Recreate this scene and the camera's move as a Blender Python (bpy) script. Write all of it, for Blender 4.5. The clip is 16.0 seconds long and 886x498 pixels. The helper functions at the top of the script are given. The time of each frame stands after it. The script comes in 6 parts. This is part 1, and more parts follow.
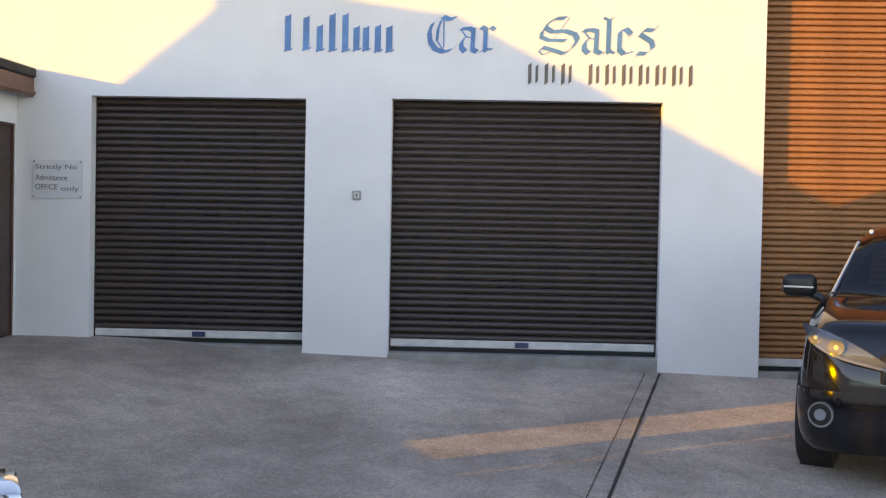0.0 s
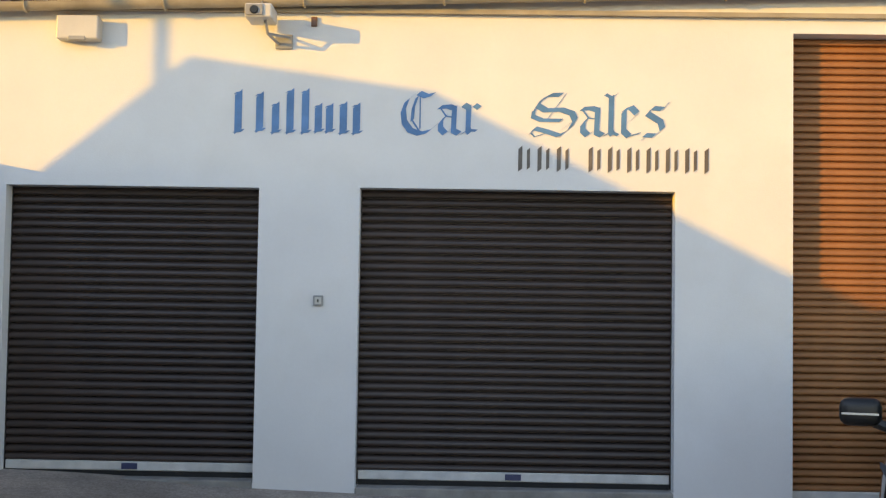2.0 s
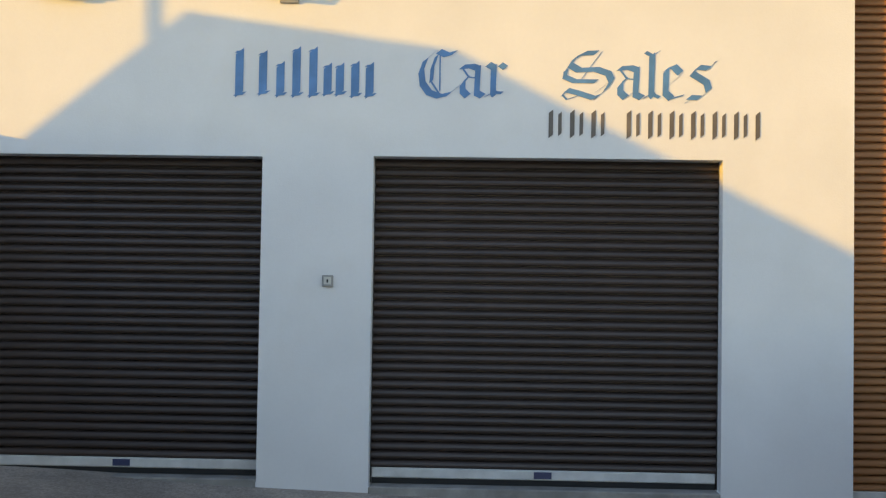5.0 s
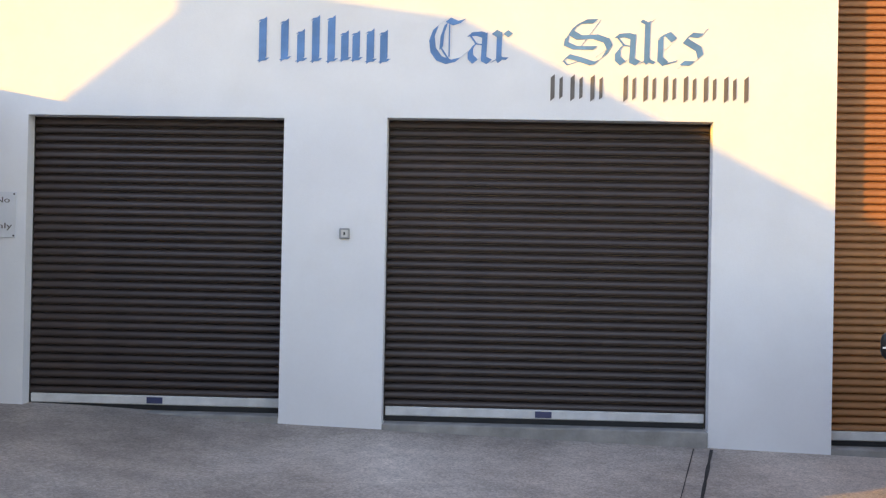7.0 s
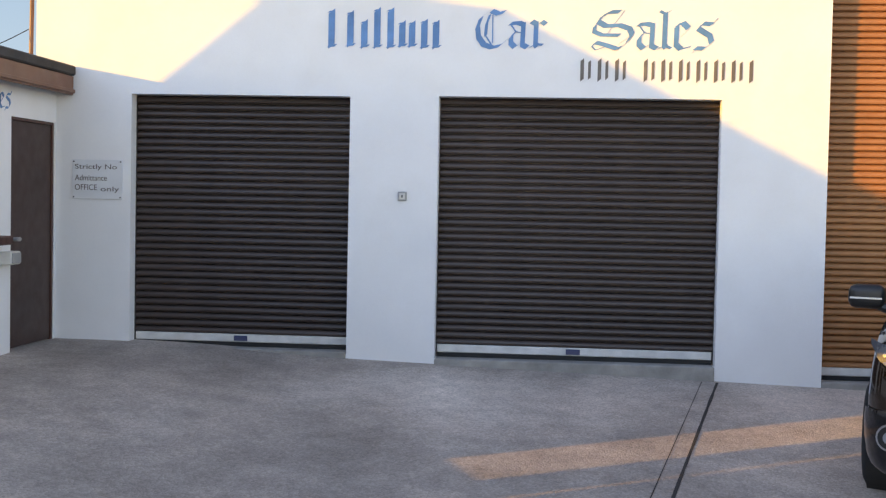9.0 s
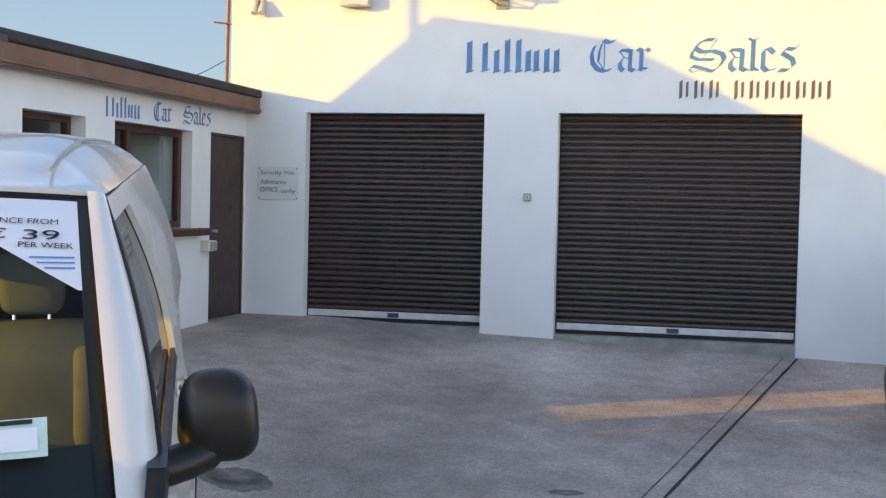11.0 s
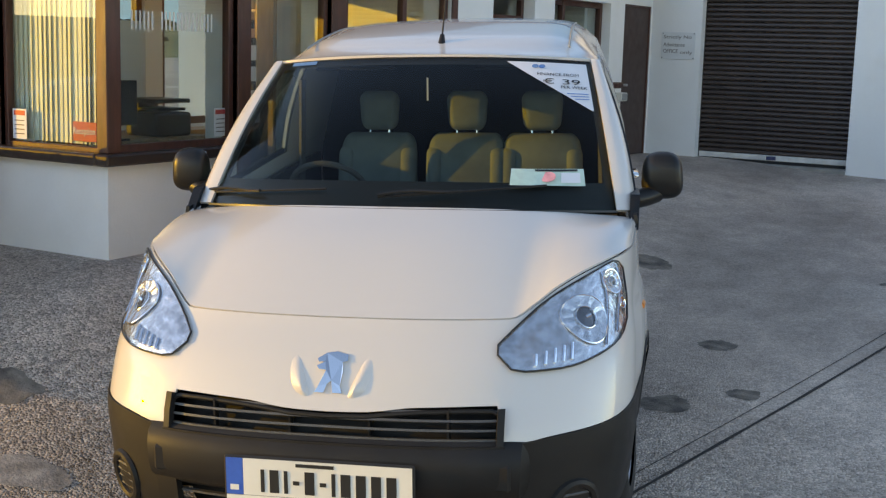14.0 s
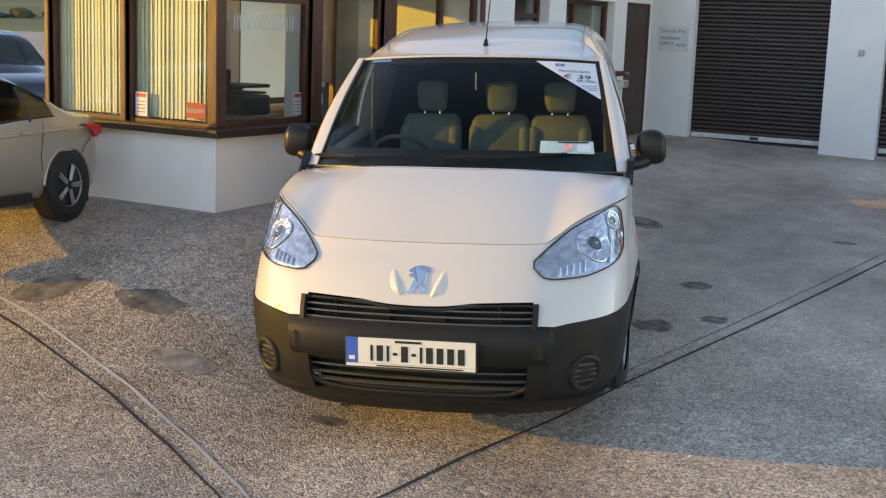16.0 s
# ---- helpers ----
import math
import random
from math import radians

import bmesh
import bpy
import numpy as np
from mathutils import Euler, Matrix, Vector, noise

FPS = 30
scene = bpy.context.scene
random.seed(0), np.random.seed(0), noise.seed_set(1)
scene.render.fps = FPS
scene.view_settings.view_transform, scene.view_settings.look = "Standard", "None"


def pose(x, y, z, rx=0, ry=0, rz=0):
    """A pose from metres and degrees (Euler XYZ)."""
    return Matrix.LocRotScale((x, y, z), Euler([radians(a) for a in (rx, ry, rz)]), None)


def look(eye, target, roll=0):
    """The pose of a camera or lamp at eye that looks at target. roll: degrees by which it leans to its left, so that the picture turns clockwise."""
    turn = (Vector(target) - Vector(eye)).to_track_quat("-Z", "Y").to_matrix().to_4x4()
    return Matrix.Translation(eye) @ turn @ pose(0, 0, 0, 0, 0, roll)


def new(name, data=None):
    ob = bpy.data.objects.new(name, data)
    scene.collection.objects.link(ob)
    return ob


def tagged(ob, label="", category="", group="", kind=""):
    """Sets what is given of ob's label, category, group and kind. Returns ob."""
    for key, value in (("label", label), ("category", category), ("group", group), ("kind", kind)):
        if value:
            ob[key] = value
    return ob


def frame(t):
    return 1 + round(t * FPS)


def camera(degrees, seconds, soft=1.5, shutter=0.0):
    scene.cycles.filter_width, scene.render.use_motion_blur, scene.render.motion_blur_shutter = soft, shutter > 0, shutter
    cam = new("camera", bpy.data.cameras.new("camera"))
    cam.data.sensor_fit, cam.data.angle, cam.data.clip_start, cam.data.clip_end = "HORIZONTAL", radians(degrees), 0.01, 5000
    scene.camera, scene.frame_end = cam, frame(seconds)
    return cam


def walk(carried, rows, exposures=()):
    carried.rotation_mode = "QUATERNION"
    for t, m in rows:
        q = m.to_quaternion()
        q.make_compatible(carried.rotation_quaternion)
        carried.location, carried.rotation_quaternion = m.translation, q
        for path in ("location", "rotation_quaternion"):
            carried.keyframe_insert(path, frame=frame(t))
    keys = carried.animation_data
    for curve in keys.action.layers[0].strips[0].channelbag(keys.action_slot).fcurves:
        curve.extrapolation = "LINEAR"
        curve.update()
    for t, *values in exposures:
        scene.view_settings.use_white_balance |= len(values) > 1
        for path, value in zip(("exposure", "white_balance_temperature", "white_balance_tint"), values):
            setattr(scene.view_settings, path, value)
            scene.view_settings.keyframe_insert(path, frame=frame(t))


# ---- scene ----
cam = camera(38.4, 16.0, soft=1.25)
PATH = [
    (0, (0.906, -10.134, 1.178), (0.810, -8.138, 1.128), 1.1),
    (0.5, (0.640, -9.709, 1.194), (0.576, -7.711, 1.159), 1.1),
    (1, (0.631, -9.303, 1.192), (0.582, -7.303, 1.190), 1.1),
    (1.5, (0.703, -8.939, 1.230), (0.671, -6.940, 1.286), 1.0),
    (2, (0.736, -8.636, 1.267), (0.696, -6.638, 1.368), 0.9),
    (2.5, (0.738, -8.371, 1.302), (0.689, -6.377, 1.445), 0.9),
    (3, (0.746, -8.132, 1.338), (0.684, -6.139, 1.490), 1.0),
    (3.5, (0.744, -7.939, 1.350), (0.677, -5.945, 1.499), 0.9),
    (4, (0.731, -7.831, 1.337), (0.665, -5.837, 1.475), 0.9),
    (4.5, (0.724, -7.812, 1.320), (0.656, -5.816, 1.424), 0.9),
    (5, (0.694, -7.816, 1.257), (0.626, -5.819, 1.331), 0.9),
    (7.5, (0.839, -8.715, 1.173), (0.729, -6.718, 1.145), 1.1),
    (8, (0.728, -9.065, 1.359), (0.634, -7.069, 1.278), 1.1),
    (10.5, (1.574, -11.045, 1.237), (1.158, -9.090, 1.169), 1.3),
    (11, (1.711, -11.554, 1.274), (1.244, -9.611, 1.201), 1.3),
    (11.5, (1.820, -12.046, 1.283), (1.259, -10.128, 1.203), 1.3),
    (12, (1.995, -12.517, 1.282), (1.330, -10.634, 1.170), 1.4),
    (12.5, (2.212, -12.978, 1.295), (1.458, -11.134, 1.115), 1.5),
    (13, (2.425, -13.461, 1.320), (1.560, -11.674, 1.069), 1.5),
    (13.5, (2.498, -13.916, 1.332), (1.537, -12.188, 1.041), 1.3),
    (14, (2.598, -14.271, 1.312), (1.596, -12.569, 1.001), 1.7),
    (14.5, (2.795, -14.631, 1.311), (1.797, -12.928, 0.989), 1.7),
    (15, (3.029, -15.090, 1.323), (2.033, -13.388, 0.989), 1.9),
    (15.5, (3.226, -15.622, 1.361), (2.222, -13.927, 1.022), 1.9),
    (16, (3.417, -16.180, 1.442), (2.416, -14.483, 1.101), 2.2),
]

walk(cam, [(t, look(eye, target, roll)) for t, eye, target, roll in PATH],
     exposures=[(0.0, 0.23, 8600, 30), (1.5, 0.06, 8400, 26), (2.5, -0.30, 8700, 23), (3.5, -0.48, 8700, 20), (4.5, -0.42, 8400, 19), (5.0, -0.30, 8200, 20), (7.5, 0.38, 8600, 32),
                (10.5, 0.22, 8100, 27), (12.5, 0.14, 8300, 24), (13.5, -0.12, 8100, 20), (14.5, -0.06, 8200, 21), (16.0, 0.0, 8500, 23)])

# ---- daylight: a low warm sun over the left shoulder, clear sky ----
SUN_WAY = Vector((0.84, 0.535, -0.145)).normalized()
world = bpy.data.worlds.new("sky")
scene.world = world
world.use_nodes = True
sky = world.node_tree.nodes.new("ShaderNodeTexSky")
sky.sky_type = "NISHITA"
sky.sun_disc = False
sky.sun_elevation = math.asin(-SUN_WAY.z)
sky.sun_rotation = math.atan2(-SUN_WAY.x, -SUN_WAY.y)
sky.air_density, sky.dust_density, sky.ozone_density = 0.85, 0.05, 1.8
bg = world.node_tree.nodes["Background"]
bg.inputs[1].default_value = 0.57
world.node_tree.links.new(sky.outputs[0], bg.inputs[0])
sun_data = bpy.data.lights.new("sun", "SUN")
sun_data.energy, sun_data.angle, sun_data.color = 4.6, radians(0.25), (1.0, 0.60, 0.0)
sun = new("sun", sun_data)
sun.matrix_world = Matrix.Translation((-10, -8, 8)) @ SUN_WAY.to_track_quat("-Z", "Y").to_matrix().to_4x4()


# ---- materials ----
def material(name, color, rough=0.6, metal=0.0, vary=0.12, scale=3.0, grain=60.0, bump=0.0, bump_scale=120.0, coat=0.0,
             stain=None, stain_amount=0.0, stain_scale=1.2, random=0.0, spec=0.5, stretch=(1, 1, 1)):
    m = bpy.data.materials.new(name)
    m.use_nodes = True
    nt = m.node_tree
    b = nt.nodes["Principled BSDF"]
    b.inputs["Roughness"].default_value = rough
    b.inputs["Metallic"].default_value = metal
    b.inputs["Coat Weight"].default_value = coat
    b.inputs["Coat Roughness"].default_value = 0.04
    b.inputs["Specular IOR Level"].default_value = spec
    co = nt.nodes.new("ShaderNodeTexCoord")
    mp = nt.nodes.new("ShaderNodeMapping")
    mp.inputs["Scale"].default_value = stretch
    nt.links.new(co.outputs["Object"], mp.inputs[0])

    def noise_at(s, detail=5.0):
        n = nt.nodes.new("ShaderNodeTexNoise")
        n.inputs["Scale"].default_value = s
        n.inputs["Detail"].default_value = detail
        nt.links.new(mp.outputs[0], n.inputs["Vector"])
        return n.outputs[0]

    def mix(kind, fac, a, c):
        n = nt.nodes.new("ShaderNodeMix")
        n.data_type, n.blend_type = "RGBA", kind
        for slot, v in ((0, fac), (6, a), (7, c)):
            if isinstance(v, (int, float)):
                n.inputs[slot].default_value = v
            elif isinstance(v, tuple):
                n.inputs[slot].default_value = v
            else:
                nt.links.new(v, n.inputs[slot])
        return n.outputs[2]

    def ramp(src, lo, hi, a=0.0, c=1.0):
        n = nt.nodes.new("ShaderNodeMapRange")
        for slot, v in ((1, lo), (2, hi), (3, a), (4, c)):
            n.inputs[slot].default_value = v
        nt.links.new(src, n.inputs[0])
        return n.outputs[0]

    base = (*color, 1)
    big, small = noise_at(scale), noise_at(grain, 3.0)
    dark = tuple(v * (1 - 2 * vary) for v in color) + (1,)
    light = tuple(min(1, v * (1 + vary)) for v in color) + (1,)
    out = mix("MIX", ramp(big, 0.3, 0.7), dark, light)
    out = mix("MIX", ramp(small, 0.3, 0.7, 0.0, 0.5), out, mix("MULTIPLY", 1.0, out, (1 - vary, 1 - vary, 1 - vary, 1)))
    if stain:
        out = mix("MIX", ramp(noise_at(stain_scale, 8.0), 0.52, 0.72, 0.0, stain_amount), out, (*stain, 1))
    if random:
        info = nt.nodes.new("ShaderNodeObjectInfo")
        n = nt.nodes.new("ShaderNodeHueSaturation")
        nt.links.new(ramp(info.outputs["Random"], 0, 1, 1 - random, 1 + random), n.inputs["Value"])
        nt.links.new(out, n.inputs["Color"])
        out = n.outputs[0]
    nt.links.new(out, b.inputs["Base Color"])
    nt.links.new(ramp(noise_at(scale * 2.3), 0.2, 0.8, max(0.02, rough - 0.08), min(1, rough + 0.1)), b.inputs["Roughness"])
    if bump:
        bp = nt.nodes.new("ShaderNodeBump")
        bp.inputs["Strength"].default_value = bump
        bp.inputs["Distance"].default_value = 0.01
        nt.links.new(noise_at(bump_scale, 4.0), bp.inputs["Height"])
        nt.links.new(bp.outputs[0], b.inputs["Normal"])
    return m


def glass(name, tint=(0.9, 0.95, 0.95), alpha=0.12, rough=0.0):
    """A thin pane: mostly clear, with a mirror's gloss."""
    m = bpy.data.materials.new(name)
    m.use_nodes = True
    nt = m.node_tree
    nt.nodes.clear()
    out = nt.nodes.new("ShaderNodeOutputMaterial")
    tr = nt.nodes.new("ShaderNodeBsdfTransparent")
    tr.inputs[0].default_value = (*tint, 1)
    gl = nt.nodes.new("ShaderNodeBsdfGlossy")
    gl.inputs["Roughness"].default_value = rough
    lw = nt.nodes.new("ShaderNodeLayerWeight")
    lw.inputs[0].default_value = 0.5
    fr = nt.nodes.new("ShaderNodeMath")
    fr.operation = "POWER"
    fr.inputs[1].default_value = 5.0
    nt.links.new(lw.outputs["Facing"], fr.inputs[0])
    mr = nt.nodes.new("ShaderNodeMapRange")
    mr.inputs[3].default_value = alpha * 0.45
    mr.inputs[4].default_value = 1.0
    mx = nt.nodes.new("ShaderNodeMixShader")
    nt.links.new(fr.outputs[0], mr.inputs[0])
    nt.links.new(mr.outputs[0], mx.inputs[0])
    nt.links.new(tr.outputs[0], mx.inputs[1])
    nt.links.new(gl.outputs[0], mx.inputs[2])
    nt.links.new(mx.outputs[0], out.inputs[0])
    return m


def yard_material():
    """Worn concrete: broad pale wear and grey damp patches; smoother near the garage, its stone speckle painted
    stronger towards the road, where the sun rakes it.
    """
    m = material("yard_concrete", (0.50, 0.418, 0.355), 0.88, vary=0.18, scale=0.55, grain=45, bump=0.0, stain=(0.66, 0.59, 0.52), stain_amount=0.75, stain_scale=0.42, spec=0.25)
    nt = m.node_tree
    b = nt.nodes["Principled BSDF"]
    col = b.inputs["Base Color"].links[0].from_socket
    co = nt.nodes.new("ShaderNodeTexCoord")
    sep = nt.nodes.new("ShaderNodeSeparateXYZ")
    nt.links.new(co.outputs["Object"], sep.inputs[0])

    def ranged(src, lo, hi, a, c):
        mr = nt.nodes.new("ShaderNodeMapRange")
        for slot, val in ((1, lo), (2, hi), (3, a), (4, c)):
            mr.inputs[slot].default_value = val
        nt.links.new(src, mr.inputs[0])
        return mr.outputs[0]

    def times(x, y):
        n = nt.nodes.new("ShaderNodeMath")
        n.operation = "MULTIPLY"
        for slot, v in ((0, x), (1, y)):
            if isinstance(v, float):
                n.inputs[slot].default_value = v
            else:
                nt.links.new(v, n.inputs[slot])
        return n.outputs[0]

    def noise_of(scale, detail, stretch=(1, 1, 1)):
        mp = nt.nodes.new("ShaderNodeMapping")
        mp.inputs["Scale"].default_value = stretch
        nt.links.new(co.outputs["Object"], mp.inputs[0])
        n = nt.nodes.new("ShaderNodeTexNoise")
        n.inputs["Scale"].default_value, n.inputs["Detail"].default_value = scale, detail
        nt.links.new(mp.outputs[0], n.inputs["Vector"])
        return n.outputs[0]

    def scaled(c, by):
        n = nt.nodes.new("ShaderNodeVectorMath")
        n.operation = "SCALE"
        nt.links.new(c, n.inputs[0])
        nt.links.new(by, n.inputs["Scale"])
        return n.outputs[0]

    # Stone contrast fades towards the garage, partly for the shade there.
    rough = ranged(sep.outputs["Y"], -6.5, -10.2, 0.34, 1.0)
    heights = []
    for scale, amount in ((78.0, 0.55), (30.0, 0.22)):
        v = nt.nodes.new("ShaderNodeTexVoronoi")
        v.inputs["Scale"].default_value = scale
        nt.links.new(co.outputs["Object"], v.inputs["Vector"])
        bw = nt.nodes.new("ShaderNodeRGBToBW")
        nt.links.new(v.outputs["Color"], bw.inputs[0])
        off = nt.nodes.new("ShaderNodeMath")
        off.operation = "ADD"
        off.inputs[1].default_value = 1.0
        nt.links.new(times(ranged(bw.outputs[0], 0.1, 0.9, -amount, amount), rough), off.inputs[0])
        col = scaled(col, off.outputs[0])
        heights.append(v.outputs["Distance"])
    # scuffs drawn out along the way cars take, and blotches of dirt
    col = scaled(col, ranged(noise_of(1.1, 6.0, (1.0, 0.35, 1.0)), 0.35, 0.68, 0.84, 1.13))
    col = scaled(col, ranged(noise_of(4.5, 9.0), 0.30, 0.62, 0.86, 1.05))
    nt.links.new(col, b.inputs["Base Color"])
    bp = nt.nodes.new("ShaderNodeBump")
    bp.inputs["Distance"].default_value = 0.017
    bp.invert = True
    nt.links.new(rough, bp.inputs["Strength"])
    nt.links.new(heights[0], bp.inputs["Height"])
    nt.links.new(bp.outputs[0], b.inputs["Normal"])
    return m


M = dict(
    render=material("white_render", (0.80, 0.80, 0.79), 0.8, vary=0.03, scale=1.5, grain=40, bump=0.12, bump_scale=90, stain=(0.62, 0.58, 0.5), stain_amount=0.18, stain_scale=1.6),
    shutter_brown=material("brown_shutter", (0.054, 0.036, 0.030), 0.36, vary=0.1, scale=4, grain=30, random=0.12, spec=0.5),
    shutter_orange=material("tan_shutter", (0.36, 0.15, 0.055), 0.5, vary=0.1, scale=4, grain=30, random=0.07),
    rail_white=material("white_bar", (0.66, 0.65, 0.62), 0.5, vary=0.08, scale=9),
    trim_dark=material("dark_guide_channel", (0.02, 0.018, 0.016), 0.5),
    blue_label=material("blue_label", (0.035, 0.05, 0.13), 0.4),
    rubber=material("black_rubber", (0.018, 0.018, 0.018), 0.75, bump=0.1),
    concrete=material("pale_concrete", (0.34, 0.32, 0.29), 0.9, vary=0.15, scale=6, grain=80, bump=0.4, bump_scale=60),
    asphalt=yard_material(),
    joint=material("dark_joint", (0.035, 0.03, 0.027), 0.9, bump=0.4),
    oil=material("oil_stain", (0.20, 0.17, 0.14), 0.8, vary=0.35, scale=9, bump=0.6, bump_scale=70),
    damp=material("damp_patch", (0.36, 0.31, 0.265), 0.85, vary=0.3, scale=12, bump=0.6, bump_scale=70),
    lettering=material("blue_paint", (0.085, 0.25, 0.50), 0.6, vary=0.12, scale=6),
    number_paint=material("grey_paint", (0.15, 0.13, 0.115), 0.6, vary=0.12, scale=6),
    sill_wood=material("blackened_sill_wood", (0.035, 0.018, 0.013), 0.35, vary=0.2, scale=3, grain=50, bump=0.1, stretch=(6, 1, 6)),
    brown_wood=material("dark_brown_wood", (0.085, 0.028, 0.018), 0.45, vary=0.2, scale=3, grain=50, bump=0.15, stretch=(6, 6, 1)),
    fascia=material("brown_fascia", (0.20, 0.095, 0.06), 0.5, vary=0.1, scale=3, grain=30),
    cladding=material("brown_cladding", (0.15, 0.082, 0.062), 0.5, vary=0.18, scale=2, grain=40, random=0.18, stretch=(5, 5, 1)),
    felt=material("roof_felt", (0.05, 0.048, 0.046), 0.9, vary=0.2, bump=0.4),
    door_brown=material("brown_door_paint", (0.055, 0.026, 0.02), 0.5, vary=0.1, scale=4),
    gutter=material("grey_gutter", (0.42, 0.36, 0.27), 0.5, vary=0.12, scale=5),
    roof_sheet=material("rust_red_roof_sheet", (0.25, 0.12, 0.08), 0.7, vary=0.2, scale=3),
    plastic_white=material("white_plastic", (0.62, 0.60, 0.55), 0.4, vary=0.06),
    plastic_grey=material("grey_plastic", (0.33, 0.33, 0.32), 0.45, vary=0.08),
    glass=glass("window_glass"),
    soil=material("field", (0.10, 0.12, 0.045), 0.95, vary=0.3, scale=0.05, grain=1.0),
)


# ---- mesh helpers ----
def box(bm, x0, x1, y0, y1, z0, z1):
    v = [bm.verts.new(p) for p in ((x0, y0, z0), (x1, y0, z0), (x1, y1, z0), (x0, y1, z0), (x0, y0, z1), (x1, y0, z1), (x1, y1, z1), (x0, y1, z1))]
    for f in ((0, 3, 2, 1), (4, 5, 6, 7), (0, 1, 5, 4), (1, 2, 6, 5), (2, 3, 7, 6), (3, 0, 4, 7)):
        bm.faces.new([v[i] for i in f])


def boxed(x0, x1, y0, y1, z0, z1, bevel=0.0, seg=1):
    bm = bmesh.new()
    box(bm, x0, x1, y0, y1, z0, z1)
    if bevel:
        bmesh.ops.bevel(bm, geom=bm.edges[:], offset=bevel, segments=seg, affect="EDGES", profile=0.5)
    return bm


def tube(bm, a, b, r0, r1=None, n=12, caps=True):
    a, b = Vector(a), Vector(b)
    r1 = r0 if r1 is None else r1
    q = (b - a).to_track_quat("Z", "Y").to_matrix()
    ring = lambda c, r: [bm.verts.new(c + q @ Vector((r * math.cos(2 * math.pi * i / n), r * math.sin(2 * math.pi * i / n), 0))) for i in range(n)]
    lo, hi = ring(a, r0), ring(b, r1)
    for i in range(n):
        bm.faces.new((lo[i], lo[(i + 1) % n], hi[(i + 1) % n], hi[i]))
    if caps:
        bm.faces.new(lo[::-1])
        bm.faces.new(hi)


def sweep(bm, pts, r, n=6, closed=False):
    """One unbroken round bar along a line of points."""
    pts = [Vector(p) for p in pts]
    m, rings, side = len(pts), [], None
    for i, p in enumerate(pts):
        d = (pts[(i + 1) % m] - pts[i - 1]) if closed or 0 < i < m - 1 else (pts[1] - pts[0] if i == 0 else pts[-1] - pts[-2])
        d = d.normalized()
        side = d.orthogonal() if side is None else side - d * side.dot(d)
        side.normalize()
        up = d.cross(side)
        rings.append([bm.verts.new(p + r * (math.cos(2 * math.pi * k / n) * side + math.sin(2 * math.pi * k / n) * up)) for k in range(n)])
    for a, b in zip(rings, rings[1:]):
        for k in range(n):
            bm.faces.new((a[k], a[(k + 1) % n], b[(k + 1) % n], b[k]))
    if closed:
        a, b = rings[-1], rings[0]
        o = min(range(n), key=lambda j: (a[0].co - b[j].co).length)
        for k in range(n):
            bm.faces.new((a[k], a[(k + 1) % n], b[(k + 1 + o) % n], b[(k + o) % n]))
    else:
        bm.faces.new(rings[0][::-1])
        bm.faces.new(rings[-1])
    return bm


def tubed(a, b, r0, r1=None, n=12):
    bm = bmesh.new()
    tube(bm, a, b, r0, r1, n)
    return bm


def prism(points, depth, axis="y"):
    """A flat outline in two axes, given thickness along the third."""
    bm = bmesh.new()
    put = {"y": lambda p, d: (p[0], d, p[1]), "x": lambda p, d: (d, p[0], p[1]), "z": lambda p, d: (p[0], p[1], d)}[axis]
    lo = [bm.verts.new(put(p, depth[0])) for p in points]
    hi = [bm.verts.new(put(p, depth[1])) for p in points]
    bm.faces.new(lo)
    bm.faces.new(hi[::-1])
    n = len(points)
    for i in range(n):
        bm.faces.new((lo[i], hi[i], hi[(i + 1) % n], lo[(i + 1) % n]))
    bmesh.ops.recalc_face_normals(bm, faces=bm.faces[:])
    return bm


def mesh_of(name, bm, mat, smooth=False):
    me = bpy.data.meshes.new(name)
    bmesh.ops.recalc_face_normals(bm, faces=bm.faces[:])
    bm.to_mesh(me)
    bm.free()
    me.materials.append(mat)
    if smooth:
        me.shade_smooth()
        me.set_sharp_from_angle(angle=radians(38))
    return me


def part(name, bm, mat, parent=None, label="", smooth=False):
    ob = new(name, mesh_of(name, bm, mat, smooth))
    ob.parent = parent
    return tagged(ob, label)


def thing(name, at, label, category, group="", kind="", turn=0.0):
    ob = new(name)
    ob.empty_display_size = 0.2
    ob.matrix_world = pose(*at, 0, 0, turn)
    return tagged(ob, label, category, group, kind)


def single(name, bm, mat, label, category, group="", kind="", smooth=False):
    return tagged(part(name, bm, mat, None, "", smooth), label, category, group, kind)


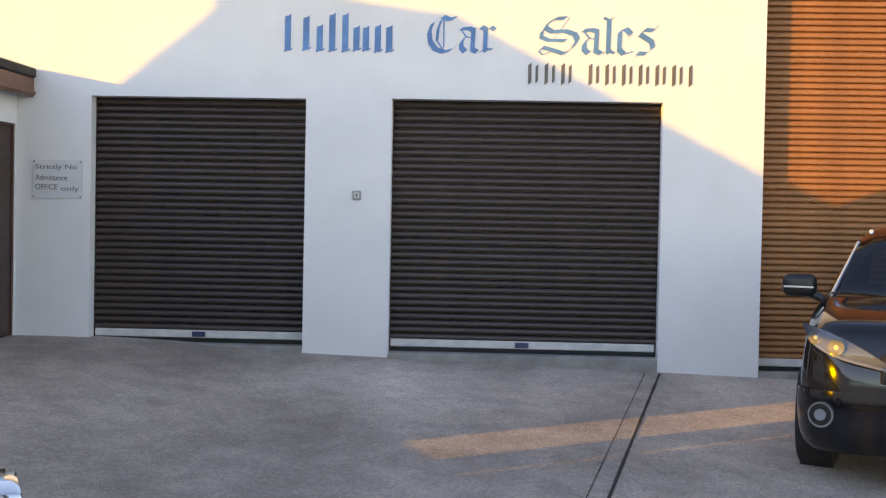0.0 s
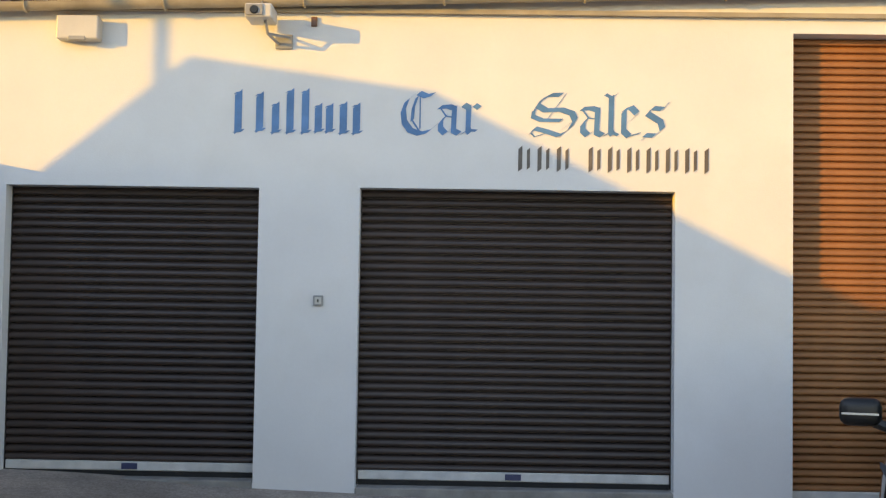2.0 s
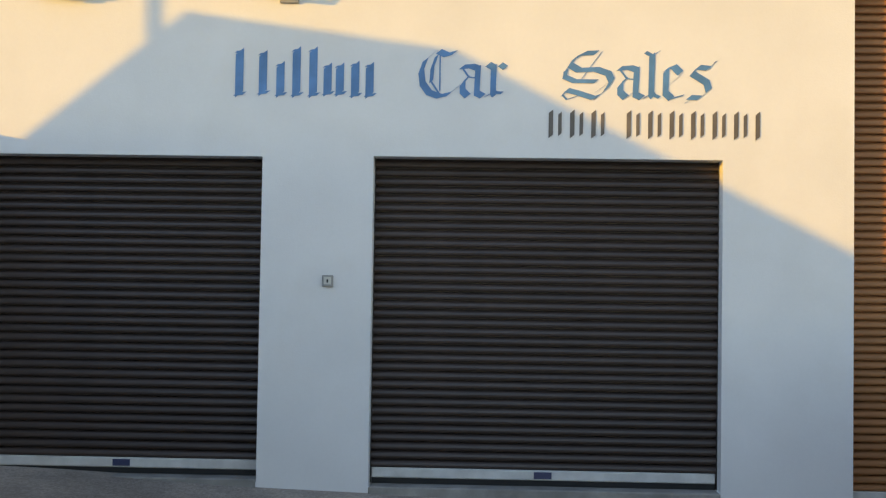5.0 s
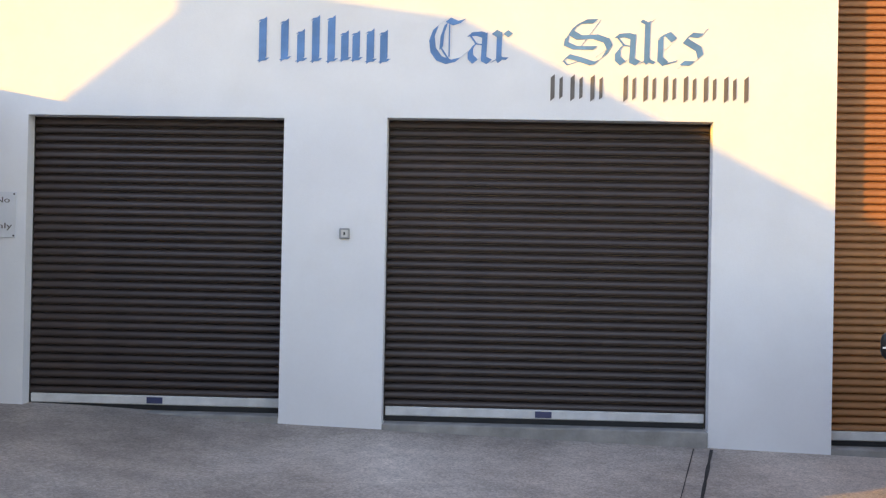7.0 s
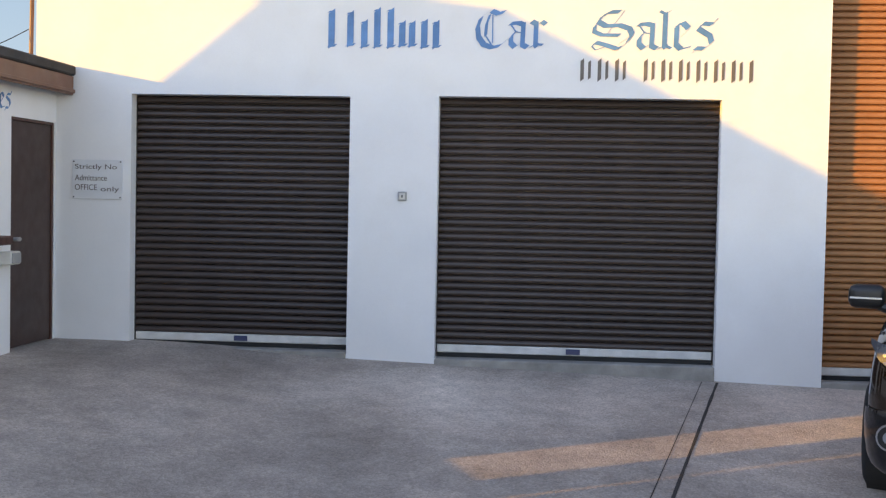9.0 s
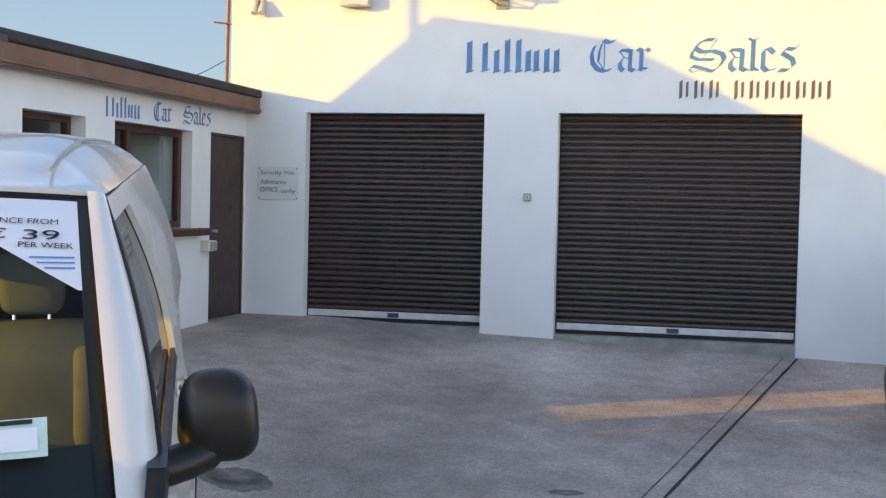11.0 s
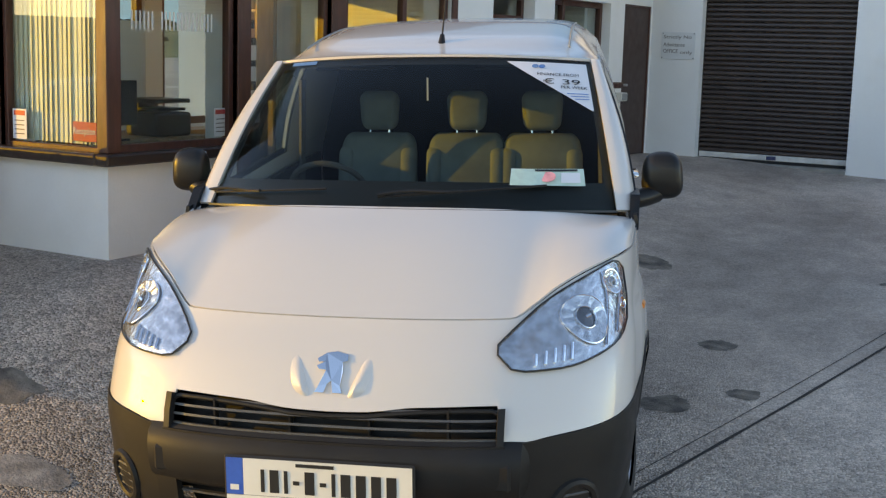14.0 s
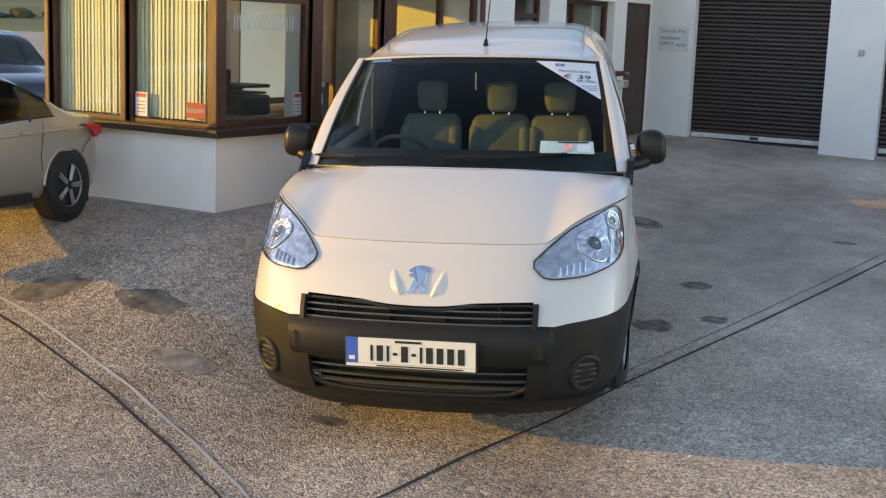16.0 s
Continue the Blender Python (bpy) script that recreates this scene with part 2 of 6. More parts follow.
def panel_wall(us, vs, holes, d0, d1, axis):
    """A wall in the plane of u (along) and v (up), thick from d0 to d1, with rectangular openings that go through it."""
    us = sorted(set(us) | {h[0] for h in holes} | {h[1] for h in holes})
    vs = sorted(set(vs) | {h[2] for h in holes} | {h[3] for h in holes})
    solid = lambda i, j: 0 <= i < len(us) - 1 and 0 <= j < len(vs) - 1 and not any(
        h[0] < (us[i] + us[i + 1]) / 2 < h[1] and h[2] < (vs[j] + vs[j + 1]) / 2 < h[3] for h in holes)
    put = (lambda u, v, d: (u, d, v)) if axis == "y" else (lambda u, v, d: (d, u, v))
    bm, grid = bmesh.new(), {}

    def at(i, j, d):
        if (i, j, d) not in grid:
            grid[i, j, d] = bm.verts.new(put(us[i], vs[j], d))
        return grid[i, j, d]

    for i in range(len(us) - 1):
        for j in range(len(vs) - 1):
            if not solid(i, j):
                continue
            q = ((i, j), (i + 1, j), (i + 1, j + 1), (i, j + 1))
            for d in (d0, d1):
                bm.faces.new([at(*c, d) for c in q])
            for (a, c), (di, dj) in zip(((0, 1), (1, 2), (2, 3), (3, 0)), ((0, -1), (1, 0), (0, 1), (-1, 0))):
                if not solid(i + di, j + dj):
                    bm.faces.new((at(*q[a], d0), at(*q[c], d0), at(*q[c], d1), at(*q[a], d1)))
    return bm


def text_mesh(words, size, depth=0.004, bold=0.0, spread=1.0):
    cu = bpy.data.curves.new("words", "FONT")
    cu.body, cu.size, cu.extrude, cu.offset, cu.space_character = words, size, depth / 2, bold, spread
    ob = bpy.data.objects.new("words", cu)
    scene.collection.objects.link(ob)
    me = bpy.data.meshes.new_from_object(ob.evaluated_get(bpy.context.evaluated_depsgraph_get()))
    bpy.data.objects.remove(ob)
    bm = bmesh.new()
    bm.from_mesh(me)
    bpy.data.meshes.remove(me)
    return bm


def words_between(words, width, height, depth=0.004, bold=0.0):
    """Letters scaled to a width and a height, from the origin, in the plane of x and z, facing -y."""
    bm = text_mesh(words, 1.0, depth, bold)
    xs, ys = [v.co.x for v in bm.verts], [v.co.y for v in bm.verts]
    sx, sy = width / (max(xs) - min(xs)), height / (max(ys) - min(ys))
    x0, y0 = min(xs), min(ys)
    for v in bm.verts:
        v.co = ((v.co.x - x0) * sx, -v.co.z, (v.co.y - y0) * sy)
    return bm


# ---- the ground: one sheet, falling towards the road ----
def ground_z(x, y):
    y_in = max(min(y, 3.0), -11.5)
    right = 0.045 - 0.03 * max(min(x, 4.0), -3.0) + 0.08 * min(y_in, 0)
    left = 0.155 + 0.021 * min(y_in, 0)
    s = max(0.0, min(1.0, (-0.55 - x) / 2.4))
    f = max(0.0, min(1.0, (y + 11.8) / 3.0))
    return right + (left - right) * s * s * (3 - 2 * s) * f * f * (3 - 2 * f)


def build_ground():
    xs = [-900, -300, -100, -40, -20, -12, -9] + [-7 + 0.1 * i for i in range(151)] + [10, 14, 20, 40, 100, 300, 900]
    ys = [-900, -300, -100, -50, -30, -22] + [-18 + 0.1 * i for i in range(201)] + [4, 8, 20, 60, 200, 900]
    bm = bmesh.new()
    rows = [[bm.verts.new((x, y, ground_z(x, y) - (0.0 if max(abs(x), abs(y)) < 15 else 0.004 * (max(abs(x), abs(y)) - 15)))) for x in xs] for y in ys]
    for a, b in zip(rows, rows[1:]):
        for i in range(len(xs) - 1):
            bm.faces.new((a[i], a[i + 1], b[i + 1], b[i]))
    single("ground", bm, M["asphalt"], "worn grey concrete yard sloping to the road", "ground", kind="structure", smooth=True)


build_ground()


# ---- the garage building ----
EAVE = 3.40
D1, D2, D3 = (-2.44, -0.70, 0.10, 2.105), (-0.01, 2.135, 0.085, 2.115), (2.93, 6.6, -0.12, 3.21)
wall_bm = panel_wall([-3.22, 7.4], [-0.5, EAVE + 0.1], [D1, D2, (D3[0], D3[1], -0.5, D3[3])], 0.0, 0.32, "y")
single("wall_north", wall_bm, M["render"], "white rendered front wall of the garage", "wall", kind="structure")
single("wall_west", boxed(-3.22, -2.9, 0.32, 9.0, -0.5, EAVE + 0.1), M["render"], "white rendered end wall of the garage", "wall", kind="structure")
single("wall_east", boxed(7.1, 7.4, 0.32, 9.0, -0.5, EAVE + 0.1), M["render"], "white rendered end wall of the garage", "wall", kind="structure")
single("wall_back", boxed(-3.22, 7.4, 9.0, 9.3, -0.5, EAVE + 0.1), M["render"], "white rendered back wall of the garage", "wall", kind="structure")


def slat_mesh(width, pitch, mat):
    """One curved slat with a groove at its head."""
    prof = [(0.012, 0.0), (-0.014, 0.03), (-0.021, 0.13), (-0.023, 0.33), (-0.020, 0.57), (-0.012, 0.75), (0.0, 0.87), (0.012, 0.93), (0.012, 1.0)]
    bm = bmesh.new()
    rows = [[bm.verts.new((x, y, z * pitch)) for y, z in prof] for x in (0.0, width)]
    for i in range(len(prof) - 1):
        bm.faces.new((rows[0][i], rows[1][i], rows[1][i + 1], rows[0][i + 1]))
    return mesh_of("slat", bm, mat)


def roller_shutter(hole, y, count, mat, label, rail):
    x0, x1, z0, z1 = hole
    ob = thing("roller_shutter", ((x0 + x1) / 2, y, z0), label, "roller shutter", group="roller shutters of the garage")
    half = (x1 - x0) / 2
    bar = 0.062
    part("bottom_rail", boxed(-half + 0.01, half - 0.01, -0.03, 0.012, 0.035, 0.035 + bar, 0.006), M["rail_white"], ob, "off-white bottom rail")
    part("rubber_seal", boxed(-half + 0.01, half - 0.01, -0.02, 0.01, 0.0, 0.034), M["rubber"], ob, "black rubber seal")
    if rail:
        part("label_plate", boxed(-0.055, 0.055, -0.034, -0.030, 0.045, 0.087, 0.001), M["blue_label"], ob, "small dark blue maker's plate")
    pitch = (z1 - z0 - 0.035 - bar) / count
    me = slat_mesh(2 * half, pitch, mat)
    for i in range(count):
        s = new("slat", me)
        s.parent, s.location = ob, (-half, 0, 0.035 + bar + i * pitch)
    for side in (-1, 1):
        part("guide_rail", boxed(side * half - 0.004, side * half + 0.004, -0.03, 0.03, 0.0, z1 - z0), M["trim_dark"], ob)
    return ob


roller_shutter((D1[0], D1[1], 0.12, D1[3]), 0.15, 34, M["shutter_brown"], "closed dark brown roller shutter with a pale bottom rail", True)
roller_shutter((D2[0], D2[1], 0.09, D2[3]), 0.15, 35, M["shutter_brown"], "closed wide dark brown roller shutter with a pale bottom rail", True)
roller_shutter((D3[0], D3[1], 0.0, D3[3]), 0.16, 62, M["shutter_orange"], "closed tall tan roller shutter lit by the sun", False)
for h, z in ((D1, 0.118), (D2, 0.088)):
    single("door_sill", boxed(h[0] + 0.003, h[1] - 0.003, -0.02, 0.32, -0.4, z, 0.008), M["concrete"], "worn pale concrete sill under a shutter", "sill", kind="structure")
single("door_sill", boxed(D3[0] + 0.003, D3[1] - 0.003, 0.0, 0.32, -0.4, -0.002, 0.008), M["concrete"], "worn pale concrete sill under a shutter", "sill", kind="structure")


def garage_roof():
    ob = thing("roof", (2.0, 0, EAVE), "rust-red corrugated sheet roof with a pale gutter", "roof", kind="structure")
    pitch, amp, n = 0.16, 0.024, 12
    rib = lambda i: amp * math.tanh(3.2 * math.sin(2 * math.pi * i / n))
    xs = [(-5.35 + i * pitch / n) for i in range(int(10.9 / pitch * n))]
    for y0, y1, z0, z1 in ((-0.16, 4.6, 0.02, 2.5), (9.6, 4.6, 0.02, 2.5)):
        bm = bmesh.new()
        lo = [bm.verts.new((x, y0, z0 + 0.028 * (x + 2.0) + rib(i))) for i, x in enumerate(xs)]
        hi = [bm.verts.new((x, y1, z1 + rib(i))) for i, x in enumerate(xs)]
        for i in range(len(xs) - 1):
            bm.faces.new((lo[i], lo[i + 1], hi[i + 1], hi[i]))
        part("roof_sheet", bm, M["roof_sheet"], ob, "corrugated rust-red sheet", smooth=True)
    # half-round gutter with brackets
    bm = bmesh.new()
    k, r = 8, 0.055
    rows = []
    for x in (-5.4, 5.5):
        z = 0.0 + 0.028 * (x + 2.0)
        rows.append([bm.verts.new((x, -0.115 - r * math.cos(math.pi * i / k), z - r * math.sin(math.pi * i / k))) for i in range(k + 1)])
    for i in range(k):
        bm.faces.new((rows[0][i], rows[1][i], rows[1][i + 1], rows[0][i + 1]))
    part("gutter", bm, M["gutter"], ob, "half-round beige gutter", smooth=True)
    for i in range(11):
        x = -4.3 + i * 0.95
        z = 0.028 * (x + 2.0)
        b = bmesh.new()
        sweep(b, [(x, -0.115 - 0.06 * math.cos(math.pi * j / k), z - 0.06 * math.sin(math.pi * j / k)) for j in range(k + 1)], 0.009)
        part("gutter_bracket", b, M["gutter"], ob)
    part("soffit_board", boxed(-5.2, 5.4, -0.05, -0.004, -0.09, -0.06), M["gutter"], ob)


garage_roof()


# ---- the office and showroom range beside the yard ----
OX = -3.05
OFF_DOOR = (-0.83, -0.03, 0.12, 1.865)
OFF_WIN = (-2.62, -1.22, 1.0, 1.85)
SMALL_WIN = (-3.90, -3.06, 1.30, 1.845)
SHOW_Y = (-8.70, -4.55)
W_FRONT = (-8.60, -7.50, 0.62, 1.88)     # window with the number on it
W_DOOR = (-7.36, -6.42, 0.10, 1.88)      # glazed entrance
W_SIDE = (-6.22, -4.66, 0.36, 1.86)      # long side window
CORNER = (SHOW_Y[0], -8.59, 0.62, 1.88)  # filled by the timber corner post
holes = [CORNER, OFF_DOOR, OFF_WIN, SMALL_WIN, W_FRONT, W_DOOR, W_SIDE]
single("wall_office", panel_wall([SHOW_Y[0], -0.004], [-0.6, 2.12], holes, OX - 0.28, OX, "x"), M["render"], "white rendered wall of the office range", "wall", kind="structure")
LW2 = (-4.85, -4.045, 0.62, 1.88)
LW3 = (-3.985, -3.125, 0.62, 1.88)
single("wall_showroom", panel_wall([-4.9, OX - 0.28], [-0.6, 2.12], [LW2, (LW3[0], OX - 0.28, LW3[2], LW3[3])], SHOW_Y[0], SHOW_Y[0] + 0.28, "y"), M["render"], "white rendered front wall of the showroom", "wall", kind="structure")
# End windows are added to let low sun cross the showroom to the yard.
E1, E2 = (-8.30, -6.6, 0.62, 1.9), (-6.4, -4.7, 0.62, 1.9)
single("wall_showroom_end", panel_wall([SHOW_Y[0] + 0.284, -4.4], [-0.6, 2.12], [E1, E2], -4.9, -4.75, "x"), M["render"], "white rendered end wall of the showroom", "wall", kind="structure")
single("wall_office_back", boxed(-6.4, -6.2, -4.4, -0.3, -0.6, 2.12), M["render"], "white rendered outer wall", "wall", kind="structure")
# The opening is added out of view, to let sun through to the garage pier.
single("wall_partition", panel_wall([-6.2, OX - 0.284], [-0.1, 2.1], [(-4.62, -4.24, 0.1, 1.96)], -4.5, -4.4, "y"), M["render"], "plain white inner wall", "wall", kind="structure")
single("floor", boxed(-4.75, OX - 0.284, SHOW_Y[0] + 0.284, -4.5, -0.3, 0.1), M["concrete"], "plain grey floor of the showroom", "floor", kind="structure")
single("floor", boxed(-6.2, OX - 0.284, -4.4, -0.3, -0.3, 0.1), M["concrete"], "plain grey floor of the office", "floor", kind="structure")
single("ceiling", boxed(-6.2, OX - 0.284, SHOW_Y[0] + 0.284, -0.3, 2.03, 2.1), M["render"], "plain white ceiling", "ceiling", kind="structure")


def window_unit(name, hole, axis, at, bars, mat, label, frame_w=0.06, inset=0.12, mid=()):
    """A frame with real panes in an opening; bars: cuts along it; mid: cuts up it."""
    u0, u1, v0, v1 = hole
    ob = thing(name, ((at, (u0 + u1) / 2, v0) if axis == "x" else ((u0 + u1) / 2, at, v0)), label, "window", kind="structure")
    uc = (u0 + u1) / 2

    def put(a, b, c, d, d0, d1, bev=0.004):
        return boxed(d0, d1, a - uc, b - uc, c - v0, d - v0, bev) if axis == "x" else boxed(a - uc, b - uc, d0, d1, c - v0, d - v0, bev)

    side = -1 if axis == "x" else 1
    d = sorted((side * inset, side * (inset + 0.06)))
    cuts = [u0, *bars, u1]
    rows = [v0, *mid, v1]
    for k, c in enumerate(cuts):
        a, b = (c, c + frame_w) if k == 0 else (c - frame_w, c) if k == len(cuts) - 1 else (c - frame_w / 2, c + frame_w / 2)
        part("frame_post", put(a, b, v0, v1, *d), mat, ob)
    for c0, c1 in zip(cuts, cuts[1:]):
        for k, c in enumerate(rows):
            a, b = (c, c + frame_w) if k == 0 else (c - frame_w, c) if k == len(rows) - 1 else (c - frame_w / 2, c + frame_w / 2)
            part("frame_rail", put(c0 + frame_w * 0.5, c1 - frame_w * 0.5, a, b, d[0] + 0.004, d[1] - 0.004), mat, ob)
        p = part("pane", put(c0 + 0.02, c1 - 0.02, v0 + 0.02, v1 - 0.02, (d[0] + d[1]) / 2 - 0.002, (d[0] + d[1]) / 2 + 0.002, 0), M["glass"], ob)
        p.visible_shadow = False
    return ob


window_unit("window_1", W_FRONT, "x", OX, [], M["brown_wood"], "dark brown framed showroom window with a top light", 0.05, 0.03, [1.62])
window_unit("window_2", W_DOOR, "x", OX, [], M["brown_wood"], "dark brown framed full-height window", 0.05, 0.03)
window_unit("window_3", W_SIDE, "x", OX, [-5.35], M["brown_wood"], "long dark brown framed window", 0.06, 0.03)
window_unit("window_4", SMALL_WIN, "x", OX, [], M["brown_wood"], "small dark brown office window", 0.05, 0.12, [1.62])
window_unit("window_5", OFF_WIN, "x", OX, [-2.2], M["brown_wood"], "dark brown framed office window", 0.06, 0.10)
window_unit("window_6", E1, "x", -4.75, [-7.4], M["brown_wood"], "added end window that lets the low sun through the showroom", 0.06, 0.03)
window_unit("window_9", E2, "x", -4.75, [-5.5], M["brown_wood"], "added end window that lets the low sun through the showroom", 0.06, 0.03)
window_unit("window_7", LW2, "y", SHOW_Y[0], [], M["brown_wood"], "showroom window with vertical blinds", 0.032, 0.03)
window_unit("window_8", LW3, "y", SHOW_Y[0], [], M["brown_wood"], "showroom window with vertical blinds", 0.032, 0.03)

# sills, corner post and cladding
single("window_sill", boxed(OX - 0.02, OX + 0.09, SHOW_Y[0] - 0.09, -7.44, 0.555, 0.624, 0.01), M["sill_wood"], "dark brown timber sill round the showroom", "sill", kind="structure")
single("window_sill", boxed(-4.92, OX - 0.022, SHOW_Y[0] - 0.09, SHOW_Y[0] + 0.02, 0.555, 0.624, 0.01), M["sill_wood"], "dark brown timber sill round the showroom", "sill", kind="structure")
single("window_sill", boxed(OX - 0.05, OX + 0.10, -2.70, -1.0, 0.935, 1.0, 0.01), M["brown_wood"], "dark brown sill of the office window", "sill", kind="structure")
single("corner_post", boxed(OX - 0.080, OX + 0.012, SHOW_Y[0] - 0.012, SHOW_Y[0] + 0.105, 0.625, 1.9, 0.006), M["brown_wood"], "dark brown timber corner post", "post", kind="structure")
for a, b in ((-7.50, -7.36), (-6.42, -6.22)):
    single("timber_post", boxed(OX - 0.05, OX + 0.012, a, b, 0.10, 1.9, 0.006), M["brown_wood"], "dark brown timber post between windows", "post", kind="structure")
for a, b in ((-4.90, -4.85), (-4.045, -3.985)):
    single("timber_post", boxed(a, b, SHOW_Y[0] - 0.012, SHOW_Y[0] + 0.05, 0.60, 1.9, 0.006), M["brown_wood"], "dark brown timber post between windows", "post", kind="structure")
single("timber_lining", boxed(OX - 0.02, OX + 0.014, -4.655, -4.56, 0.3, 1.9, 0.004), M["brown_wood"], "dark brown timber trim beside the window", "trim", kind="structure")


def cladding_band(axis, a0, a1, z0, z1, at, step=0.125):
    """Vertical boards, each proud of its backing."""
    ob = thing("cladding", ((at, (a0 + a1) / 2, z0) if axis == "x" else ((a0 + a1) / 2, at, z0)), "band of weathered brown vertical board cladding", "cladding", kind="structure")
    h, half = z1 - z0, (a1 - a0) / 2
    out = 1 if axis == "x" else -1

    def put(a, b, c, d, d0, d1):
        lo, hi = sorted((out * d0, out * d1))
        return boxed(lo, hi, a, b, c, d, 0.003) if axis == "x" else boxed(a, b, lo, hi, c, d, 0.003)

    part("backing", put(-half, half, 0.02, h, -0.25, 0.0), M["brown_wood"], ob)
    n = int(2 * half / step)
    w = 2 * half / n
    wide, lath = mesh_of("board", put(0, w - 0.012, 0, h, 0.0, 0.014), M["cladding"]), mesh_of("batten", put(0, 0.03, 0, h, 0.014, 0.032), M["cladding"])
    for i in range(n):
        for me, off in ((wide, 0), (lath, -0.021)):
            s = new(me.name.split(".")[0], me)
            s.parent = ob
            s.location = (0, -half + i * w + off, 0) if axis == "x" else (-half + i * w + off, 0, 0)
    part("top_trim", put(-half - 0.01, half + 0.01, h, h + 0.06, -0.25, 0.05), M["fascia"], ob)


cladding_band("x", SHOW_Y[0] - 0.25, -4.95, 1.84, 2.10, -2.83)
cladding_band("y", -4.95, -2.842, 1.84, 2.10, SHOW_Y[0] - 0.22)
M["slate_blue"] = material("dark_slate", (0.045, 0.05, 0.06), 0.6, vary=0.2, scale=5, grain=40, bump=0.5, bump_scale=25)


def showroom_roof():
    """A low pitched slate roof with a fascia, a dark gutter along the yard side and a stub of downpipe."""
    ob = thing("showroom_roof", (-3.5, -6.8, 2.10), "dark slate pitched roof with a black gutter", "roof", kind="structure")
    y0, y1 = -2.25, 2.17
    for name, pts in (("roof_slope", [(0.80, 0.14), (0.0, 0.69), (0.0, 0.64), (0.80, 0.09)]), ("roof_slope", [(-1.5, 0.14), (0.0, 0.685), (0.0, 0.635), (-1.5, 0.09)])):
        part(name, prism(pts, (y0, y1), "y"), M["slate_blue"], ob, "dark slate slope")
    part("gable", prism([(-1.3, 0.01), (0.66, 0.01), (0.66, 0.12), (0.0, 0.60), (-1.3, 0.10)], (y1 - 0.30, y1 - 0.22), "y"), M["fascia"], ob, "brown boarded gable")
    part("ceiling_board", boxed(-1.4, 0.655, y0 + 0.05, y1 - 0.31, 0.0, 0.02), M["felt"], ob)
    part("fascia_board", boxed(0.664, 0.69, y0, y1 - 0.21, 0.004, 0.125, 0.003), M["fascia"], ob, "brown painted fascia")
    gut = bmesh.new()
    rows = []
    for y in (y0, y1 + 0.03):
        rows.append([gut.verts.new((0.75 - 0.055 * math.cos(math.pi * k / 8), y, 0.155 - 0.055 * math.sin(math.pi * k / 8))) for k in range(9)])
    for k in range(8):
        gut.faces.new((rows[0][k], rows[1][k], rows[1][k + 1], rows[0][k + 1]))
    gut.faces.new(rows[1])
    part("gutter", gut, M["plastic_dark"], ob, "black half-round gutter", smooth=True)
    part("downpipe", tubed((0.75, y1 - 0.12, 0.11), (0.75, y1 - 0.12, -0.02), 0.028, n=12), M["plastic_dark"], ob, "stub of black downpipe", smooth=True)
    for k in range(5):
        part("gutter_bracket", boxed(0.69, 0.81, y0 + 0.4 + 0.85 * k, y0 + 0.42 + 0.85 * k, 0.092, 0.104), M["plastic_dark"], ob)


M["plastic_dark"] = material("dark_grey_plastic", (0.05, 0.052, 0.058), 0.45, vary=0.08)
showroom_roof()
ob = thing("office_roof", (-5.0, -2.4, 2.1), "flat roof with a brown fascia and black felt edge", "roof", kind="structure")
part("deck", boxed(-1.4, 2.06, -2.2, 2.392, 0.02, 0.16), M["felt"], ob, "black felt deck")
part("fascia_board", boxed(2.062, 2.09, -2.2, 2.392, -0.015, 0.135, 0.004), M["fascia"], ob, "brown painted fascia")
part("fascia_trim", boxed(2.09, 2.105, -2.2, 2.392, 0.0, 0.03, 0.004), M["fascia"], ob, "brown lower trim")
part("felt_edge", boxed(2.04, 2.11, -2.2, 2.392, 0.137, 0.215, 0.012), M["felt"], ob, "black felt edge")

# office door
ob = thing("door_1", (OX, -0.43, 0.15), "closed plain dark brown flush door", "door", kind="structure")
part("leaf", boxed(-0.07, -0.02, -0.37, 0.37, 0.01, 1.69, 0.004), M["door_brown"], ob)
for a, b, c, d in ((-0.40, -0.372, 0, 1.715), (0.372, 0.40, 0, 1.715), (-0.372, 0.372, 1.692, 1.715)):
    part("door_frame", boxed(-0.09, -0.008, a, b, c, d, 0.003), M["brown_wood"], ob)
part("door_handle", boxed(-0.02, 0.03, -0.33, -0.27, 0.80, 0.83, 0.008), M["plastic_grey"], ob, "small metal handle")


# ---- the white van ----
def car_paint(name, color, rough, metal, coat):
    """Plain sprayed paint under a clear coat, with a faint orange-peel relief."""
    m = bpy.data.materials.new(name)
    m.use_nodes = True
    nt = m.node_tree
    b = nt.nodes["Principled BSDF"]
    for key, v in (("Base Color", (*color, 1)), ("Roughness", rough), ("Metallic", metal), ("Coat Weight", coat), ("Coat Roughness", 0.05)):
        b.inputs[key].default_value = v
    n = nt.nodes.new("ShaderNodeTexNoise")
    n.inputs["Scale"].default_value = 90.0
    bp = nt.nodes.new("ShaderNodeBump")
    bp.inputs["Strength"].default_value = 0.015
    bp.inputs["Distance"].default_value = 0.004
    nt.links.new(n.outputs[0], bp.inputs["Height"])
    nt.links.new(bp.outputs[0], b.inputs["Normal"])
    return m


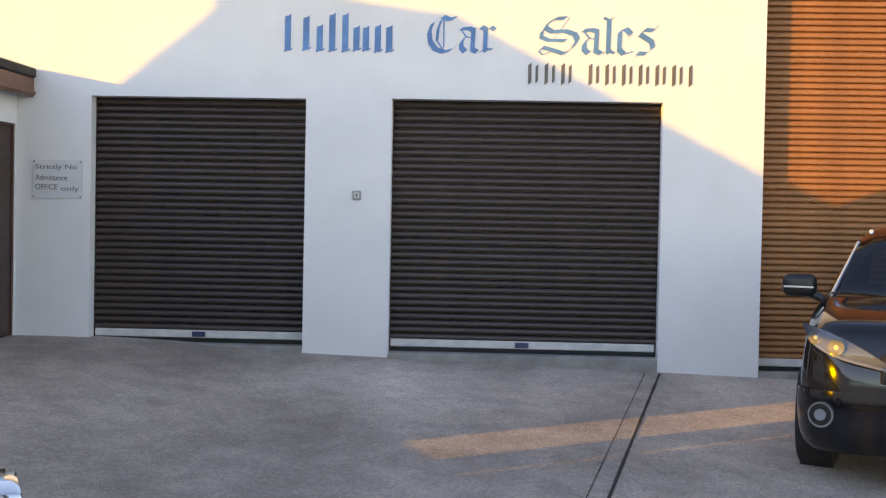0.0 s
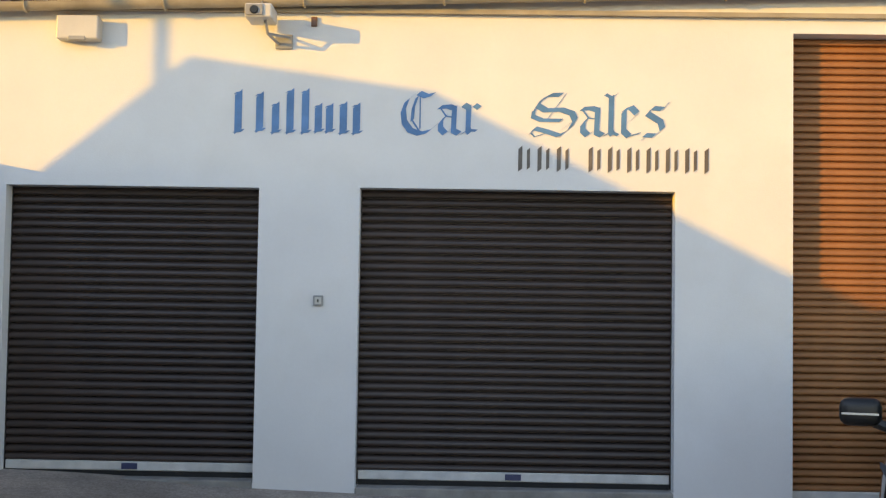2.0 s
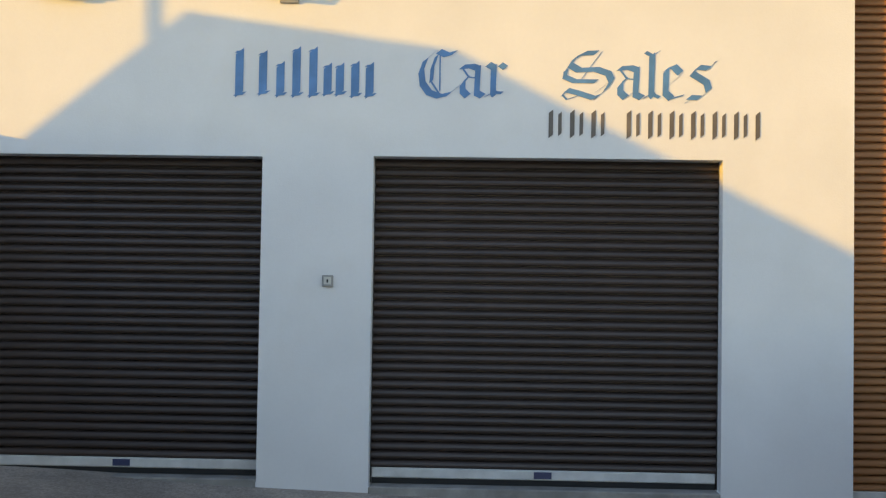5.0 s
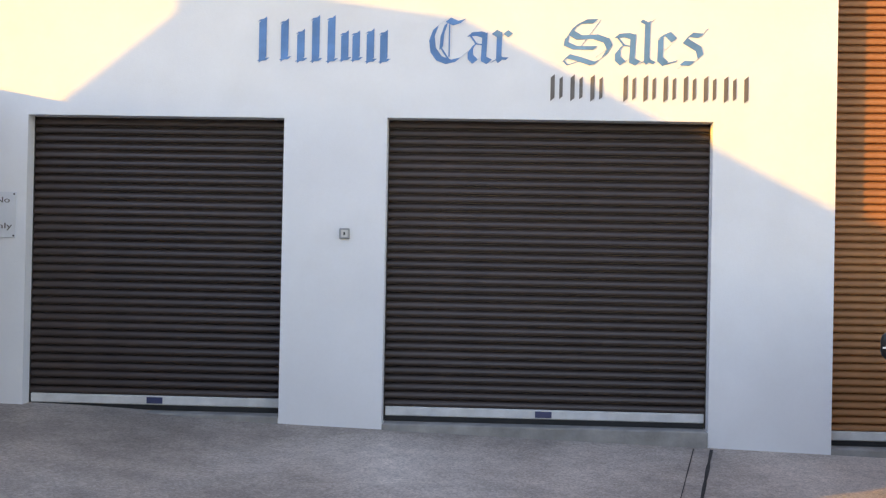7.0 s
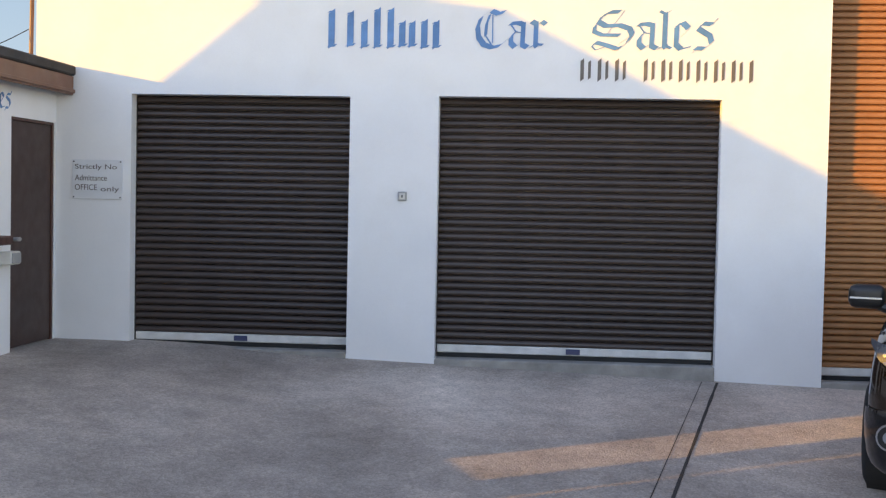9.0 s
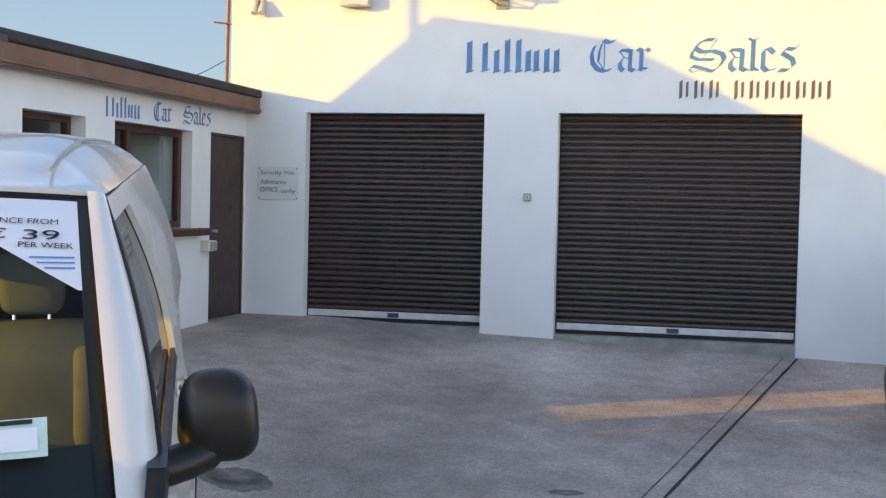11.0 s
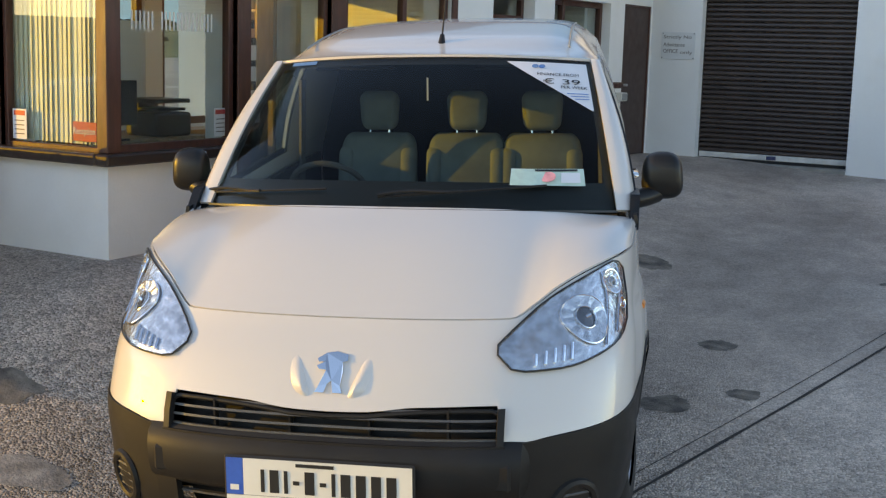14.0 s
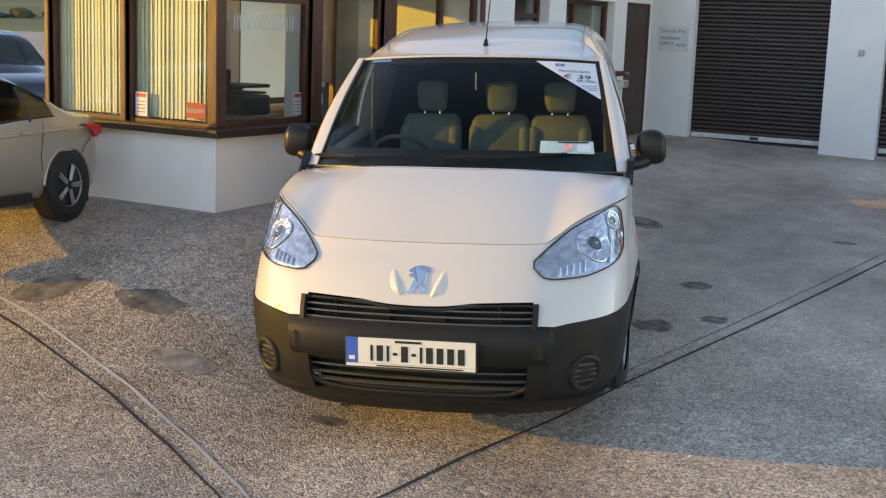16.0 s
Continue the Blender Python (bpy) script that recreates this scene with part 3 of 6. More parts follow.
M.update(
    van_white=car_paint("van_white_paint", (0.64, 0.61, 0.58), 0.27, 0.0, 0.6),
    van_black=material("black_bumper_plastic", (0.017, 0.016, 0.0155), 0.5, vary=0.12, scale=5, grain=200, bump=0.06, bump_scale=500, spec=0.28),
    mirror_black=material("black_mirror_plastic", (0.012, 0.012, 0.012), 0.38, vary=0.1, scale=5, grain=200, bump=0.04, bump_scale=500, spec=0.35),
    trim_black=material("black_trim", (0.012, 0.012, 0.012), 0.4),
    chrome=material("chrome", (0.75, 0.76, 0.78), 0.12, metal=1.0, vary=0.02),
    reflector=material("lamp_reflector", (0.74, 0.74, 0.73), 0.18, metal=0.8, vary=0.16, scale=22, bump=0.7, bump_scale=28),
    bulb_grey=material("lamp_shade_grey", (0.16, 0.16, 0.165), 0.22, metal=0.7, vary=0.3, scale=30, bump=0.4, bump_scale=40),
    lamp_glass=glass("lamp_glass", (0.93, 0.96, 1.0), 0.14, 0.02),
    screen_glass=glass("windscreen_glass", (0.62, 0.70, 0.68), 0.03),
    amber=material("amber_bulb", (0.65, 0.20, 0.03), 0.3),
    grille_grey=material("grey_grille_plastic", (0.075, 0.075, 0.075), 0.38, vary=0.1, scale=20, bump=0.15),
    seat_cloth=material("beige_seat_cloth", (0.155, 0.185, 0.19), 0.9, vary=0.1, scale=8, grain=300, bump=0.2, bump_scale=600),
    seat_dark=material("dark_seat_cloth", (0.06, 0.062, 0.066), 0.9, vary=0.1, scale=8, grain=300),
    dash=material("dark_dashboard", (0.011, 0.012, 0.014), 0.6, vary=0.1, bump=0.1, bump_scale=400),
    cabin=material("dark_cabin_lining", (0.016, 0.017, 0.020), 0.85),
    tyre=material("tyre_rubber", (0.02, 0.02, 0.02), 0.8, vary=0.15, bump=0.2),
    steel=material("grey_steel_wheel", (0.35, 0.35, 0.36), 0.4, metal=0.6),
    plate_white=material("plate_white", (0.78, 0.77, 0.70), 0.4, vary=0.03),
    plate_blue=material("plate_blue", (0.03, 0.12, 0.52), 0.4),
    # Near-black standing for the shade inside grilles and lamp pockets.
    void=material("black_void", (0.003, 0.003, 0.003), 0.8),
    ink=material("black_ink", (0.015, 0.015, 0.015), 0.5),
    paper=material("white_card", (0.78, 0.75, 0.76), 0.6, vary=0.03),
    pale_green=material("pale_green_card", (0.55, 0.70, 0.60), 0.5, vary=0.08, scale=20),
    pink=material("pink_disc", (0.75, 0.35, 0.42), 0.5, vary=0.15, scale=30),
    logo_blue=material("sticker_blue", (0.10, 0.25, 0.55), 0.5),
)
van = thing("van", (0.028, -10.637, -0.640), "white panel van with black bumpers and sale signs in its windscreen", "van")
van.matrix_world = Matrix.Translation((0.028, -10.637, -0.640)) @ Matrix.Rotation(radians(18.3), 4, "Z") @ Matrix.Rotation(radians(0.55), 4, "X") @ Matrix.Rotation(radians(-2.1), 4, "Y")


def paired(name, spec, mat, parent, label="", smooth=False):
    """One part on each side of the van."""
    rows = spec[0]
    out = []
    for side in (1, -1):
        bm = sheet([[(side * p[0], p[1], p[2]) for p in r] for r in rows], False, (spec[2] if len(spec) > 2 else 0.0))
        out.append(part(name, bm, mat, parent, label, smooth))
    return out


def lerp(a, b, t):
    return a + (b - a) * t


def table(t, pairs):
    """Smooth interpolation through (key, value) pairs."""
    if t <= pairs[0][0]:
        return pairs[0][1]
    n = len(pairs)
    slope = [(q[1] - p[1]) / (q[0] - p[0]) for p, q in zip(pairs, pairs[1:])]

    def tangent(i):
        if i == 0 or i == n - 1:
            return slope[0] if i == 0 else slope[-1]
        a, b = slope[i - 1], slope[i]
        return 0.0 if a * b <= 0 else 2 * a * b / (a + b)

    for i in range(n - 1):
        (a, x), (b, y) = pairs[i], pairs[i + 1]
        if t <= b:
            h = b - a
            s = (t - a) / h
            return (2 * s ** 3 - 3 * s * s + 1) * x + (s ** 3 - 2 * s * s + s) * h * tangent(i) + (3 * s * s - 2 * s ** 3) * y + (s ** 3 - s * s) * h * tangent(i + 1)
    return pairs[-1][1]


def sheet(rows, both=True, thick=0.0):
    """A grid of points as a surface, mirrored over x = 0 if both."""
    bm = bmesh.new()
    for side in ((1, -1) if both else (1,)):
        grid = [[bm.verts.new((side * p[0], p[1], p[2])) for p in r] for r in rows]
        for a, b in zip(grid, grid[1:]):
            for i in range(len(a) - 1):
                q = (a[i], a[i + 1], b[i + 1], b[i])
                if len({tuple(v.co) for v in q}) > 2:
                    bm.faces.new(q)
    bmesh.ops.remove_doubles(bm, verts=bm.verts[:], dist=0.0008)
    if thick:
        bmesh.ops.recalc_face_normals(bm, faces=bm.faces[:])
        bmesh.ops.solidify(bm, geom=bm.faces[:], thickness=thick)
    return bm


LEN = 4.62
BAND_W = [(0.08, 0.86), (0.16, 0.975), (0.35, 1.025), (0.62, 1.045), (0.80, 1.04), (0.95, 1.015), (1.3, 1.0)]
BAND_Y = [(0.08, 0.11), (0.16, 0.015), (0.30, -0.045), (0.55, -0.045), (0.68, 0.0), (0.80, 0.062), (0.95, 0.205), (1.12, 0.30), (1.3, 0.35)]


def band_point(z, s, bulge=0.0):
    """A point of the lower body at height z; s: 0 at the middle of the front, 1 where the side begins, 2 at the rear."""
    w, y0 = table(z, BAND_W), table(z, BAND_Y)
    d = 0.62
    if s <= 1:
        a = s * math.pi / 2
        return (w * math.sin(a) ** 0.78, y0 + d * (1 - math.cos(a) ** 0.72), z)
    y = lerp(y0 + d, LEN, s - 1)
    arch = 0.015 * math.exp(-((y - 0.98) / 0.42) ** 2) + 0.015 * math.exp(-((y - 3.75) / 0.42) ** 2)
    x = w + (arch if z < 0.95 else 0) - 0.03 * max(0, (y - 3.6)) ** 2 * 0.6
    return (x, y, z)


def belt_z(s):
    """The height of the bonnet's edge and the window line along the band."""
    if s <= 1:
        return table(s, [(0, 0.945), (0.36, 0.948), (0.42, 0.985), (0.5, 1.05), (0.6, 1.102), (0.7, 1.132), (0.8, 1.150), (1, 1.165)])
    y = lerp(0.83, LEN, s - 1)
    return table(y, [(0.83, 1.165), (1.15, 1.24), (1.7, 1.275), (2.6, 1.30), (LEN, 1.32)])


SS = [i / 48 for i in range(49)] + [1 + i / 34 for i in range(1, 35)]


def arch_cut(y, wheel_y, r=0.40, zc=0.33):
    d = r * r - (y - wheel_y) ** 2
    return zc + math.sqrt(d) if d > 0 else 0.0


WY = (0.98, 3.75)


def black_top(s):
    """The upper edge of the black bumper along the front and side."""
    if s <= 1:
        return table(s, [(0, 0.56), (0.40, 0.562), (0.50, 0.578), (0.75, 0.600), (0.95, 0.625), (1, 0.63)])
    return table(lerp(0.62, LEN, s - 1), [(0.62, 0.63), (0.75, 0.40), (1.4, 0.34), (LEN, 0.34)])


def build_body():
    # painted band from the bumper's edge up to the bonnet line and the windows
    n = 14
    rows = []
    for k in range(n + 1):
        row = []
        for s in SS:
            lo, hi = black_top(s), belt_z(s)
            if s < 0.41:
                lo = max(lo, table(s, [(0, 0.652), (0.05, 0.656), (0.14, 0.676), (0.334, 0.684), (0.353, 0.567), (0.41, 0.565)]))
            y = band_point(0.6, s)[1]
            if s > 1:
                lo = max(lo, arch_cut(y, WY[0]), arch_cut(y, WY[1]))
            row.append(band_point(lerp(lo, hi, k / n), s))
        rows.append(row)
    part("body_shell", sheet(rows, True, -0.012), M["van_white"], van, smooth=True)
    # bonnet: from the front edge up to the foot of the windscreen
    edge = [s for s in SS if s <= 1] + [1 + i / 60 for i in range(1, 6)]
    front = [band_point(belt_z(s), s) for s in edge]
    m = len(edge) - 1
    rows = []
    for k in range(15):
        t = k / 14
        row = []
        for i, p in enumerate(front):
            u = i / m
            x = 0.99 * min(1.0, p[0] / 0.99) if i < m else 0.985
            back = (x, 0.89 + 0.31 * (x / 0.985) ** 2.6, 1.305 - 0.07 * (x / 0.985) ** 3)
            e = Vector(p).lerp(Vector(back), t)
            e.z += 0.045 * math.sin(math.pi * t) * (1 - 0.75 * u ** 3) * (1 - 0.0 * t)
            row.append((e.x, e.y, e.z + (0.004 if t < 0.02 else 0)))
        rows.append(row)
    part("bonnet", sheet(rows, True, -0.01), M["van_white"], van, smooth=True)
    # bonnet shut line
    bm = bmesh.new()
    pts = [band_point(belt_z(s), s) for s in SS if s <= 0.40]
    sweep(bm, [(-a[0], a[1] - 0.002, a[2] + 0.001) for a in pts[:0:-1]] + [(a[0], a[1] - 0.002, a[2] + 0.001) for a in pts], 0.003)
    part("shut_line", bm, M["trim_black"], van, "dark bonnet shut line")
    for side in (1, -1):
        pts = []
        for k in range(15):
            t = k / 14
            s = lerp(0.70, 0.635, t)
            p = Vector(band_point(belt_z(s), s))
            x = min(p.x, 0.985)
            e = p.lerp(Vector((x, 0.89 + 0.31 * (x / 0.985) ** 2.6, 1.305 - 0.07 * (x / 0.985) ** 3)), t)
            u = s * 48 / m
            e.z += 0.045 * math.sin(math.pi * t) * (1 - 0.75 * u ** 3) + 0.001
            pts.append((side * e.x, e.y, e.z))
        bm = bmesh.new()
        sweep(bm, pts, 0.0035)
        part("shut_line", bm, M["trim_black"], van, "dark bonnet side gap")


SCR_N = 16


def screen_edge(u, t):
    """The windscreen: u 0 at the middle to 1 at its side, t 0 at its foot to 1 at its head."""
    lo = Vector((0.925 * u, 0.90 + 0.30 * u ** 2.6, 1.300 - 0.03 * u ** 3))
    hi = Vector((0.808 * u, 1.88 + 0.18 * u ** 2.8, 1.890 - 0.040 * u ** 2.5))
    p = lo.lerp(hi, t)
    p.y -= 0.035 * math.sin(math.pi * t)
    p.z += 0.030 * math.sin(math.pi * t)
    return p


def build_upper():
    # windscreen glass and its black border
    rows = [[screen_edge(i / SCR_N, k / 12) for i in range(SCR_N + 1)] for k in range(13)]
    w = part("windscreen", sheet(rows), M["screen_glass"], van, "clear curved windscreen", smooth=True)
    w.visible_shadow = False
    for name, t0, t1 in (("screen_band_low", 0.0, 0.17), ("screen_band_top", 0.955, 1.0)):
        rows = [[screen_edge(i / SCR_N, lerp(t0, t1, k / 3)) + Vector((0, 0.012, -0.012)) for i in range(SCR_N + 1)] for k in range(4)]
        part(name, sheet(rows), M["trim_black"], w, "black edge of the glass", smooth=True)
    rows = [[screen_edge(lerp(0.962, 1.0, i / 3), k / 12) + Vector((0, 0.010, -0.010)) for i in range(4)] for k in range(13)]
    paired("screen_band_side", [rows], M["trim_black"], w, "black edge of the glass", smooth=True)
    # A pillars
    rows = []
    for k in range(13):
        t = k / 12
        a = screen_edge(1.0, t)
        b = upright_at(1.27 + 0.82 * t - 0.05 * math.sin(math.pi * t), t, 0)
        row = []
        for i in range(7):
            p = a.lerp(b, i / 6)
            bul = math.sin(math.pi * i / 6)
            row.append((p.x + 0.016 * bul, p.y - 0.016 * bul, p.z + 0.006 * bul))
        rows.append(row)
    paired("a_pillar", [rows, True, -0.015], M["van_white"], van, smooth=True)
    # roof: crowned, from the head of the screen to the rear
    rows = []
    for k in range(25):
        t = k / 24
        row = []
        for i in range(15):
            u = i / 14
            head = screen_edge(min(1.0, u / 0.86), 1.0) if u <= 0.86 else screen_edge(1.0, 1.0).lerp(Vector((0.838, 2.10, 1.835)), (u - 0.86) / 0.14)
            y = lerp(head.y, LEN - 0.12, t)
            zc = table(y, [(1.88, 1.890), (2.12, 1.936), (2.5, 1.980), (3.1, 2.008), (LEN, 1.97)])
            z = lerp(zc - 0.035 * u ** 2, 1.835, max(0, (u - 0.66) / 0.34) ** 2.6)
            z = lerp(head.z, z, min(1, t * 9))
            row.append((0.835 * u if t > 0.04 else head.x, y, z))
        rows.append(row)
    part("roof_panel", sheet(rows, True, -0.012), M["van_white"], van, smooth=True)
    for side in (1, -1):
        bm = bmesh.new()
        sweep(bm, [(side * 0.70, y, lerp(table(y, [(1.88, 1.890), (2.12, 1.936), (2.5, 1.980), (3.1, 2.008), (LEN, 1.97)]) - 0.0246, 1.835, 0.015)) for y in [lerp(2.16, LEN - 0.25, k / 17) for k in range(18)]], 0.006)
        part("roof_channel", bm, M["plastic_grey"], van, "grey roof seam")
    # upper sides: door window, frame and blind rear panel
    def side_pt(y, t):
        lo = Vector((1.0, y, belt_z(1 + (y - 0.83) / (LEN - 0.83))))
        hi = Vector((0.835, y, 1.835 if y > 1.93 else lerp(1.235, 1.835, max(0, (y - 1.07) / 0.86))))
        p = lo.lerp(hi, t)
        p.x += 0.028 * math.sin(math.pi * t)
        return p

    def front_y(t):
        return 1.27 + 0.82 * t - 0.05 * math.sin(math.pi * t)

    rows = [[side_pt(lerp(max(2.74, front_y(t)), LEN, i / 14), t) for i in range(15)] for t in [k / 10 for k in range(11)]]
    paired("rear_side_panel", [rows, True, -0.012], M["van_white"], van, smooth=True)

    rows = []
    for k in range(11):
        t = k / 10
        z0 = front_y(t)
        rows.append([upright_at(lerp(z0, 2.74, i / 12), t, z0) for i in range(13)])
    g = paired("side_window", [rows], M["screen_glass"], van, "tinted front door window", smooth=True)
    for o in g:
        o.visible_shadow = False
    rows = [[p + Vector((0.004, 0, 0)) for p in r] for r in [[upright_at(lerp(front_y(t), 2.74, i / 12), t, 0) for i in range(13)] for t in (0.90, 0.95, 1.0)]]
    paired("window_frame", [rows, True, -0.02], M["van_white"], van, smooth=True)
    rows = [[upright_at(front_y(t) + o, t, 0) + Vector((0.003, 0, 0)) for o in (0.0, 0.02, 0.045)] for t in [k / 10 for k in range(11)]]
    paired("window_seal", [rows, True, -0.02], M["trim_black"], van, "black window seal", smooth=True)
    rows = [[upright_at(y, t, 0) + Vector((0.003, 0, 0)) for y in (2.69, 2.75, 2.81)] for t in [k / 6 for k in range(7)]]
    paired("b_pillar", [rows, True, -0.02], M["van_white"], van, smooth=True)
    rows = [[upright_at(lerp(1.12, 2.74, i / 12), t, 0) + Vector((0.005, 0, 0)) for i in range(13)] for t in (-0.02, 0.02, 0.05)]
    paired("window_strip", [rows, True, -0.015], M["trim_black"], van, "black strip under the window", smooth=True)
    # rear end
    rows = []
    for k in range(9):
        z = lerp(0.3, 1.93, k / 8)
        w = table(z, [(0.3, 0.97), (1.3, 0.96), (1.83, 0.82), (1.93, 0.6)])
        rows.append([(w * i / 6, LEN - 0.02 - 0.05 * (i / 6) ** 4, z) for i in range(7)])
    part("rear_doors", sheet(rows, True, -0.012), M["van_white"], van, smooth=True)


def upright_at(y, t, z0):
    lo = Vector((1.0, y, belt_z(1 + max(0.0, y - 0.83) / (LEN - 0.83))))
    p = lo.lerp(Vector((0.835, y, 1.835)), t)
    p.x += 0.028 * math.sin(math.pi * max(0, t))
    return p


def band_strip(z0, z1, s0, s1, off, n=20, m=4):
    """A strip of the front's surface, pushed outwards."""
    rows = []
    for k in range(m + 1):
        row = []
        for i in range(n + 1):
            s = lerp(s0, s1, i / n)
            p = Vector(band_point(lerp(z0, z1, k / m), s))
            a = s * math.pi / 2
            row.append(p + off * Vector((math.sin(a) ** 2, -math.cos(a), 0)).normalized())
        rows.append(row)
    return rows


def build_front():
    # black bumper: lower skirt, corners, the wide bar that carries the plate
    rise = lambda s: 0.15 * max(0.0, (s - 0.70) / 0.30) ** 1.4
    skirt = band_strip(0.085, 0.178, 0.0, 1.0, 0.012, 26, 5)
    for r in skirt:
        for i, p in enumerate(r):
            p.z += rise(i / 26)
    bumper = part("front_bumper", sheet(skirt, True, -0.03), M["van_black"], van, "black plastic bumper", smooth=True)

    def front_pt(s, z, off):
        a = s * math.pi / 2
        return Vector(band_point(z, s)) + off * Vector((math.sin(a) ** 2, -math.cos(a), 0)).normalized()

    def rim(path, off, r, parent, label):
        pts = [front_pt(s, z, off) for s, z in path]
        bm = bmesh.new()
        sweep(bm, [(-p.x, p.y, p.z) for p in pts[:0:-1]] + pts, r, 8)
        part("grille_rim", bm, M["van_black"], parent, label, smooth=True)

    rim([(0.0, 0.180), (0.10, 0.181), (0.20, 0.186), (0.27, 0.198), (0.315, 0.222), (0.345, 0.262), (0.362, 0.31), (0.372, 0.37)], 0.010, 0.015, bumper, "moulded rim of the lower grille")
    rim([(0.0, 0.640), (0.05, 0.644), (0.10, 0.656), (0.16, 0.664), (0.25, 0.669), (0.32, 0.668), (0.338, 0.655), (0.343, 0.60), (0.343, 0.56)], 0.006, 0.009, bumper, "moulded rim of the upper grille")
    rows = []
    for k in range(9):
        row = []
        for i in range(17):
            s = lerp(0.385, 1.0, i / 16)
            row.append(Vector(band_point(lerp(0.17 + rise(s), black_top(s), k / 8), s)))
        rows.append(row)
    paired("bumper_corner", [rows, True, -0.02], M["van_black"], bumper, smooth=True)
    for side in (1, -1):
        seam = bmesh.new()
        sweep(seam, [(side * p.x, p.y, p.z) for p in [Vector(band_point(lerp(0.20, 0.60, k / 10), 0.70 - 0.05 * abs(k / 5 - 1))) + Vector((0.004, -0.005, 0)) for k in range(11)]], 0.004)
        part("bumper_seam", seam, M["ink"], bumper, "dark seam")
    rows = []
    for k in range(8):
        row = []
        for i in range(25):
            s = 1 + i / 24 * 0.98
            y = band_point(0.4, s)[1]
            lo = max(0.20, arch_cut(y, WY[0]), arch_cut(y, WY[1]))
            row.append(Vector(band_point(lerp(lo, max(lo + 0.02, black_top(s)), k / 7), s)) + Vector((0.004, 0, 0)))
        rows.append(row)
    paired("side_rubbing_strip", [rows, True, -0.015], M["van_black"], van, "black lower side trim", smooth=True)
    rows = band_strip(0.368, 0.548, 0.0, 0.405, 0.034, 20, 6)
    for r, push in zip(rows, (-0.05, -0.01, 0, 0, 0, -0.01, -0.045)):
        for i, p in enumerate(r):
            p.y -= push
            if i == len(r) - 1:
                p.y += 0.05
    part("bumper_bar", sheet(rows, True, -0.03), M["van_black"], bumper, "black bumper bar", smooth=True)
    for side in (1, -1):
        x, y, z = band_point(0.46, 0.35)
        part("bumper_cap", boxed(side * x - 0.045, side * x + 0.045, y - 0.065, y - 0.02, 0.40, 0.50, 0.01), M["van_black"], bumper)
    for x in (-0.42, 0.02, 0.44):
        part("bumper_lug", boxed(x - 0.025, x + 0.025, 0.075, 0.14, 0.055, 0.095, 0.006), M["trim_black"], bumper)
    # grilles: dark backing, frame and louvres
    for name, z0, z1, s1, n in (("upper_grille", 0.552, 0.672, 0.345, 4), ("lower_grille", 0.172, 0.372, 0.335, 5)):
        g = part(name, sheet(band_strip(z0, z1, 0.0, s1, -0.07, 16, 2)), M["void"], van, "black slatted grille", smooth=True)
        for k in range(n):
            z = lerp(z0, z1, (k + 0.6) / n)
            part("louvre", sheet(band_strip(z - 0.004, z + 0.004, 0.0, s1, -0.014, 16, 1), True, -0.02), M["grille_grey"], g, smooth=True)
        for x in (-0.44, -0.15, 0.15, 0.44):
            part("grille_bar", boxed(x - 0.004, x + 0.004, band_point(z0, 0.2)[1] + 0.025, band_point(z0, 0.2)[1] + 0.06, z0, z1), M["van_black"], g)
        for a, b in ((z1 - 0.006, z1 + 0.008), (z0 - 0.006, z0 + 0.006)):
            if name == "upper_grille" and a > 0.6:
                continue
            part("grille_surround", sheet(band_strip(a, b, 0.0, s1 + 0.01, 0.004, 16, 1), True, -0.03), M["van_black"], g, smooth=True)
        paired("grille_end", [band_strip(z0, z1, s1 - 0.012, 0.352 if name == "upper_grille" else 0.395, 0.003, 3, 2), True, -0.03], M["van_black"], g, smooth=True)
    # round lamp pockets in the bumper corners: flat discs, their deep shade put into the colour
    for side in (1, -1):
        p = Vector(band_point(0.31, 0.60))
        p.x *= side
        du = Vector(band_point(0.31, 0.64)) - Vector(band_point(0.31, 0.56))
        dv = Vector(band_point(0.37, 0.60)) - Vector(band_point(0.25, 0.60))
        nrm = du.cross(dv).normalized()
        nrm = Vector((side * abs(nrm.x), -abs(nrm.y), nrm.z if nrm.y < 0 else -nrm.z))
        f = part("fog_pocket", tubed(p + nrm * 0.010, p - nrm * 0.05, 0.085, 0.07, 24), M["void"], bumper, "flat near-black disc for the shade of a round lamp pocket", smooth=True)
        bm = bmesh.new()
        q = nrm.to_track_quat("Z", "Y").to_matrix()
        sweep(bm, [p + q @ Vector((0.088 * math.cos(2 * math.pi * i / 28), 0.088 * math.sin(2 * math.pi * i / 28), 0.010)) for i in range(28)], 0.019, 8, True)
        part("fog_ring", bm, M["van_black"], f, smooth=True)
        for k in range(4):
            bm = bmesh.new()
            v = -0.045 + 0.03 * k
            h = math.sqrt(0.075 ** 2 - v * v)
            tube(bm, p + q @ Vector((-h, v, 0.013)), p + q @ Vector((h, v, 0.013)), 0.006, n=6)
            part("fog_rib", bm, M["grille_grey"], f)
    # number plate, with plain bars for its characters
    ya = -0.125
    plate = part("number_plate", boxed(-0.352, 0.352, ya - 0.012, ya, 0.343, 0.512, 0.006), M["ink"], van, "white number plate with a blue band, characters as bars")
    part("plate_face", boxed(-0.278, 0.343, ya - 0.015, ya - 0.0125, 0.368, 0.503), M["plate_white"], plate)
    part("plate_band", boxed(-0.343, -0.279, ya - 0.015, ya - 0.0125, 0.368, 0.503), M["plate_blue"], plate, "blue band")
    part("plate_foot", boxed(-0.343, 0.343, ya - 0.015, ya - 0.0125, 0.350, 0.366), M["plate_white"], plate)
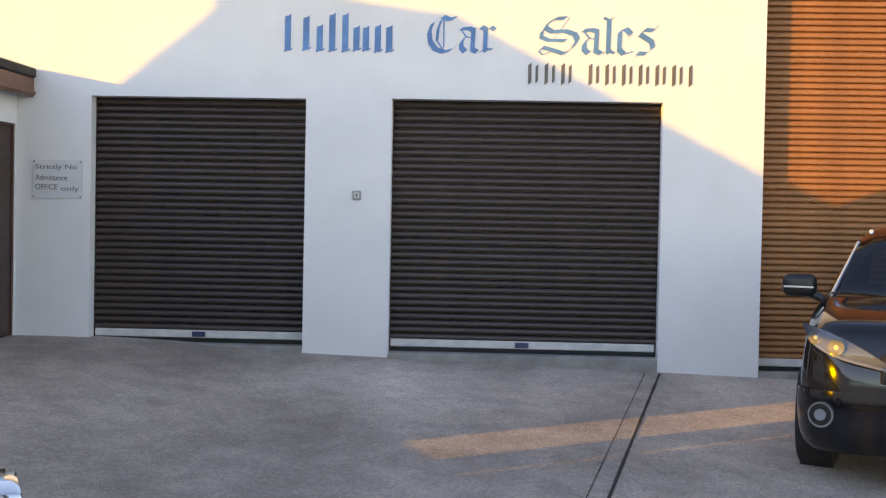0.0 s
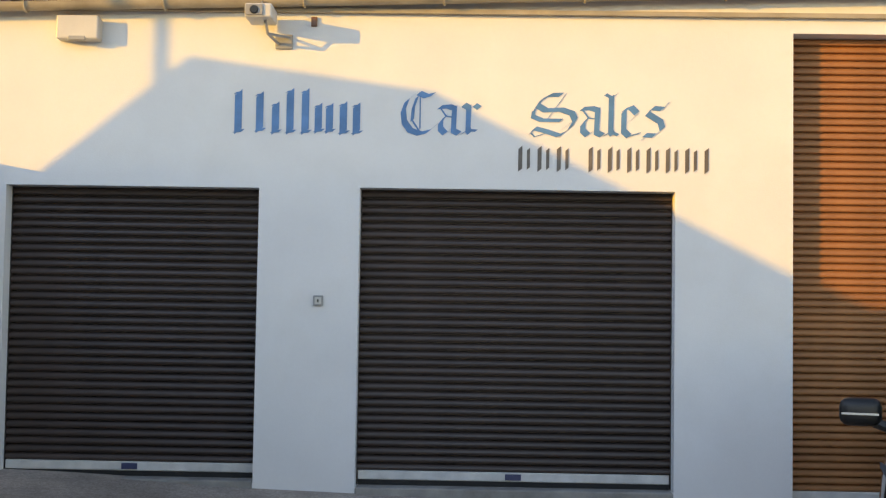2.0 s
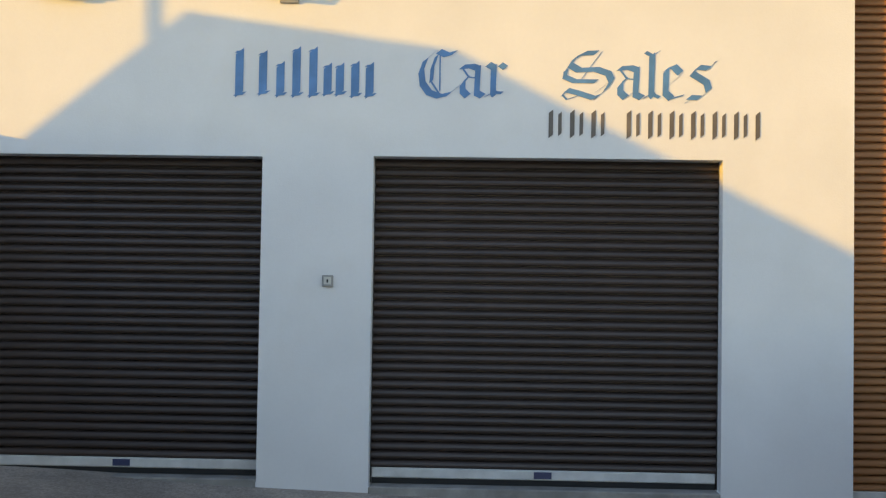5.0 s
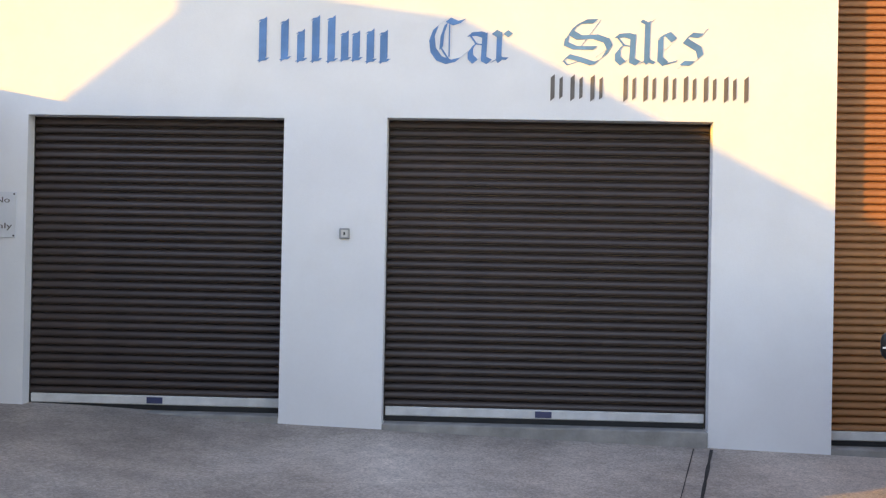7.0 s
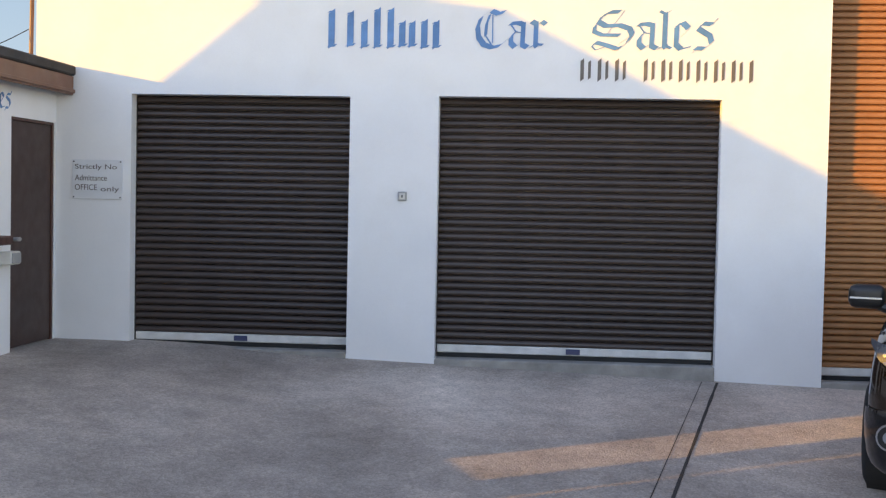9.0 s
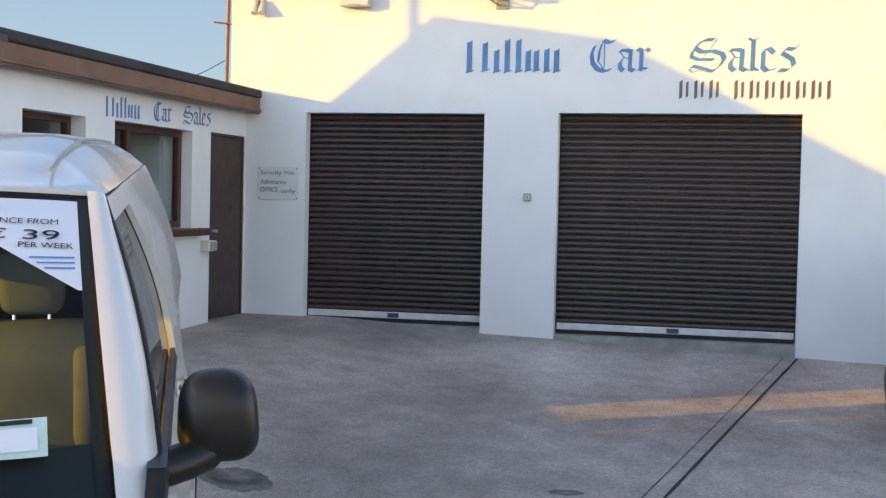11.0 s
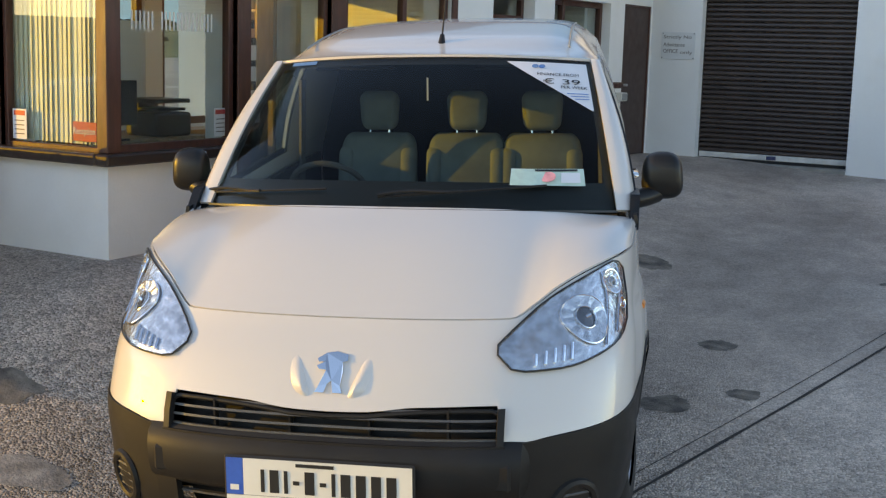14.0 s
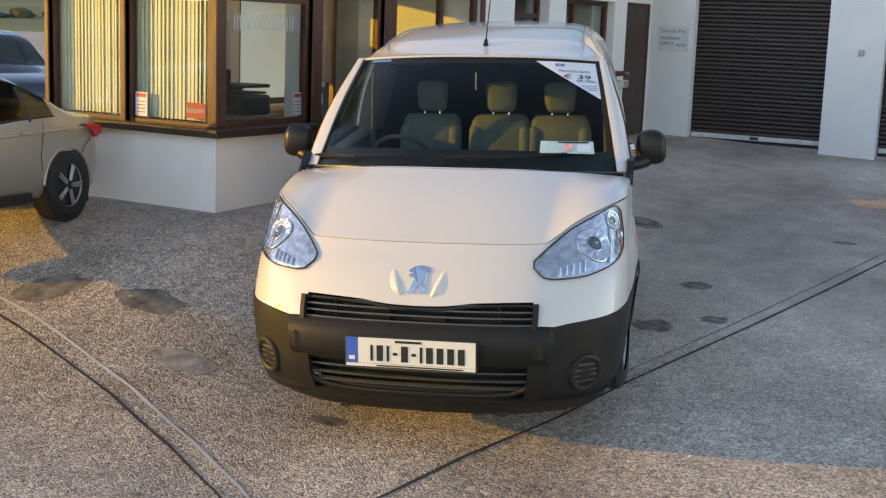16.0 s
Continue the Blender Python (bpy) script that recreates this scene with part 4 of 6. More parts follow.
    part("plate_mark", boxed(-0.08, 0.06, ya - 0.018, ya - 0.0155, 0.482, 0.494), M["ink"], plate)
    part("plate_mark", boxed(-0.18, 0.28, ya - 0.018, ya - 0.0155, 0.354, 0.361), M["ink"], plate)
    part("plate_mark", boxed(-0.327, -0.295, ya - 0.018, ya - 0.0155, 0.385, 0.405), M["plate_white"], plate)
    widths = [0.014, 0.034, 0.014, 0.024, 0.036, 0.024, 0.014, 0.036, 0.036, 0.036, 0.036]
    x = -0.212
    for k, wd in enumerate(widths):
        h = (0.415, 0.43) if k in (3, 5) else (0.382, 0.466)
        part("plate_bar", boxed(x, x + wd, ya - 0.018, ya - 0.0155, *h, 0.001), M["ink"], plate)
        x += wd + 0.0195
    # maker's badge as a plain chrome shape on a recessed shield
    def nose(x, z, out):
        lo, hi = 0.0, 0.6
        for _ in range(24):
            mid = (lo + hi) / 2
            lo, hi = (mid, hi) if band_point(z, mid)[0] < abs(x) else (lo, mid)
        return Vector((x, band_point(z, lo)[1] - out, z))

    for side in (1, -1):
        rows = []
        for k in range(13):
            t = k / 12
            x, z = lerp(0.142, 0.082, t ** 1.5), lerp(0.885, 0.700, t)
            crest = 0.031 * math.sin(math.pi * min(1, t * 1.25 + 0.02) * 0.5) * (1 - max(0, t - 0.86) * 4.5)
            rows.append([nose(side * (x + d), z, o) for d, o in ((0.075, -0.002), (0.04, crest * 0.42), (0.012, crest * 0.9), (0.0, crest), (-0.010, crest * 0.8), (-0.030, -0.003))])
        part("badge_shield", sheet(rows, False), M["van_white"], van, "pressed ridge beside the badge", smooth=True)
    badge = prism([(-0.065, -0.08), (-0.02, -0.08), (-0.008, -0.045), (0.012, -0.03), (0.022, -0.08), (0.068, -0.08), (0.055, -0.05), (0.062, 0.01), (0.055, 0.045), (0.078, 0.05), (0.075, 0.075), (0.02, 0.085), (-0.03, 0.078), (-0.07, 0.055), (-0.06, 0.043), (-0.03, 0.045), (-0.068, 0.028), (-0.055, 0.015), (-0.02, 0.012), (-0.035, -0.02), (-0.05, -0.055)], (-0.020, 0.0), "y")
    for v in badge.verts:
        v.co.x *= 0.78
        v.co.z *= 0.8
        v.co.y += band_point(0.78 + v.co.z, 0.02)[1] - 0.002
        v.co.z += 0.785
    part("badge", badge, M["chrome"], van, "chrome badge as a plain shape")


def lamp_surface(side, a, b, off):
    """A point of the headlamp's outer skin: a along it from the inner foot up to its top, b from its lower to its upper edge."""
    s = lerp(0.322, 0.855, a)
    hi = table(a, [(0, 0.872), (0.1, 0.930), (0.3, 1.026), (0.5, 1.083), (0.68, 1.118), (0.80, 1.134), (0.90, 1.115), (0.96, 1.06), (1, 0.985)])
    lo = table(a, [(0, 0.842), (0.05, 0.803), (0.13, 0.788), (0.35, 0.792), (0.65, 0.822), (0.9, 0.862), (1, 0.905)])
    z = lerp(lo, hi, b)
    p = Vector(band_point(z, s))
    t = s * math.pi / 2
    n = Vector((math.sin(t) ** 1.5, -math.cos(t), 0.45)).normalized()
    p += n * (off + 0.024 + 0.014 * math.sin(math.pi * a) * math.sin(math.pi * b))
    return Vector((side * p.x, p.y, p.z))


def build_headlamp(side):
    lamp = part("headlamp", sheet([[lamp_surface(1, a / 14, b / 10, -0.006) for b in range(11)] for a in range(15)], False), M["reflector"], van, "clear swept-back headlamp", smooth=True)
    rim = bmesh.new()
    loop = [lamp_surface(1, a / 14, 0, 0) for a in range(15)] + [lamp_surface(1, a / 14, 1, 0) for a in range(14, -1, -1)]
    loop = [p for i, p in enumerate(loop) if (p - loop[i - 1]).length > 1e-4]
    sweep(rim, loop, 0.0042, 6, True)
    part("lamp_seal", rim, M["trim_black"], lamp, "dark seal", smooth=True)
    cover = part("lamp_cover", sheet([[lamp_surface(1, a / 14, b / 10, 0.004) for b in range(11)] for a in range(15)], False), M["lamp_glass"], lamp, "clear lens", smooth=True)
    cover.visible_shadow = False
    for a, b, r, mat, lab in ((0.52, 0.47, 0.098, "reflector", "main reflector bowl"), (0.77, 0.73, 0.052, "reflector", "upper reflector bowl"), (0.91, 0.40, 0.024, "amber", "amber indicator bulb")):
        step = 0.02
        along = (lamp_surface(1, a + step, b, 0) - lamp_surface(1, a - step, b, 0)) / (2 * step)
        up = (lamp_surface(1, a, b + step, 0) - lamp_surface(1, a, b - step, 0)) / (2 * step)
        skew = along.dot(up) / up.dot(up)
        across = along - up * skew

        def disc(rr, t, off):
            da = rr * math.cos(t) / across.length
            db = rr * math.sin(t) / up.length - da * skew
            return lamp_surface(1, min(1, max(0, a + da)), min(0.98, max(0.02, b + db)), off)

        def dish(r0, r1, o0, o1, n, wave):
            return sheet([[disc(lerp(r0, r1, k / 4), 2 * math.pi * i / n, lerp(o0, o1, (k / 4) ** 2) + wave * (i % 2) * (k > 0)) for i in range(n + 1)] for k in range(5)], False)

        bowl = part("lamp_bowl", dish(r * 0.42, r, -0.005, 0.0022, 22, 0.0028), M[mat], lamp, lab)
        part("bulb_shade", dish(0.0015, r * 0.44, -0.0005, -0.0045, 16, 0.0), M["bulb_grey" if mat == "reflector" else mat], bowl, "dark bulb shade")
        for rr, w in ((r, 0.0042), (r * 0.44, 0.0026)):
            bm = bmesh.new()
            sweep(bm, [disc(rr, 2 * math.pi * j / 28, 0.001) for j in range(28)], w, 6, True)
            part("lamp_ring", bm, M["chrome"], bowl, smooth=True)
        bm = bmesh.new()
        sweep(bm, [disc(0.001, 0, -0.004), disc(r * 0.10, 0.6, 0.0), disc(r * 0.2, 0.6, 0.001)], 0.08 * r, 8)
        part("bulb", bm, M["chrome"], bowl, smooth=True)
    # dividing ribs and the fluted foot of the reflector
    for a0, b0, a1, b1 in ((0.70, 0.06, 0.66, 0.94), (0.83, 0.10, 0.84, 0.90)):
        bm = bmesh.new()
        sweep(bm, [lamp_surface(1, lerp(a0, a1, k / 8) + 0.03 * math.sin(math.pi * k / 8), lerp(b0, b1, k / 8), 0.0) for k in range(9)], 0.005)
        part("lamp_rib", bm, M["chrome"], lamp, smooth=True)
    for k in range(5):
        bm = bmesh.new()
        sweep(bm, [lamp_surface(1, 0.20 + 0.055 * k, b, -0.002) for b in (0.08, 0.14, 0.20, 0.26)], 0.006)
        part("lamp_flute", bm, M["chrome"], lamp, smooth=True)
    if side < 0:
        for o in (lamp, *lamp.children_recursive):
            if o.data.users == 1:
                for v in o.data.vertices:
                    v.co.x *= -1
                o.data.flip_normals()


def build_mirror(side):
    bm = bmesh.new()
    c = Vector((side * 1.135, 1.52, 1.372))
    n, m = 24, 16
    for k in range(m + 1):
        t = (1 - math.cos(math.pi * k / m)) / 2
        z = lerp(-0.095, 0.115, t)
        wx = 0.094 * max(0.02, 1 - abs(2 * t - 1) ** 3.6) ** 0.38 * lerp(1.05, 0.90, t)
        wy = 0.078 * max(0.02, 1 - abs(2 * t - 1) ** 3.0) ** 0.45
        for i in range(n):
            a = 2 * math.pi * i / n
            ca, sa = math.cos(a), math.sin(a)
            bm.verts.new(c + Vector((math.copysign(abs(ca) ** 0.5, ca) * wx, math.copysign(abs(sa) ** 0.8, sa) * wy * (1.0 if sa < 0 else 0.55), z)))
    bm.verts.ensure_lookup_table()
    for k in range(m):
        for i in range(n):
            j = (i + 1) % n
            bm.faces.new([bm.verts[q] for q in (k * n + i, k * n + j, (k + 1) * n + j, (k + 1) * n + i)])
    bm.faces.new([bm.verts[i] for i in range(n)][::-1])
    bm.faces.new([bm.verts[m * n + i] for i in range(n)])
    mir = part("door_mirror", bm, M["mirror_black"], van, "black door mirror", smooth=True)
    arm = bmesh.new()
    sweep(arm, [(side * 0.97, 1.40, 1.285), (side * 1.02, 1.43, 1.287), (side * 1.06, 1.46, 1.292), (side * 1.10, 1.49, 1.302), (side * 1.13, 1.51, 1.33)], 0.044, 14)
    part("mirror_arm", arm, M["mirror_black"], mir, "black arm", smooth=True)
    part("mirror_base", prism([(1.10, 1.20), (1.45, 1.25), (1.42, 1.34), (1.24, 1.34)], (side * 0.985, side * 1.025), "x"), M["mirror_black"], mir, "black triangular base")
    part("mirror_glass", boxed(side * 1.128 - 0.066, side * 1.128 + 0.066, 1.534, 1.540, 1.325, 1.465, 0.003), M["chrome"], mir, "mirror glass")


def build_wheel(parent, x, y, side, r=0.33, w=0.2, steel="steel", z=None):
    z = r if z is None else z
    tyre = bmesh.new()
    prof = [(r - 0.11, 0.0), (r - 0.05, -0.005), (r - 0.02, 0.01), (r, 0.035), (r, w - 0.035), (r - 0.02, w - 0.01), (r - 0.05, w + 0.005), (r - 0.11, w)]
    n = 36
    rings = [[tyre.verts.new((x - side * (d - 0.02), y + rr * math.cos(2 * math.pi * i / n), z + rr * math.sin(2 * math.pi * i / n))) for i in range(n)] for rr, d in prof]
    for a, b in zip(rings, rings[1:]):
        for i in range(n):
            tyre.faces.new((a[i], a[(i + 1) % n], b[(i + 1) % n], b[i]))
    wheel = part("wheel", tyre, M["tyre"], parent, "black rubber tyre", smooth=True)
    rim = bmesh.new()
    prof = [(r - 0.108, 0.012), (r - 0.125, 0.035), (r - 0.14, 0.03), (0.06, 0.05), (0.0, 0.045)]
    rings = [[rim.verts.new((x - side * (d - 0.02), y + rr * math.cos(2 * math.pi * i / n), z + rr * math.sin(2 * math.pi * i / n))) for i in range(n)] for rr, d in prof]
    for a, b in zip(rings, rings[1:]):
        for i in range(n):
            rim.faces.new((a[i], a[(i + 1) % n], b[(i + 1) % n], b[i]))
    part("rim", rim, M[steel], wheel, "wheel rim", smooth=True)
    for k in range(3):
        d = w * (0.28 + 0.22 * k)
        g = bmesh.new()
        sweep(g, [(x - side * d, y + (r - 0.002) * math.cos(2 * math.pi * i / n), z + (r - 0.002) * math.sin(2 * math.pi * i / n)) for i in range(n)], 0.0055, 4, True)
        part("tread_groove", g, M["ink"], wheel)
    return wheel


def build_seat(x):
    seat = part("seat", boxed(x - 0.23, x + 0.23, 2.27, 2.78, 0.84, 0.98, 0.05, 3), M["seat_cloth"], van, "beige cloth seat")
    mat = M["seat_cloth"]
    bm = boxed(x - 0.245, x + 0.245, 2.76, 2.90, 0.93, 1.40, 0.055, 4)
    for v in bm.verts:
        v.co.y += (v.co.z - 0.93) * 0.22
        v.co.x = x + (v.co.x - x) * (1 - 0.35 * max(0, v.co.z - 1.15))
        v.co.z -= 1.6 * max(0, abs(v.co.x - x) - 0.10) ** 2 * (v.co.z > 1.2)
    part("backrest", bm, mat, seat, smooth=True)
    for s in (1, -1):
        b2 = boxed(x + s * 0.19 - 0.05, x + s * 0.19 + 0.05, 2.742, 2.86, 0.96, 1.32, 0.04, 3)
        for v in b2.verts:
            v.co.y += (v.co.z - 0.93) * 0.22
        part("seat_bolster", b2, mat, seat, smooth=True)
        part("headrest_post", tubed((x + s * 0.06, 2.93, 1.36), (x + s * 0.06, 2.95, 1.48), 0.007, n=8), M["chrome"], seat)
    bm = boxed(x - 0.128, x + 0.128, 2.89, 3.00, 1.405, 1.63, 0.054, 5)
    for v in bm.verts:
        v.co.x = x + (v.co.x - x) * (0.86 + 0.62 * (v.co.z - 1.405)) * (1 - 0.9 * max(0, v.co.z - 1.58))
    part("headrest", bm, mat, seat, smooth=True)


def build_cabin():
    rows = []
    for k, (y, z) in enumerate(((0.98, 1.245), (1.12, 1.235), (1.3, 1.225), (1.5, 1.205), (1.62, 1.16), (1.68, 1.05), (1.70, 0.75))):
        rows.append([(0.93 * i / 12, y + 0.04 * (i / 12) ** 2, z - 0.012 * math.cos(6 * i / 12)) for i in range(13)])
    dash = part("dashboard", sheet(rows, True, -0.02), M["dash"], van, "dark moulded dashboard", smooth=True)
    part("instrument_hood", boxed(-0.62, -0.22, 1.36, 1.62, 1.17, 1.285, 0.05, 3), M["dash"], dash, smooth=True)
    part("dash_vent", boxed(-0.55, -0.2, 1.115, 1.13, 1.236, 1.248), M["plastic_grey"], dash, "pale vent slot")
    part("dash_vent", boxed(0.02, 0.36, 1.115, 1.13, 1.236, 1.248), M["plastic_grey"], dash, "pale vent slot")
    wheel = bmesh.new()
    c, r = Vector((-0.47, 1.66, 1.27)), 0.19
    q = Vector((0, 0.75, 0.65)).normalized().to_track_quat("Z", "Y").to_matrix()
    sweep(wheel, [c + q @ Vector((r * math.cos(2 * math.pi * j / 28), r * math.sin(2 * math.pi * j / 28), 0)) for j in range(28)], 0.015, 8, True)
    for a in (0.2, 2.94, 4.71):
        tube(wheel, c + q @ Vector((r * math.cos(a), r * math.sin(a), 0)), c - q @ Vector((0, 0, 0.04)), 0.016, 0.03, n=8)
    part("steering_wheel", wheel, M["seat_dark"], van, "dark steering wheel", smooth=True)
    for x in (-0.465, 0.075, 0.525):
        build_seat(x)
    part("seat_shell", boxed(-0.69, -0.24, 2.89, 3.02, 0.93, 1.36, 0.05, 3), M["seat_dark"], van, "dark back of the driver's seat")
    part("cabin_floor", boxed(-0.93, 0.93, 1.1, 3.32, 0.45, 0.50), M["cabin"], van)
    part("bulkhead", prism([(-0.93, 0.5), (0.93, 0.5), (0.93, 1.25), (0.79, 1.80), (-0.79, 1.80), (-0.93, 1.25)], (3.30, 3.33), "y"), M["cabin"], van, "dark steel bulkhead")
    part("headlining", boxed(-0.74, 0.74, 2.04, 3.30, 1.835, 1.845), M["cabin"], van)
    for side in (1, -1):
        part("door_lining", boxed(side * 0.955 - 0.015, side * 0.955 + 0.015, 1.25, 3.30, 0.5, 1.22), M["cabin"], van)
        part("sun_visor", boxed(side * 0.42 - 0.20, side * 0.42 + 0.20, 2.02, 2.18, 1.815, 1.83, 0.005), M["cabin"], van)
        belt = bmesh.new()
        tube(belt, (side * 0.86, 2.62, 1.72), (side * 0.88, 2.62, 1.0), 0.02, n=4)
        part("seat_belt", belt, M["seat_dark"], van, "dark grey seat belt")
    part("mirror_stalk", boxed(-0.004, 0.004, 1.86, 1.868, 1.68, 1.79), M["plastic_white"], van, "pale strip hanging at the mirror")


def on_screen(u, t, lift):
    p = screen_edge(abs(u), t)
    return Vector((math.copysign(p.x, u), p.y, p.z)) + Vector((0, -0.62, 0.78)) * lift


def build_screen_details():
    # sale sign across the upper corner, behind the glass
    def quad(u0, t0, u1, t1, lift, mat, name, parent, label=""):
        rows = [[on_screen(lerp(u0, u1, i / 6), lerp(t0, t1, k / 4), lift) for i in range(7)] for k in range(5)]
        return part(name, sheet(rows, False), mat, parent, label)

    rows = []
    for k in range(9):
        t = lerp(0.60, 0.965, k / 8)
        lo = lerp(0.955, 0.49, max(0, (t - 0.60) / 0.365)) if t < 0.965 else 0.49
        rows.append([on_screen(lerp(lo, 0.965, i / 8), t, 0.003) for i in range(9)])
    sign = part("sale_sign", sheet(rows, False), M["paper"], van, "white card with a price, across the screen's corner")
    for words, u, t, w, h in (("FINANCE FROM", 0.67, 0.855, 0.21, 0.026), ("€ 39", 0.70, 0.79, 0.19, 0.048), ("PER WEEK", 0.80, 0.755, 0.14, 0.024)):
        bm = words_between(words, w, h, 0.002)
        o, r = on_screen(u, t, 0.007), (on_screen(min(0.99, u + 0.12), t - 0.003, 0.007) - on_screen(u, t, 0.007)).normalized()
        up = (on_screen(u, t + 0.06, 0.007) - on_screen(u, t, 0.007)).normalized()
        for v in bm.verts:
            v.co = o + r * v.co.x + up * v.co.z
        part("sign_words", bm, M["ink"], sign, words.lower())
    for u in (0.66, 0.70):
        c = on_screen(u, 0.925, 0.007)
        part("sign_mark", tubed(c, c + Vector((0, -0.001, 0.002)), 0.016, n=14), M["logo_blue"], sign, "blue ring mark")
    for k in range(3):
        quad(0.83 + 0.02 * k, 0.715 - 0.02 * k, 0.95, 0.721 - 0.02 * k, 0.006, M["logo_blue"], "sign_line", sign)
    st = quad(0.53, 0.14, 0.87, 0.235, 0.003, M["pale_green"], "dealer_sticker", van, "pale green card on the dashboard")
    quad(0.64, 0.219, 0.84, 0.230, 0.006, M["ink"], "sticker_bar", st)
    c = on_screen(0.70, 0.185, 0.007)
    part("sticker_disc", tubed(c, c + Vector((0, -0.001, 0.0015)), 0.034, n=20), M["pink"], st, "pink disc")
    quad(-0.90, 0.955, -0.72, 0.985, 0.004, M["logo_blue"], "small_sticker", van, "small blue sticker")
    quad(0.76, 0.155, 0.85, 0.21, 0.006, M["paper"], "sticker_patch", st)
    # wipers
    for a, b in (((-0.30, 0.095), (-0.93, 0.06)), ((0.62, 0.13), (-0.06, 0.055))):
        bm = bmesh.new()
        p, q = on_screen(a[0] / 0.89, a[1], 0.02), on_screen(b[0] / 0.89, b[1], 0.012)
        sweep(bm, [on_screen(lerp(a[0], b[0], k / 8) / 0.89, lerp(a[1], b[1], k / 8), 0.014) for k in range(9)], 0.0055)
        blade = part("wiper", bm, M["trim_black"], van, "black wiper", smooth=True)
        bm = bmesh.new()
        sweep(bm, [on_screen(lerp(b[0], a[0], k / 10) / 0.89, lerp(b[1], a[1], k / 10) + 0.012 * math.sin(k), 0.026) for k in range(6)], 0.008)
        part("wiper_arm", bm, M["trim_black"], blade, "black wiper arm", smooth=True)
    # scuttle under the screen
    rows = [[(0.93 * i / 10, 0.865 + 0.31 * (i / 10) ** 2.6 + 0.05 * k, 1.300 - 0.03 * (i / 10) ** 3 - 0.012 * k) for i in range(11)] for k in range(3)]
    part("scuttle", sheet(rows, True, -0.01), M["trim_black"], van, "black scuttle panel", smooth=True)
    # aerial
    aer = part("aerial", tubed((0.035, 2.14, 1.930), (0.035, 2.17, 1.982), 0.022, 0.012, 12), M["van_black"], van, "black roof aerial", smooth=True)
    part("aerial_rod", tubed((0.035, 2.165, 1.977), (0.06, 2.34, 2.38), 0.005, 0.003, 8), M["van_black"], aer)
    # door handles
    for side in (1, -1):
        part("door_handle", boxed(side * 1.02, side * 1.075, 2.48, 2.66, 1.20, 1.235, 0.012, 2), M["chrome"], van, "door handle", smooth=True)
        seam = bmesh.new()
        sweep(seam, [(side * (table(z, BAND_W) + (0.0075 if z < 0.95 else 0.001)), 1.33, z) for z in [0.40 + 0.05 * k for k in range(17)]], 0.0035)
        part("door_seam", seam, M["trim_black"], van)
        part("side_repeater", boxed(side * 1.035, side * 1.062, 0.98, 1.06, 0.86, 0.89, 0.008), M["amber"], van, "amber side repeater")
    part("underbody", boxed(-0.92, 0.92, 0.35, LEN - 0.2, 0.2, 0.34), M["ink"], van)


build_body()
build_upper()
build_front()
for side in (1, -1):
    build_headlamp(side)
    build_mirror(side)
    for wy in WY:
        build_wheel(van, side * 1.0, wy, side)
build_cabin()
build_screen_details()


def settle_van():
    """The load bay narrows a little and climbs with the slope of the yard; the cab sits low on its springs."""
    done = set()
    for o in van.children_recursive:
        if o.data.name in done:
            continue
        done.add(o.data.name)
        for v in o.data.vertices:
            k = v.co.y - 1.2
            if k > 0:
                v.co.x = v.co.x * (1 - 0.022 * k) - 0.085 * k
                v.co.z += 0.055 * k
            v.co.z -= 0.032 * min(1.0, max(0.0, (v.co.z - 1.0 - 0.055 * max(k, 0.0)) / 0.28))


settle_van()


# ---- an unseen house, added so that its roof throws the shadow on the garage wall ----
M["slate"] = material("roof_slate", (0.09, 0.09, 0.10), 0.7, vary=0.15, scale=3)
M["pebbledash"] = material("grey_pebbledash", (0.45, 0.43, 0.40), 0.9, vary=0.1, bump=0.3)


def house_by_shadow():
    """An unseen house added at HX; its outline is where the sun's rays through the corners of its shadow on the wall
    come from.
    """
    HX = -12.5

    def back(x, z, hx=HX):
        s = (x - hx) / SUN_WAY.x
        return (-s * SUN_WAY.y, z - s * SUN_WAY.z)

    eave_l, apex, ridge, eave_r, under = back(-2.2, 2.21), back(-1.205, 3.01), back(0.49, 2.78), back(3.5, 1.27), back(3.12, 1.12)
    foot_l, foot_r = back(-2.0, 1.9), back(2.30, 1.2)
    ob = thing("house", (HX, (eave_l[0] + eave_r[0]) / 2, -0.3), "unseen grey house with a slate roof, shaped to cast the garage wall's shadow", "house")
    yc = (eave_l[0] + eave_r[0]) / 2
    rel = lambda p: (p[0] - yc, p[1] + 0.3)
    def along(outline):
        """An outline in the plane of y and z, drawn out away from the sun."""
        bm = prism(outline, (0.0, 1.0), "x")
        for v in bm.verts:
            if v.co.x > 0.5:
                v.co = Vector((-0.84 * 4.5, v.co.y - 0.535 * 4.5, v.co.z))
        return bm

    top = min(rel(under)[1], rel(eave_l)[1]) + 0.12
    part("wall", along([(foot_r[0] - yc, -0.3), (foot_l[0] - yc, -0.3), (foot_l[0] - yc, top), (foot_r[0] - yc, top)]), M["pebbledash"], ob)
    part("roof", along([rel(p) for p in (eave_l, apex, ridge, eave_r, under)]), M["slate"], ob, "slate roof")
    py, pz = rel(back(-1.347, 2.93))
    part("vent_pipe", tubed((-0.05, py, pz - 0.3), (-0.05, py, pz + 1.2), 0.032, n=10), M["plastic_grey"], ob, "grey pipe on the roof")


house_by_shadow()

# ---- painted signs on the walls ----
NIB = Vector((0.77, 0.64))


